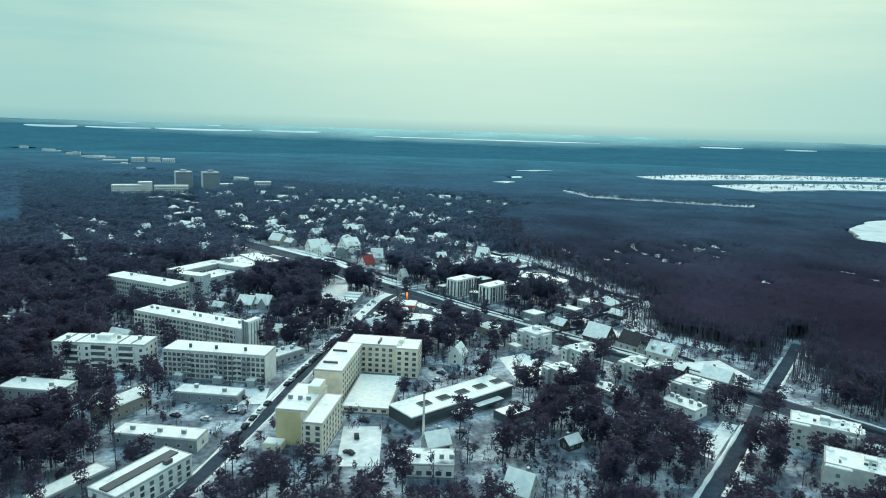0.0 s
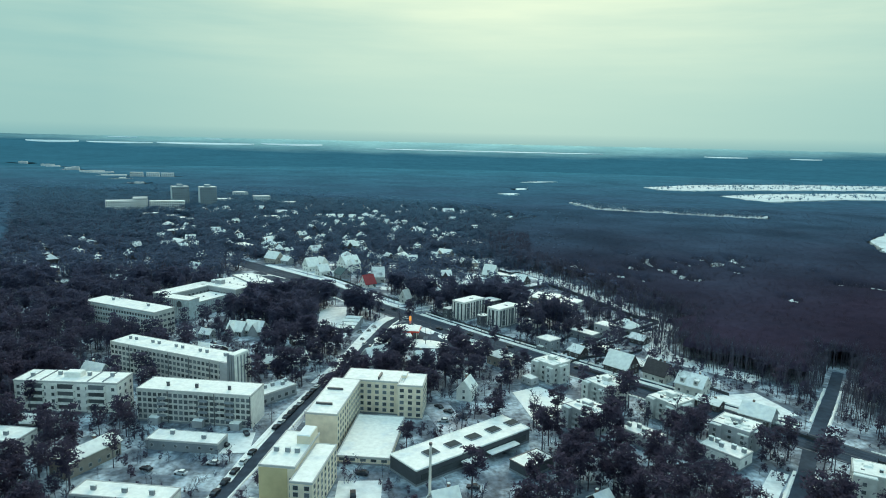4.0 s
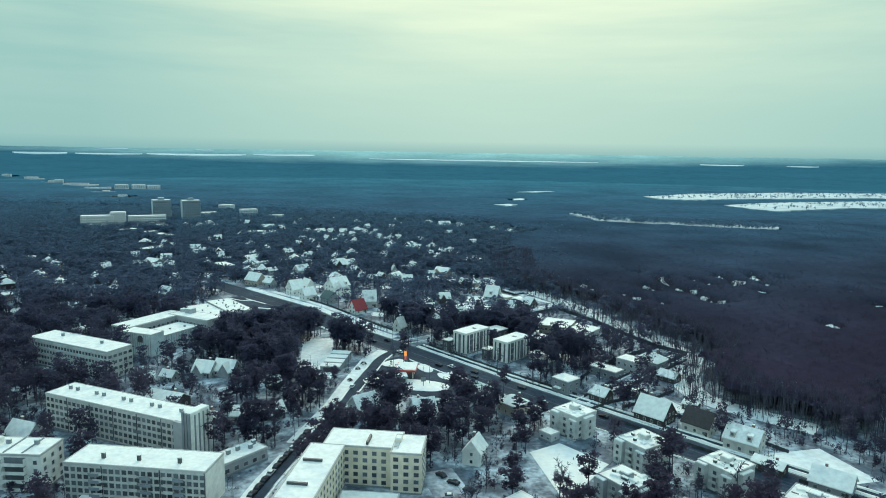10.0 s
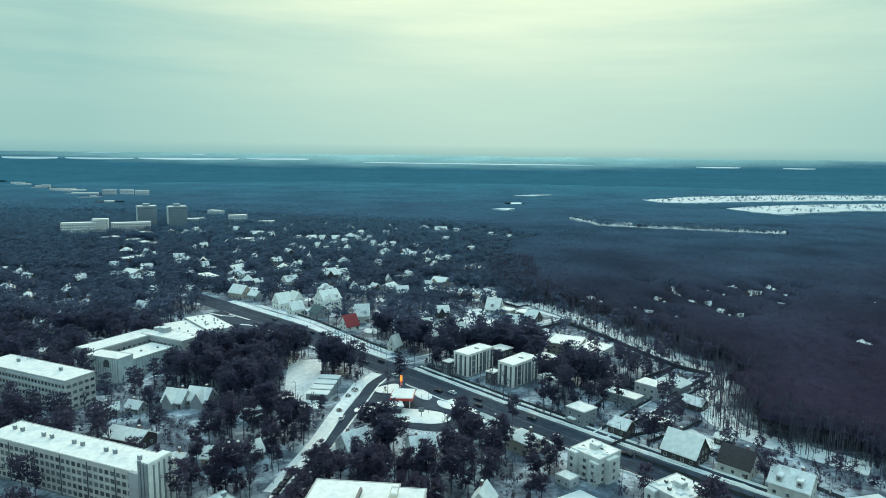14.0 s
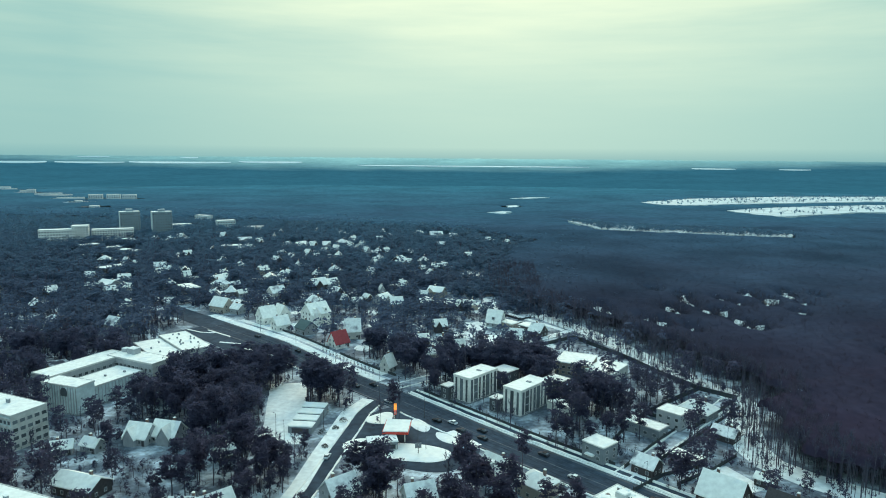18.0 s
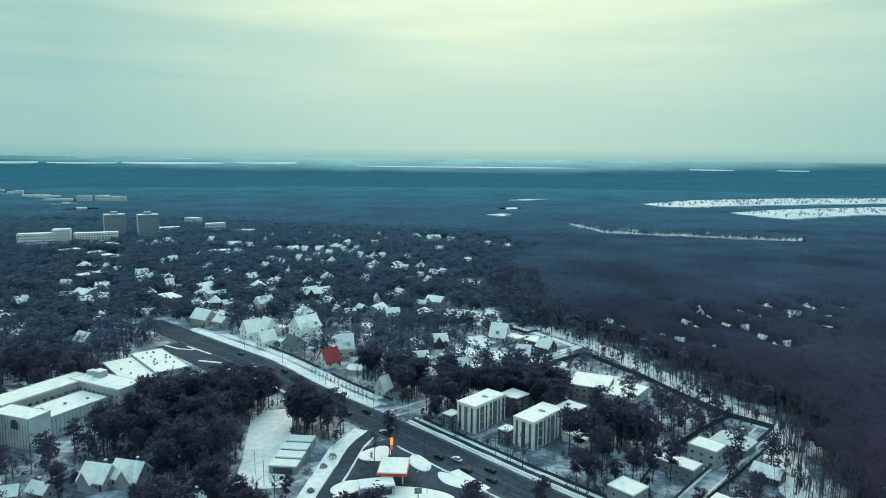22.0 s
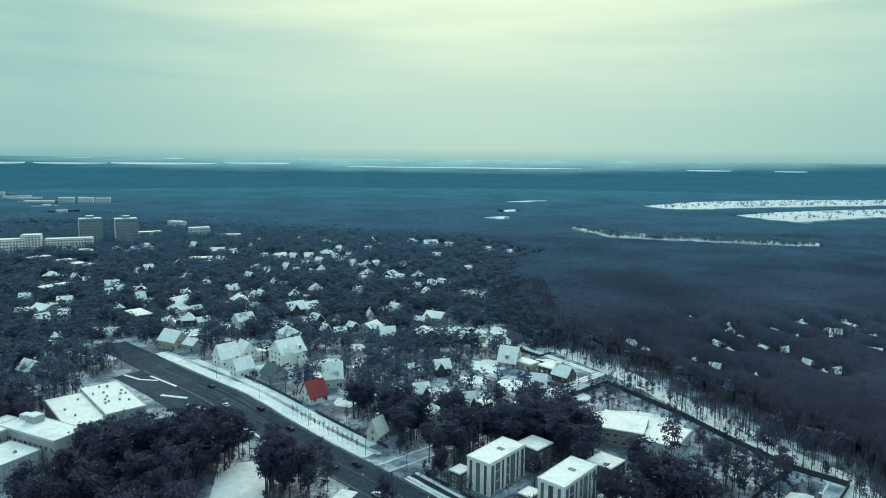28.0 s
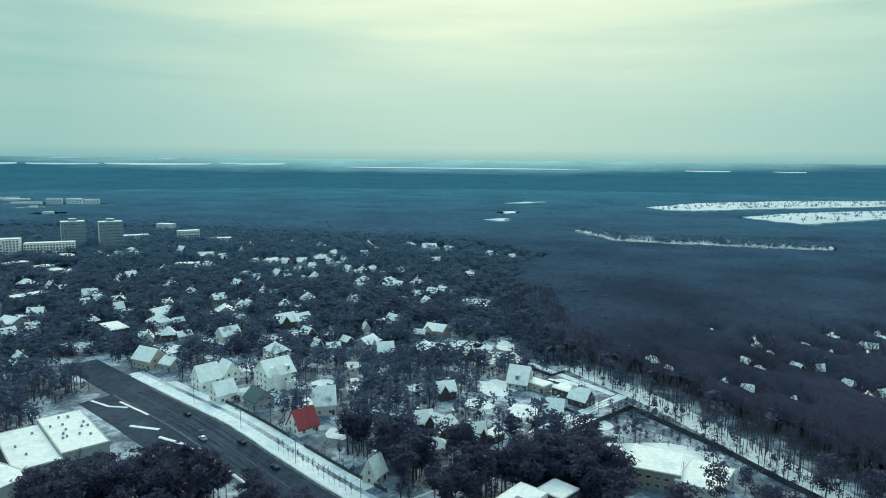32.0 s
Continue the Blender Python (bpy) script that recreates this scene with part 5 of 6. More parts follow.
# open snowy plots and a back street where the town meets the wood
for plot in ((22, 563, 9, 13), (30, 534, 8, 9), (52, 566, 10, 10), (12, 542, 7, 7), (-9, 524, 6, 7), (1, 515, 6, 7), (8, 636, 14, 11), (25, 608, 9, 8), (36, 634, 6, 12), (56, 518, 9, 7)):
    garden(*plot)
pick = random.Random(19)
for k in range(60):
    x, y = pick.uniform(-150, 25), pick.uniform(500, 660)
    a = pick.uniform(2.5, 5.5)
    if ACROSS.x * x + ACROSS.y * y - mid(ALONG.x * x + ALONG.y * y) > 26 and not any(math.hypot(x - o[0], y - o[1]) < 8 + a for o in SOLID):
        garden(x, y, a, a * pick.uniform(0.9, 1.6))
road("back_street", [(30, 508), (40, 517), (57, 531.5), (74, 546), (80, 551)], 5.0, FIELD, "snow-covered back street with faint wheel tracks", 0.22, banks=False)
for off in (-0.8, 0.8):
    strip("wheel_track", [(31 - off * .65, 508.8 + off * .76), (74 - off * .65, 546 + off * .76)], 0.5, SLUSH, 0.26, "grey wheel track in packed snow", "road")
road("wood_path", [(33, 650), (35, 626), (41, 606), (47, 596), (62, 574), (76, 552)], 4.0, FIELD, "snowy path along the edge of the wood", 0.2, banks=False)
for line in ([(44, 590), (52, 579)], [(52, 579), (60, 585)], [(48, 571), (58, 562), (66, 552)], [(36, 545), (47, 536), (52, 530)]):
    fence(line, 1.3, "dark board fence between snowy gardens")

house(-97.3, 330, 10, 5, 5, 2.6, 4.6, TIMBER, label="small hut with a snowy pyramid roof", kind="hip")
house(-142.5, 374.6, 20, 7, 5, 2.8, 5.0, GREYWALL, label="small outbuilding with a snowy roof")
house(-132.8, 377.3, -20, 7, 5, 2.8, 5.0, GREYWALL, label="small outbuilding with a snowy roof")
house(-82, 370, 40, 6, 5, 2.8, 5.2, TIMBER, label="small shed with a snowy roof among pines")

# ---- fences round the plots ----
fence([(38, 500), (53, 514), (78, 534), (98, 495), (109, 466), (119, 444), (131.5, 431), (118, 417), (98, 397)], 2.2)
fence([(60, 362.5), (76, 381), (90, 395.5)], 1.6)
fence([(64.5, 358.5), (80, 374), (98, 391), (128, 421)], 1.4)
fence([(84, 413), (103, 430.5), (119, 443.5)], 2.2)
fence([(62, 385), (72, 400), (84, 413), (95, 402)], 1.6)
fence([(58, 346), (72, 357), (84, 362)], 1.4)
fence([(74, 350), (92, 362), (104, 372)], 1.4)
fence([(66, 338), (76, 326), (92, 310), (106, 296)], 1.4)
fence([(88, 350), (98, 338), (112, 325), (124, 308)], 1.4)
fence(beside(16, -331, -300, -270, -228), 1.1, "low dark fence along the avenue pavement")
fence(beside(20.5, -356, -390, -402), 1.3, "dark fence along the snowy avenue verge")
fence(beside(20.5, -412, -440, -468), 1.3, "dark fence along the snowy avenue verge")
fence([(138, 262), (128, 274), (116, 286)], 1.4)
fence([(-176, 468), (-196, 455), (-222, 440)], 1.5)
fence([(150, 246), (170, 228), (192, 208)], 1.3)


# ---- cars ----
def make_car(paint, name):
    c = new("car")
    body = Geo().prism(-0.86, 0.86, [(-2.15, 0.35), (2.1, 0.35), (2.15, 0.75), (1.3, 0.92), (-1.9, 0.98), (-2.2, 0.7)])
    part("body", body, paint, c)
    part("cabin", Geo().prism(-0.74, 0.74, [(-1.75, 0.97), (0.85, 0.93), (0.2, 1.42), (-1.3, 1.44)]), GLASS, c, "dark glazed cabin")
    part("roof", Geo().box(-0.7, 0.7, -1.3, 0.2, 1.42, 1.52, 0, 0.06), SNOW if name == "snowy" else paint, c)
    for x in (-0.8, 0.8):
        for y in (-1.35, 1.35):
            ring = [(y + .33 * math.cos(a), .33 + .33 * math.sin(a)) for a in [k * math.pi / 4 for k in range(8)]]
            part("wheel", Geo().prism(x - .1, x + .1, ring), TYRE, c)
    for x in (-0.6, 0.6):
        part("headlamp", Geo().box(x - .15, x + .15, 2.1, 2.17, .62, .74), FRAME, c)
    c.matrix_basis = pose(0, -400, height(0, -400))
    return c


DARKCAR = tagged(make_car(CARDARK, "bare"), "dark parked car on a snowy street", "car", "parked cars")
PALECAR = tagged(make_car(CARPALE, "snowy"), "pale car with a little snow on its roof", "car", "parked cars")
spots = []
for k in range(13):
    t = k / 13
    spots.append((-64.6 + 9.5 * t, 262 + 62 * t, -12 + rng.uniform(-2, 2)))
for k in range(6):
    spots.append((-71.6 + 5 * k / 6, 208 + 40 * k / 6, -9))
for x, y, a in ((-79, 246, 80), (-74, 256, 30), (-78, 233, 85), (-4, 286, 40), (0, 281, 60), (5, 276, 55), (-2, 272, 95), (-28, 229, 80), (-29, 216, 10), (-30, 204, 60),
                (-86, 226, 80), (-98, 228, 70), (91, 226, 60), (88, 222, 60), (86, 218, 60), (-13, 232, 50), (8, 222, 80)):
    spots.append((x, y, a))
for s, n in ((-300, 275.5), (-294, 279), (-286, 276), (-280, 282), (-275, 277), (-331, 274), (-353, 283), (-357, 276), (-395, 283), (-430, 275), (-418, 284), (-455, 282), (-250, 283),
             (-232, 276), (-205, 282), (-422, 258), (-414, 256), (-430, 257), (-410, 262)):
    x, y = ave(s, n + (mid(s) - 279.5 if n > 265 else 0))
    spots.append((x, y, 43))
for i, (x, y, a) in enumerate(spots):
    copy_thing(PALECAR if i % 4 == 1 else DARKCAR, pose(x, y, height(x, y) + 0.14, 0, 0, a))
DARKCAR.matrix_basis = pose(-51.6, 338, height(-51.6, 338) + 0.14, 0, 0, -8)
PALECAR.matrix_basis = pose(-45.6, 371, height(-45.6, 371) + 0.14, 0, 0, -8)


# ---- street lamps ----
def lamp(x, y, turn, tall=8.5):
    l = thing("street_lamp", x, y, turn, "slender dark street lamp beside the road", "street lamp", "street lamps")
    part("pole", Geo().tube([(0, 0, -.5), (0, 0, tall)], [.11, .07], 6), DARKMETAL, l)
    part("arm", Geo().box(-.05, .05, 0, 1.8, tall - .1, tall), DARKMETAL, l)
    part("lamp_head", Geo().box(-.15, .15, 1.4, 2.2, tall - .2, tall - .08), PANEL, l)
    return l


for s in range(-465, 40, 36):
    if abs(s + 344) > 12:
        lamp(*ave(s, mid(s) + 10.6), 133)
for x, y, a in ((-51, 396, -90), (-59, 361, -90), (-64, 384, 20), (-69, 392, 40), (-60, 316, -90), (-68, 268, -90), (-10, 378, 0), (-13, 379, 180), (-11, 409, 0), (-31, 424, 30)):
    lamp(x, y, a)


# ---- trees ----
def pine_shapes(seed, clumps, sprays, size, sides=5, fine=1.0):
    """A Scots pine one metre tall: a bare, slightly bent trunk and a ragged crown of needle sprays."""
    r = random.Random(seed)
    bend = [(0, 0, -0.03)]
    for k in range(1, 6):
        bend.append((bend[-1][0] + r.uniform(-.008, .008), bend[-1][1] + r.uniform(-.008, .008), k / 5 * 0.95))
    radii = [.017, .015, .0125, .010, .007, .003]
    if sides < 5:
        bend, radii = bend[::5], radii[::5]
    trunk = Geo().tube(bend, radii, sides)
    crown = Geo()
    start = r.uniform(0.38, 0.52)
    for c in range(clumps):
        u = (c + r.random()) / clumps
        z = start + (0.98 - start) * u
        reach = (0.06 + 0.13 * math.sin(math.pi * min(1, (1 - u) * 0.85 + 0.12))) * r.uniform(0.5, 1.15)
        a = r.uniform(0, 2 * math.pi)
        cx, cy = reach * math.cos(a), reach * math.sin(a)
        trunk.add([(0, 0, z - .02), (0, .006, z - .025), (cx, cy, z)], [(0, 1, 2)])
        rad = r.uniform(0.045, 0.085) * size
        for s in range(sprays):
            p = Vector((r.gauss(0, 1), r.gauss(0, 1), r.gauss(0, 0.38))) * rad * 0.62 + Vector((cx, cy, z))
            d = Vector((r.gauss(0, 1), r.gauss(0, 1), r.gauss(0.2, 0.5))).normalized()
            e = d.cross(Vector((r.gauss(0, 1), r.gauss(0, 1), r.gauss(0, 1)))).normalized()
            l, w = rad * r.uniform(0.6, 1.1) * fine, rad * r.uniform(0.28, 0.52) * fine
            crown.add([p - d * l * 0.5 - e * w, p - d * l * 0.3 + e * w, p + d * l], [(0, 1, 2)], 1 if r.random() < 0.004 and d.z > 0 else 0)
    return trunk, crown


def bare_shapes(seed, limbs, twigs, wide, low=0.28, stout=1.0):
    """A leafless tree one metre tall: a trunk that forks, limbs, and a haze of twigs."""
    r = random.Random(seed)
    trunk = Geo().tube([(0, 0, -.03), (r.uniform(-.01, .01), 0, .35), (r.uniform(-.02, .02), r.uniform(-.02, .02), .92)], [.013 * stout, .010 * stout, .003 * stout], 4)
    crown = Geo()
    tips = []
    for k in range(limbs):
        z = r.uniform(low, 0.78)
        a = r.uniform(0, 2 * math.pi)
        out = r.uniform(0.10, 0.22) * (1.15 - z * 0.6)
        tip = Vector((out * math.cos(a), out * math.sin(a), min(0.97, z + r.uniform(0.12, 0.25))))
        w = 0.006
        trunk.add([(w, 0, z), (-w, w, z), (0, -w, z), tip], [(0, 1, 3), (1, 2, 3), (2, 0, 3)])
        tips.append((Vector((0, 0, z)), tip))
    for k in range(twigs):
        a, b = r.choice(tips)
        p = a.lerp(b, r.uniform(0.3, 1.0))
        d = Vector((r.gauss(0, 1), r.gauss(0, 1), r.gauss(0.9, 0.6))).normalized() * r.uniform(0.06, 0.14)
        e = d.cross(Vector((r.gauss(0, 1), r.gauss(0, 1), r.gauss(0, 1)))).normalized() * wide
        crown.add([p - e, p + e, p + d], [(0, 1, 2)], 1 if r.random() < 0.015 else 0)
    return trunk, crown


def tree_thing(kind, shapes, label, mats):
    trunk, crown = shapes
    t = new(kind)
    part("trunk", trunk, BARK, t)
    part("crown", crown, mats, t)
    return tagged(t, label, "tree", kind.replace("_", " ") + "s")


def soup(geos):
    """Triangles of one tree as arrays: corner points and slot."""
    tri, slot = [], []
    for geo, base in geos:
        for f, m in zip(geo.f, geo.m):
            for k in range(1, len(f) - 1):
                tri.append([geo.v[f[0]], geo.v[f[k]], geo.v[f[k + 1]]])
                slot.append(base + m)
    return np.array(tri, np.float32), np.array(slot, np.int32)


def forest_mesh(name, kinds, places, mats, label, category):
    """Many trees joined into one mesh. places: x, y, z, height, turn, kind, girth."""
    tris, slots = [], []
    for k, (tri, slot) in enumerate(kinds):
        sel = places[places[:, 5] == k]
        if not len(sel):
            continue
        c, s = np.cos(sel[:, 4]), np.sin(sel[:, 4])
        x, y, z = tri[..., 0], tri[..., 1], tri[..., 2]
        hgt, girth = sel[:, 3], sel[:, 3] * sel[:, 6]
        px = sel[:, 0, None, None] + girth[:, None, None] * (c[:, None, None] * x - s[:, None, None] * y)
        py = sel[:, 1, None, None] + girth[:, None, None] * (s[:, None, None] * x + c[:, None, None] * y)
        pz = sel[:, 2, None, None] + hgt[:, None, None] * z
        tris.append(np.stack([px, py, pz], -1).reshape(-1, 3))
        slots.append(np.tile(slot, len(sel)))
    v = np.concatenate(tris).astype(np.float32)
    n = len(v) // 3
    me = bpy.data.meshes.new(name)
    me.vertices.add(3 * n)
    me.vertices.foreach_set("co", v.ravel())
    me.loops.add(3 * n)
    me.loops.foreach_set("vertex_index", np.arange(3 * n, dtype=np.int32))
    me.polygons.add(n)
    me.polygons.foreach_set("loop_start", np.arange(0, 3 * n, 3, dtype=np.int32))
    for m in mats:
        me.materials.append(m)
    me.polygons.foreach_set("material_index", np.concatenate(slots))
    me.update(calc_edges=True)
    return tagged(new(name, me), label, category, kind="stuff")


def wood_edge(y):
    """The x from which the leafless wood begins, for each y."""
    return np.interp(y, [150, 250, 290, 317, 327, 335, 345, 352, 361, 375, 405, 425, 440, 453, 497, 542, 599, 640, 700, 870, 960, 1040, 1100, 1160, 1300, 1500],
                     [200, 176, 168, 158, 150, 140, 130, 122, 113, 111, 120, 131, 131, 122, 108, 92, 63, 48, 52, 66, 112, 60, 30, -60, -260, -700])


def blocked(x, y):
    """True where a tree would be inside a building, on a road, or hide a building that is seen."""
    bad = np.zeros(len(x), bool)
    for px, py, a, b, turn, front in SOLID:
        near = (np.abs(x - px) < a + b + front + 6) & (np.abs(y - py) < a + b + front * 3 + 6)
        i = np.where(near)[0]
        if not len(i):
            continue
        dx, dy = x[i] - px, y[i] - py
        c, s = math.cos(turn), math.sin(turn)
        u, v = c * dx + s * dy, -s * dx + c * dy
        hit = (np.abs(u) < a + 1) & (np.abs(v) < b + 1)
        # keep the line of sight from the south open in front of it
        half = abs(a * c) + abs(b * s)
        deep = abs(a * s) + abs(b * c)
        slope = max(py - 110.0, 60) / 109.0
        ahead = np.clip(front * slope * np.where(py > 575, 0.13, 0.28), 0, 44)
        lean = px / max(py - 90.0, 60)
        off = dx - lean * dy
        open_ = (np.abs(off) < half * 0.75) & (dy < 0) & (dy > -(deep + ahead)) & (NOISE.random(len(i)) < (0.88 if py < 575 else 0.7))
        bad[i[hit | open_]] = True
    for pts, half in ROADS:
        for (ax, ay), (bx, by) in zip(pts, pts[1:]):
            ex, ey = bx - ax, by - ay
            t = np.clip(((x - ax) * ex + (y - ay) * ey) / (ex * ex + ey * ey), 0, 1)
            bad |= np.hypot(x - ax - t * ex, y - ay - t * ey) < half
    for cx, cy, a, b in CLEAR:
        bad |= ((x - cx) / a) ** 2 + ((y - cy) / b) ** 2 < 1
    n = ACROSS.x * x + ACROSS.y * y
    s = ALONG.x * x + ALONG.y * y
    n = n - np.interp(s, LENGTHS, [mid(k) for k in LENGTHS])
    bad |= (n > 8) & (n < 21) & (s > -520) & (s < -352)
    bad |= (n > -42) & (n < -8) & (s > -505) & (s < -412)
    bad |= (n > -19) & (n < -8) & (s < 60) & (s > -480) & (NOISE.random(len(x)) < 0.75)
    return bad


NOISE = np.random.default_rng(5)
GROVES = ((-57, 437, 12, 13, 9), (-30, 420, 6, 5, 5), (5, 388, 4, 3, 7), (-34, 341, 13, 6, 16), (-100, 415, 24, 34, 38), (-120, 432, 16, 18, 38), (-47, 438, 8, 15, 22), (-90, 398, 13, 22, 44), (-135, 195, 42, 30, 30), (-5, 490, 26, 26, 24), (60, 426, 11, 10, 13), (66, 412, 9, 10, 15), (34, 462, 20, 12, 16), (70, 208, 30, 20, 110),
          (12, 458, 18, 10, 20), (-180, 540, 70, 40, 55), (-100, 455, 22, 14, 16), (-230, 470, 70, 40, 55), (35, 457, 22, 10, 20), (-200, 260, 50, 60, 30), (-80, 362, 9, 14, 24),
          (-10, 320, 26, 30, 110), (40, 222, 14, 10, 80), (-26, 348, 10, 16, 70))

SPARSE = ((-46, 188, 26, 26, 0.3), (-8, 208, 30, 26, 0.3), (24, 196, 30, 24, 0.5), (145, 295, 45, 36, 0.34), (124, 338, 24, 26, 0.3), (-112, 368, 34, 24, 0.3), (82, 330, 50, 55, 0.9), (88, 385, 32, 34, 0.4), (75, 278, 46, 40, 0.95), (-78, 240, 22, 60, 0.2), (-92, 218, 34, 36, 0.3), (-140, 385, 34, 28, 0.35), (-100, 335, 36, 26, 0.35),
          (-18, 345, 30, 30, 0.5), (-92, 555, 50, 42, 0.45), (-25, 225, 30, 40, 0.3), (75, 485, 34, 36, 0.15), (48, 545, 34, 26, 0.3), (15, 260, 34, 40, 0.6), (110, 290, 30, 26, 0.6), (112, 465, 18, 40, 0.05), (85, 525, 22, 30, 0.1), (62, 570, 16, 26, 0.15), (126, 410, 16, 30, 0.0), (118, 355, 18, 26, 0.05))


def scatter(count, box):
    x = NOISE.uniform(box[0], box[1], count)
    y = NOISE.uniform(box[2], box[3], count)
    return x, y


def ground_of(x, y):
    return np.array([height(a, b) for a, b in zip(x, y)])


def town_trees():
    """Pines through the town: open among the houses, dense in the groves."""
    xs, ys = [], []
    for (x0, x1, y0, y1), each in (((-330, 240, 150, 470), 44.0), ((-420, 170, 470, 760), 27.0), ((-620, 190, 760, 1180), 27.0), ((-1000, -330, 600, 1180), 40.0), ((-900, 60, 1180, 1420), 45.0)):
        x, y = scatter(int((x1 - x0) * (y1 - y0) / each), (x0, x1, y0, y1))
        keep = (np.abs(x) < y * 0.78 + 30) & (x < wood_edge(y) + 8 + np.interp(y, [570, 640], [0, 110]) * NOISE.random(len(x)) ** 2.5)
        for cx, cy, a, b, share in SPARSE:
            keep &= (((x - cx) / a) ** 2 + ((y - cy) / b) ** 2 > 1) | (NOISE.random(len(x)) < share)
        xs.append(x[keep]), ys.append(y[keep])
    for cx, cy, a, b, each in GROVES:
        n = int(4 * a * b / each)
        x, y = scatter(n, (cx - a, cx + a, cy - b, cy + b))
        keep = ((x - cx) / a) ** 2 + ((y - cy) / b) ** 2 < 1
        xs.append(x[keep]), ys.append(y[keep])
    x, y = np.concatenate(xs), np.concatenate(ys)
    tall = NOISE.uniform(8.5, 16.5, len(x)) * np.interp(y, [150, 330, 400, 450, 600, 1200], [0.95, 1.02, 1.16, 1.14, 0.74, 0.70])
    ok = ~blocked(x, y)
    return x[ok], y[ok], tall[ok]


x, y, tall = town_trees()
turn, girth = NOISE.uniform(0, 6.28, len(x)), NOISE.uniform(0.75, 1.2, len(x)) * np.interp(y, [260, 340, 400, 450, 520, 640, 1100], [1.06, 1.04, 0.92, 0.94, 1.1, 1.5, 1.9])
z = ground_of(x, y)
# about one in five is leafless; the ones round the avenue crossing are things of their own
leafless = NOISE.random(len(x)) < 0.2
close = (np.hypot(x + 25, y - 395) < 105) | (np.hypot(x - 15, y - 250) < 45)
order = np.where(close)[0]
pine_ids, bare_ids = [i for i in order if not leafless[i]][:300], [i for i in order if leafless[i]][:110]
PINES = [tree_thing("pine_tree", pine_shapes(s, 26, 42, 1.1, 5, 0.6), "tall dark Scots pine with a bare trunk standing in snow", [NEEDLES, FROST]) for s in (1, 2, 3, 4)]
BARES = [tree_thing("bare_tree", bare_shapes(s, 14, 150, 0.006), "leafless tree with a haze of dark twigs in snow", [TWIGS, FROST]) for s in (21, 22, 23)]


def plant(models, ids):
    for n, i in enumerate(ids):
        src = models[n % len(models)]
        m = pose(x[i], y[i], z[i], 0, 0, math.degrees(turn[i])) @ Matrix.Diagonal((tall[i] * girth[i], tall[i] * girth[i], tall[i], 1))
        if n < len(models):
            src.matrix_basis = m
        else:
            t = copy_thing(src, Matrix())
            t.matrix_basis = m


plant(PINES, pine_ids)
plant(BARES, bare_ids)
for k in range(15):
    px, py = beside(11.5, -405 + 3.0 * k)[0]
    t = copy_thing(BARES[k % 3], Matrix())
    t.matrix_basis = pose(px, py, height(px, py), 0, 0, 40 * k) @ Matrix.Diagonal((4.5, 4.5, 5.5, 1))
    tagged(t, "young leafless street tree on a snowy verge", "tree", "street trees")
taken = np.zeros(len(x), bool)
taken[pine_ids + bare_ids] = True
rest = ~taken
kinds = [soup([(t, 0), (c, 1)]) for t, c in (pine_shapes(s, 24, 24, 1.25, 3, 0.58) for s in (5, 6, 7))]
kinds += [soup([(t, 0), (c, 1)]) for t, c in (bare_shapes(s, 7, 60, 0.010) for s in (31, 32))]
kinds += [soup([(t, 0), (c, 1)]) for t, c in (pine_shapes(s, 9, 4, 1.9, 3) for s in (8, 9, 10))]
kinds += [soup([(t, 0), (c, 1)]) for t, c in (bare_shapes(s, 4, 24, 0.018) for s in (33, 34))]
which = np.where(leafless, np.where(y > 490, NOISE.integers(8, 10, len(x)), NOISE.integers(3, 5, len(x))), np.where(y > 490, NOISE.integers(5, 8, len(x)), NOISE.integers(0, 3, len(x))))
places = np.stack([x, y, z, tall, turn, which, girth], 1)
pine = ~leafless
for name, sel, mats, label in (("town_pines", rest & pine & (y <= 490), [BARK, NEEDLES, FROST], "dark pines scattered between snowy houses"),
                               ("frosted_town_pines", rest & pine & (y > 490), [BARK, BLUENEEDLES, FROST], "haze-blue pines between the villas farther off"),
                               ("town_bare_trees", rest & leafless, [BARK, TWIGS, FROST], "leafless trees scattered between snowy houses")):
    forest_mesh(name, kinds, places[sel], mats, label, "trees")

# ---- the leafless wood on the right and the woods to the skyline ----
LAKES = (((487, 1690), (659, 1842), (971, 1968), (1254, 2002), (1700, 2040), (1500, 1800), (1085, 1768), (810, 1687), (556, 1599), (501, 1610)),
         ((582, 1451), (726, 1541), (991, 1638), (1400, 1700), (1250, 1480), (835, 1423), (730, 1371), (625, 1314), (594, 1362)),
         ((210, 1207), (245, 1177), (268, 1140), (370, 1097), (485, 1030), (461, 991), (372, 1019), (279, 1055), (234, 1077), (221, 1145)),
         ((92, 1348), (123, 1417), (149, 1385), (122, 1330)), ((144, 1548), (182, 1611), (170, 1495), (142, 1442)), ((113, 1574), (134, 1607), (130, 1546)),
         ((176, 1750), (242, 1882), (311, 1913), (228, 1755)),
         ((478, 776), (542, 846), (640, 905), (660, 760), (470, 660), (440, 690)))


def flatten_glade(ring):
    """Flattens the small glades so that they look like narrow strips of snow from the camera."""
    if len(ring) > 4:
        return ring
    mx, my = sum(p[0] for p in ring) / 4, sum(p[1] for p in ring) / 4
    return tuple((mx + (px - mx) * 0.85, my + (py - my) * 0.42) for px, py in ring)


LAKES = tuple(flatten_glade(ring) for ring in LAKES)


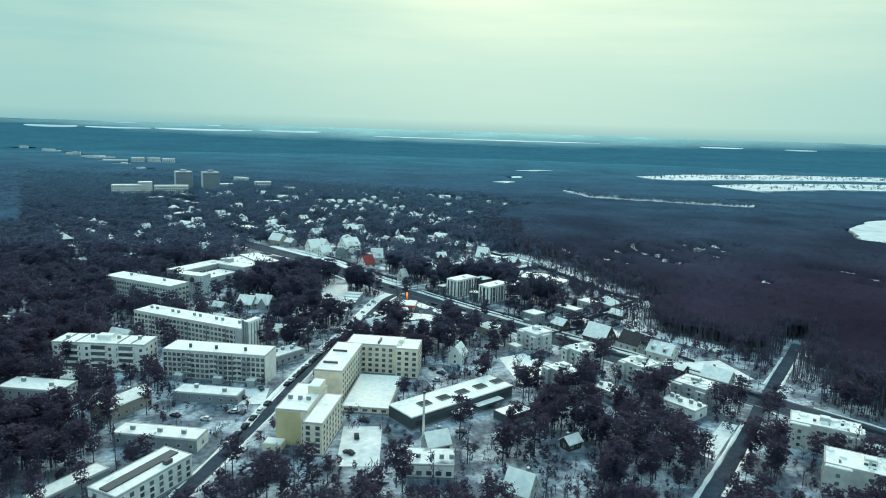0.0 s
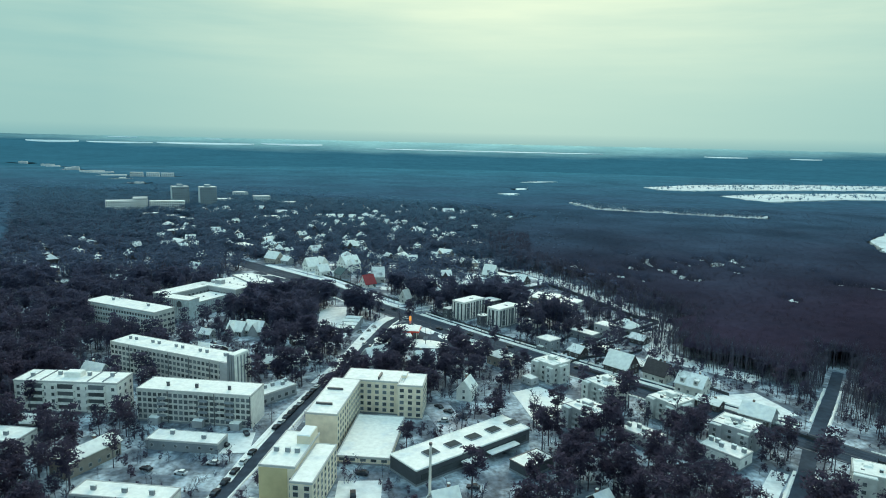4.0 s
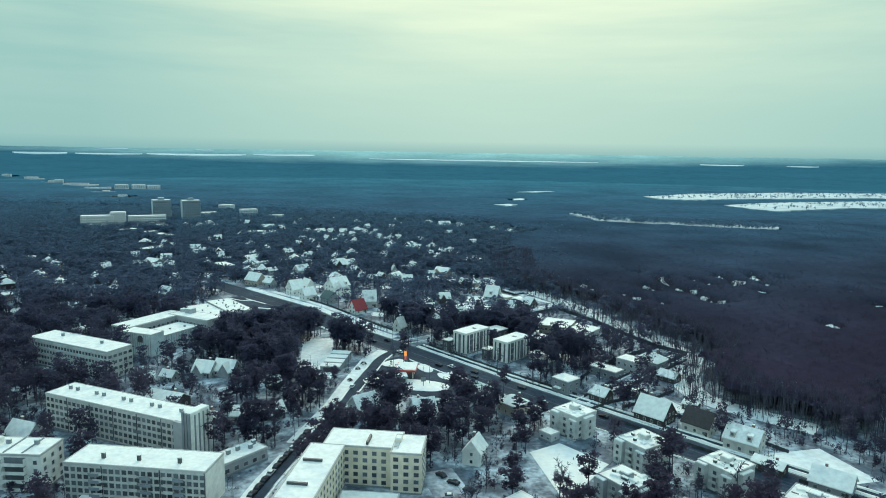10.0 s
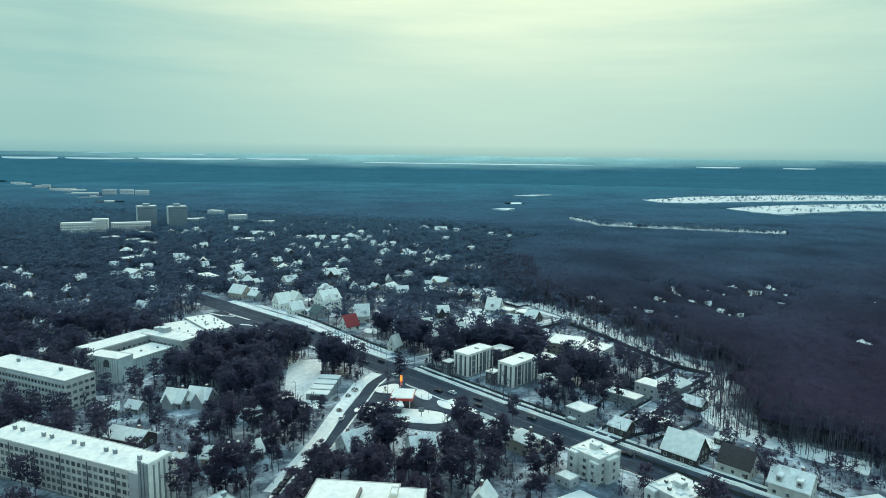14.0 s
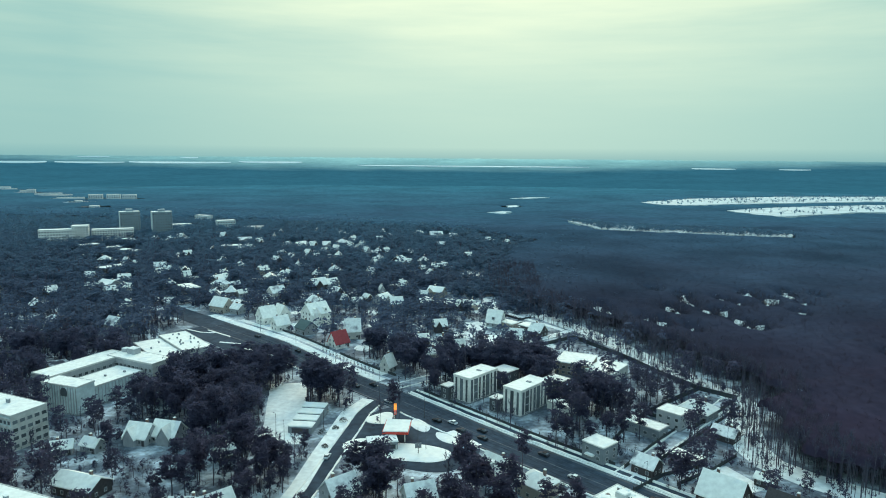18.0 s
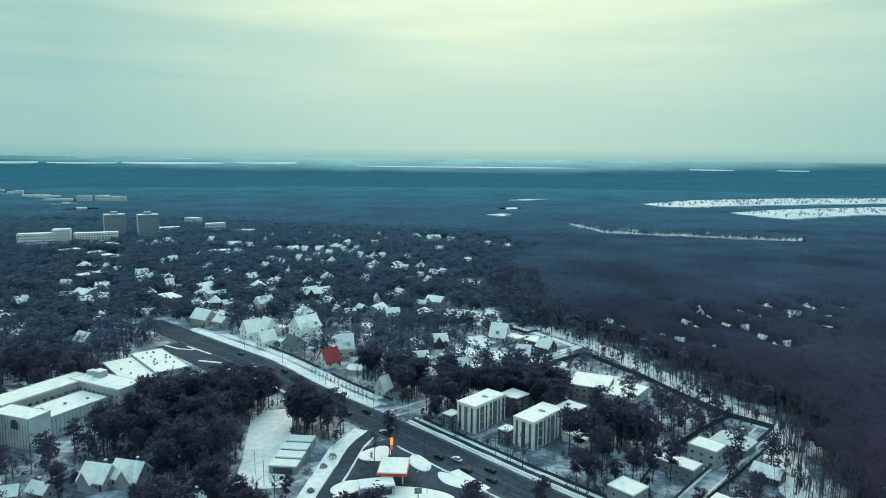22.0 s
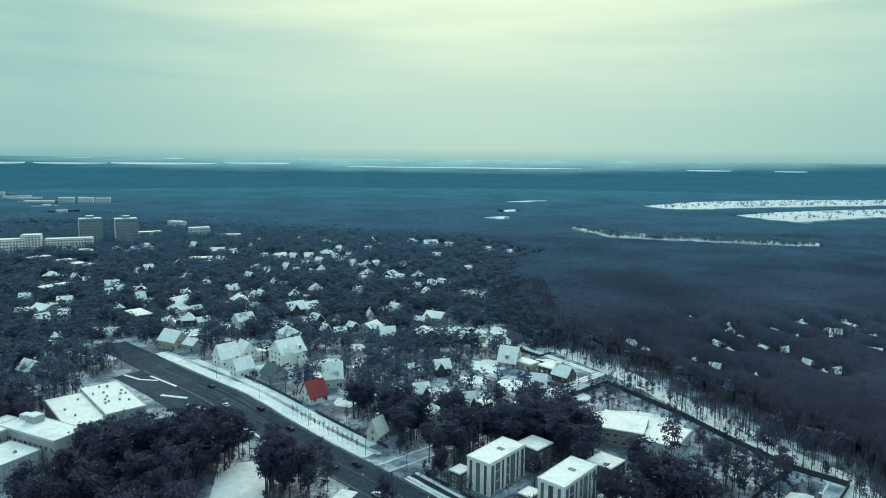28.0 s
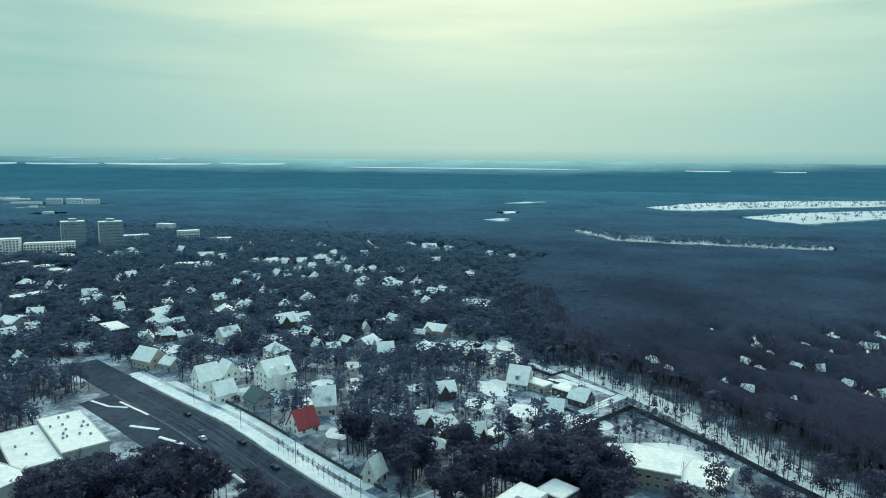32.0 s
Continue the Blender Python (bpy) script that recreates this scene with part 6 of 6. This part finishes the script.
def in_lake(x, y, grow=0.0):
    hit = np.zeros(np.shape(x), bool)
    for ring in LAKES:
        odd = np.zeros(np.shape(x), bool)
        for (ax, ay), (bx, by) in zip(ring, ring[1:] + ring[:1]):
            if ay != by:
                odd ^= ((ay > y) != (by > y)) & (x < (bx - ax) * (y - ay) / (by - ay) + ax)
        hit |= odd
    return hit


def near_house(x, y, reach):
    hit = np.zeros(np.shape(x), bool)
    for px, py, a, b, t, front in SOLID:
        if px > 95 and py > 430 or py > 1150:
            hit |= (np.hypot(x - px, y - py) < reach) | ((np.abs(x - px - (px / py) * (y - py)) < 3) & (y < py) & (y > py - 9))
    return hit


def on_road(x, y, more):
    """Near the road that runs into the wood."""
    hit = np.zeros(np.shape(x), bool)
    for (ax, ay), (bx, by) in (((120, 237), (145, 274)), ((145, 274), (158, 293)), ((158, 293), (193, 344))):
        t = np.clip(((x - ax) * (bx - ax) + (y - ay) * (by - ay)) / ((bx - ax) ** 2 + (by - ay) ** 2), 0, 1)
        hit |= np.hypot(x - ax - t * (bx - ax), y - ay - t * (by - ay)) < more
    return hit


def canopy(name, r0, r1, inside, mat, label, tall, rough, step=0.007, turns=430, dips=()):
    """The tops of dense woods: a broken sheet of crowns, ring by ring."""
    radii = [r0]
    while radii[-1] < r1:
        radii.append(min(r1, radii[-1] * (1 + step)))
    ang = np.linspace(-1.25, 1.25, turns)
    R, T = np.meshgrid(np.array(radii), ang, indexing="ij")
    jit = NOISE.uniform(-0.5, 0.5, (2, *R.shape))
    R2, T2 = R * (1 + step * jit[0] * 0.9), T + jit[1] * 2.5 / turns
    X, Y = R2 * np.sin(T2), 130 + R2 * np.cos(T2)
    big = np.array([noise.noise((a / 60, b / 60, 3.0)) for a, b in zip(X.ravel(), Y.ravel())]).reshape(X.shape)
    lump = np.array([noise.noise((a / 17, b / 17, 8.0)) for a, b in zip(X.ravel(), Y.ravel())]).reshape(X.shape)
    Z = ground_of(X.ravel(), Y.ravel()).reshape(X.shape) + tall + big * 1.2 + lump * 0.9 + NOISE.uniform(-rough, rough, X.shape)
    ok = inside(X, Y)
    for px, py, near in dips:
        d = (X - px * (1 - 5 / py)) ** 2 / 34 + (Y - py + 5) ** 2 / 100
        Z -= (tall - near) * np.exp(-d)
    n, m = X.shape
    idx = np.arange(n * m).reshape(n, m)
    quad = np.stack([idx[:-1, :-1], idx[:-1, 1:], idx[1:, 1:], idx[1:, :-1]], -1)
    use = ok[:-1, :-1] & ok[:-1, 1:] & ok[1:, 1:] & ok[1:, :-1]
    whole = np.ones(X.shape, bool)
    for i0, j0 in ((0, 0), (0, 1), (1, 0), (1, 1)):
        pad = np.zeros(X.shape, bool)
        pad[i0:n - 1 + i0, j0:m - 1 + j0] = use
        whole &= pad
    Z[~whole] -= tall * 0.25
    quad = quad[use][:, ::-1]
    seen, inv = np.unique(quad.ravel(), return_inverse=True)
    co = np.stack([X, Y, Z], -1).reshape(-1, 3)[seen].astype(np.float32)
    me = bpy.data.meshes.new(name)
    me.vertices.add(len(co))
    me.vertices.foreach_set("co", co.ravel())
    me.loops.add(len(inv))
    me.loops.foreach_set("vertex_index", inv.astype(np.int32).ravel())
    me.polygons.add(len(quad))
    me.polygons.foreach_set("loop_start", np.arange(0, 4 * len(quad), 4, dtype=np.int32))
    me.materials.append(mat)
    me.update(calc_edges=True)
    return tagged(new(name, me), label, "woods", kind="stuff")


def right_wood(X, Y):
    wave = 5 * np.sin(Y / 9.0) * np.sin(Y / 23.0 + 1.0) + 3 * np.sin(Y / 4.1)
    return (X > wood_edge(Y) + wave + np.interp(Y, [250, 400, 430, 570, 650], [11, 9, 18, 16, 6])) & (Y > 236) & (Y < 1130) & ~in_lake(X, Y) & ~on_road(X, Y, 9) & (np.hypot(X - 146, Y - 290) > 10)


def far_wood(X, Y):
    left = np.interp(Y, [1100, 1160, 1250, 1400], [30, -150, -420, -3000])
    side = (X < -Y * 0.62 - 20) & (Y > 620)
    return (((X > left) & (Y > 1095)) | side | (Y > 1330)) & ~in_lake(X, Y) & ~near_house(X, Y, 26)


strip("snow_verge", [(float(wood_edge(k)) + 1, k) for k in range(330, 600, 12)], 13.0, FIELD, 0.09, "open snow at the edge of the wood", "verge")
IN_WOOD = [(px, py, 2.8 if py > 520 else 1.6) for px, py, a, b, t, front in SOLID if px > wood_edge(py) - 4 and py < 760]
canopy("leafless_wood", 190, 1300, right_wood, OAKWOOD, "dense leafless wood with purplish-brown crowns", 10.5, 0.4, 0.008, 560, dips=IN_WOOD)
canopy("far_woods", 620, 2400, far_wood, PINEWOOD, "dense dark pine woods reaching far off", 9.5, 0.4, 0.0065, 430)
canopy("skyline_woods", 2385, 4870, far_wood, FARWOOD, "woods out to the skyline, hazed blue-green", 9.0, 0.35, 0.011, 320)

# standing trees along the edge of the leafless wood, and the twiggy tops of those inside
x, y = scatter(42000, (20, 420, 240, 760))
deep = x - wood_edge(y)
keep = (deep > -12) & ((deep < 30) | on_road(x, y, 18)) & (NOISE.random(len(x)) < np.where(y < 380, np.interp(deep, [-12, -2, 8, 22], [0.14, 0.5, 0.85, 1.0]), np.interp(deep, [-10, 0, 12, 28], [0.10, 0.36, 0.6, 0.9]))) & ~near_house(x, y, 4) & ~on_road(x, y, 3.8) & ~blocked(x, y)
x, y = x[keep], y[keep]
n = len(x)
wood_kinds = [soup([(t, 0), (c, 1)]) for t, c in (bare_shapes(s, 5, 26, 0.006, 0.55, 1.1) for s in (41, 42, 43))]
forest_mesh("wood_trees", wood_kinds, np.stack([x, y, ground_of(x, y), NOISE.uniform(11, 16, n), NOISE.uniform(0, 6.28, n), NOISE.integers(0, 3, n), NOISE.uniform(0.5, 0.8, n)], 1),
            [BARK, TWIGS, FROST], "leafless trees standing in snow at the edge of the wood", "trees")
x, y = scatter(9500, (100, 480, 240, 600))
keep = right_wood(x, y) & (np.abs(x) < y * 0.85 + 40) & ~near_house(x, y, 7)
x, y = x[keep], y[keep]
n = len(x)
top_kinds = [soup([(c, 0)]) for t, c in (bare_shapes(s, 4, 15, 0.008, 0.66) for s in (44, 45, 46))]
fx, fy = scatter(9000, (60, 700, 590, 1080))
ok = right_wood(fx, fy) & (np.abs(fx) < fy * 0.8) & ~near_house(fx, fy, 7)
x, y = np.concatenate([x, fx[ok]]), np.concatenate([y, fy[ok]])
n = len(x)
top_kinds += [soup([(c, 0)]) for t, c in (bare_shapes(s, 3, 6, 0.016, 0.7) for s in (47, 48))]
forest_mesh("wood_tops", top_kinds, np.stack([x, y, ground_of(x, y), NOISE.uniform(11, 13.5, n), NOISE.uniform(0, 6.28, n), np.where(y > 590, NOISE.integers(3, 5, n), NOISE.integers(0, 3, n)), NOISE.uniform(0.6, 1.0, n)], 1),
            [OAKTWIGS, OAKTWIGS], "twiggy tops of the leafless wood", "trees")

far_kinds = [soup([(t, 0), (c, 1)]) for t, c in (pine_shapes(s, 7, 4, 2.0, 3) for s in (51, 52))]


# twiggy garden trees round the roofs deep in the wood
spots = [(px + 11 * math.cos(k * 2.4 + px) * (0.35 + 0.65 * (k % 5) / 4), py - 2 + 9 * math.sin(k * 2.4 + px) * (0.4 + 0.6 * (k % 7) / 6)) for px, py, d in IN_WOOD for k in range(18)]
x, y = np.array(spots).T
n = len(x)
garden_kinds = [soup([(t, 0), (c, 1)]) for t, c in (bare_shapes(s, 5, 30, 0.012, 0.4, 0.8) for s in (52, 53))]
forest_mesh("wood_garden_trees", garden_kinds, np.stack([x, y, ground_of(x, y), NOISE.uniform(8.5, 13.0, n), NOISE.uniform(0, 6.28, n), NOISE.integers(0, 2, n), NOISE.uniform(0.7, 1.1, n)], 1),
            [BARK, OAKTWIGS, FROST], "leafless garden trees round half-hidden roofs", "trees")


# snow-covered clearings in the woods, and fields near the skyline
def clearing(ring, lift=9.5):
    k = random.Random(len(ring) + int(ring[0][0]))
    line = []
    for (ax, ay), (bx, by) in zip(ring, ring[1:] + ring[:1]):
        n = max(2, int(math.hypot(bx - ax, by - ay) / 14))
        line += [(ax + (bx - ax) * i / n + k.uniform(-4, 4), ay + (by - ay) * i / n + k.uniform(-5, 5)) for i in range(n)]
    n = len(line)
    top = [(x, y, height(x, y) + lift) for x, y in line]
    g = Geo().add(top + [(x, y, z - lift) for x, y, z in top], [tuple(range(n))[::-1]] + [(i, i + n, (i + 1) % n + n, (i + 1) % n) for i in range(n)])
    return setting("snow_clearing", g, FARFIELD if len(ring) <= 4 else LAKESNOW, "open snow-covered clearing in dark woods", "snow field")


for ring in LAKES:
    clearing(ring)

# dwarf pines dotted over the clearings
x, y = scatter(5200, (200, 1300, 1020, 2000))
keep = in_lake(x, y) & (NOISE.random(len(x)) < np.where(y < 1250, 1.0, 0.4))
x, y = x[keep], y[keep]
mx, my = scatter(4200, (180, 560, 960, 1260))
ok = in_lake(mx, my)
x, y = np.concatenate([x, mx[ok]]), np.concatenate([y, my[ok]])
n = len(x)
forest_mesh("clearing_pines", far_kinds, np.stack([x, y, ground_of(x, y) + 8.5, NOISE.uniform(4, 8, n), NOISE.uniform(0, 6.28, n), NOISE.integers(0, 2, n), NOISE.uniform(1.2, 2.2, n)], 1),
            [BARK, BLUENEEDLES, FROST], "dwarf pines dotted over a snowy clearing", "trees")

# low bushes and saplings in gardens and under the trees
x, y = scatter(4500, (-320, 150, 150, 620))
keep = (np.abs(x) < y * 0.78 + 30) & ~blocked(x, y)
x, y = x[keep], y[keep]
n = len(x)


def bush_shape(seed):
    r = random.Random(seed)
    g = Geo()
    for k in range(26):
        p = Vector((r.gauss(0, .28), r.gauss(0, .28), r.uniform(0, .3)))
        d = Vector((r.gauss(0, .3), r.gauss(0, .3), r.uniform(.6, 1.2))).normalized() * r.uniform(.3, .8)
        e = d.cross(Vector((r.gauss(0, 1), r.gauss(0, 1), r.gauss(0, 1)))).normalized() * .035
        g.add([p - e, p + e, p + d], [(0, 1, 2)], 1 if r.random() < .05 else 0)
    return g


forest_mesh("bushes", [soup([(bush_shape(s), 0)]) for s in (61, 62, 63)],
            np.stack([x, y, ground_of(x, y), NOISE.uniform(1.0, 1.0, n) * (1.0 + 2.6 * NOISE.random(n) ** 2), NOISE.uniform(0, 6.28, n), NOISE.integers(0, 3, n), NOISE.uniform(0.9, 1.5, n)], 1),
            [TWIGS, FROST], "leafless bushes and undergrowth in snow", "bushes")


# round bushes on the verge of the side street
for k, (bx, by, big) in enumerate(((-44.5, 405, 2.2), (-51, 392.5, 2.6), (-46.5, 397.5, 1.8), (-48, 380, 1.7))):
    b = thing("bush", bx, by, 50 * k, "round dark clipped bush on a snowy verge", "bush")
    r, g = random.Random(64 + k), Geo()
    for i in range(260):
        d = Vector((r.gauss(0, 1), r.gauss(0, 1), abs(r.gauss(0, 1)))).normalized()
        p = Vector((d.x * big * 0.75, d.y * big * 0.75, d.z * big * 0.8)) * r.uniform(0.7, 1.05)
        e = Vector((r.gauss(0, 1), r.gauss(0, 1), r.gauss(0, 1))).normalized() * 0.22
        g.add([p - e, p + e.cross(d), p + e + d * 0.15], [(0, 1, 2)])
    part("crown", g, HEDGE, b)

# young pines and evergreen shrubs in the near town
x, y = scatter(9000, (-330, 190, 150, 600))
keep = (np.abs(x) < y * 0.78 + 30) & (x < wood_edge(y) + 4) & ~blocked(x, y)
x, y = x[keep], y[keep]
n = len(x)
forest_mesh("shrubs", [soup([(c, 0)]) for t, c in (pine_shapes(s, 14, 16, 1.5, 3, 0.7) for s in (75, 76, 77))],
            np.stack([x, y, ground_of(x, y) - 1.4, 2.6 + 4.4 * NOISE.random(n) ** 1.6, NOISE.uniform(0, 6.28, n), NOISE.integers(0, 3, n), NOISE.uniform(0.6, 0.95, n)], 1),
            [NEEDLES, FROST], "young pines and dark evergreen shrubs in snow", "shrubs")

# leafless saplings and hedges in gardens and yards
x, y = scatter(6500, (-320, 180, 150, 600))
keep = (np.abs(x) < y * 0.78 + 30) & (x < wood_edge(y) + 4) & ~blocked(x, y)
x, y = x[keep], y[keep]
n = len(x)
forest_mesh("saplings", [soup([(t, 0), (c, 1)]) for t, c in (bare_shapes(s, 6, 44, 0.010, 0.12, 0.8) for s in (81, 82, 83))],
            np.stack([x, y, ground_of(x, y), 2.5 + 4.5 * NOISE.random(n) ** 1.5, NOISE.uniform(0, 6.28, n), NOISE.integers(0, 3, n), NOISE.uniform(1.2, 2.0, n)], 1),
            [BARK, TWIGS, FROST], "leafless saplings and hedges in snowy gardens", "saplings")

# young pines and undergrowth between the villas farther off
x, y = scatter(24000, (-560, 110, 600, 1200))
keep = (np.abs(x) < y * 0.75) & (x < wood_edge(y) + 10) & ~blocked(x, y)
x, y = x[keep], y[keep]
n = len(x)
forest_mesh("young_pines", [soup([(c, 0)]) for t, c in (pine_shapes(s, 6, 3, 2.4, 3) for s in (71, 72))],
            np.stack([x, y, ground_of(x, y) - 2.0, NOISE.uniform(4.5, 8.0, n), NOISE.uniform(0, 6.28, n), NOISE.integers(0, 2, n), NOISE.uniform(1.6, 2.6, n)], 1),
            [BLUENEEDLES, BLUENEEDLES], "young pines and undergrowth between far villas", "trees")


def skyline_field(px_left, px_right, drop, thick):
    """A long snow field close under the skyline: bearings in degrees, drop below eye level and depth in milliradians."""
    v, f = [], []
    n = 24
    for i in range(n + 1):
        a = radians(px_left + (px_right - px_left) * i / n)
        swell = 0.35 + 0.65 * math.sin(math.pi * i / n) ** 0.5
        for d in (drop, drop + thick * swell):
            far = EYE_HEIGHT / (d / 1000)
            k = 1 / far
            r = RISE_FROM + (1 - k * RISE_FROM) * (RIM - RISE_FROM) / CLIMB if far > RISE_FROM else far
            x, y = r * math.sin(a), 130 + r * math.cos(a)
            v.append((x, y, height(x, y) + 11.5))
    f = [(2 * i, 2 * i + 1, 2 * i + 3, 2 * i + 2) for i in range(n)]
    v += [(x, y, z - 8.0) for x, y, z in v[1::2]]
    f += [(2 * i + 1, 2 * n + 2 + i, 2 * n + 3 + i, 2 * i + 3) for i in range(n)]
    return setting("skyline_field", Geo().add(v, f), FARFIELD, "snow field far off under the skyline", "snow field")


for left, right, drop, thick in ((-6.6, 13.2, 14.0, 1.5), (-24.5, -16.9, 10.5, 2.6), (-16.3, -11.2, 9.5, 2.6), (-33.5, -30.0, 10.5, 2.6), (-29.5, -24.8, 11.0, 1.8), (21.3, 24.6, 14.2, 1.3), (27.6, 29.8, 14.0, 1.2),
                                 (-28.0, -25.8, 4.0, 1.0), (-20.8, -19.4, 4.4, 0.9)):
    skyline_field(left, right, drop, thick)
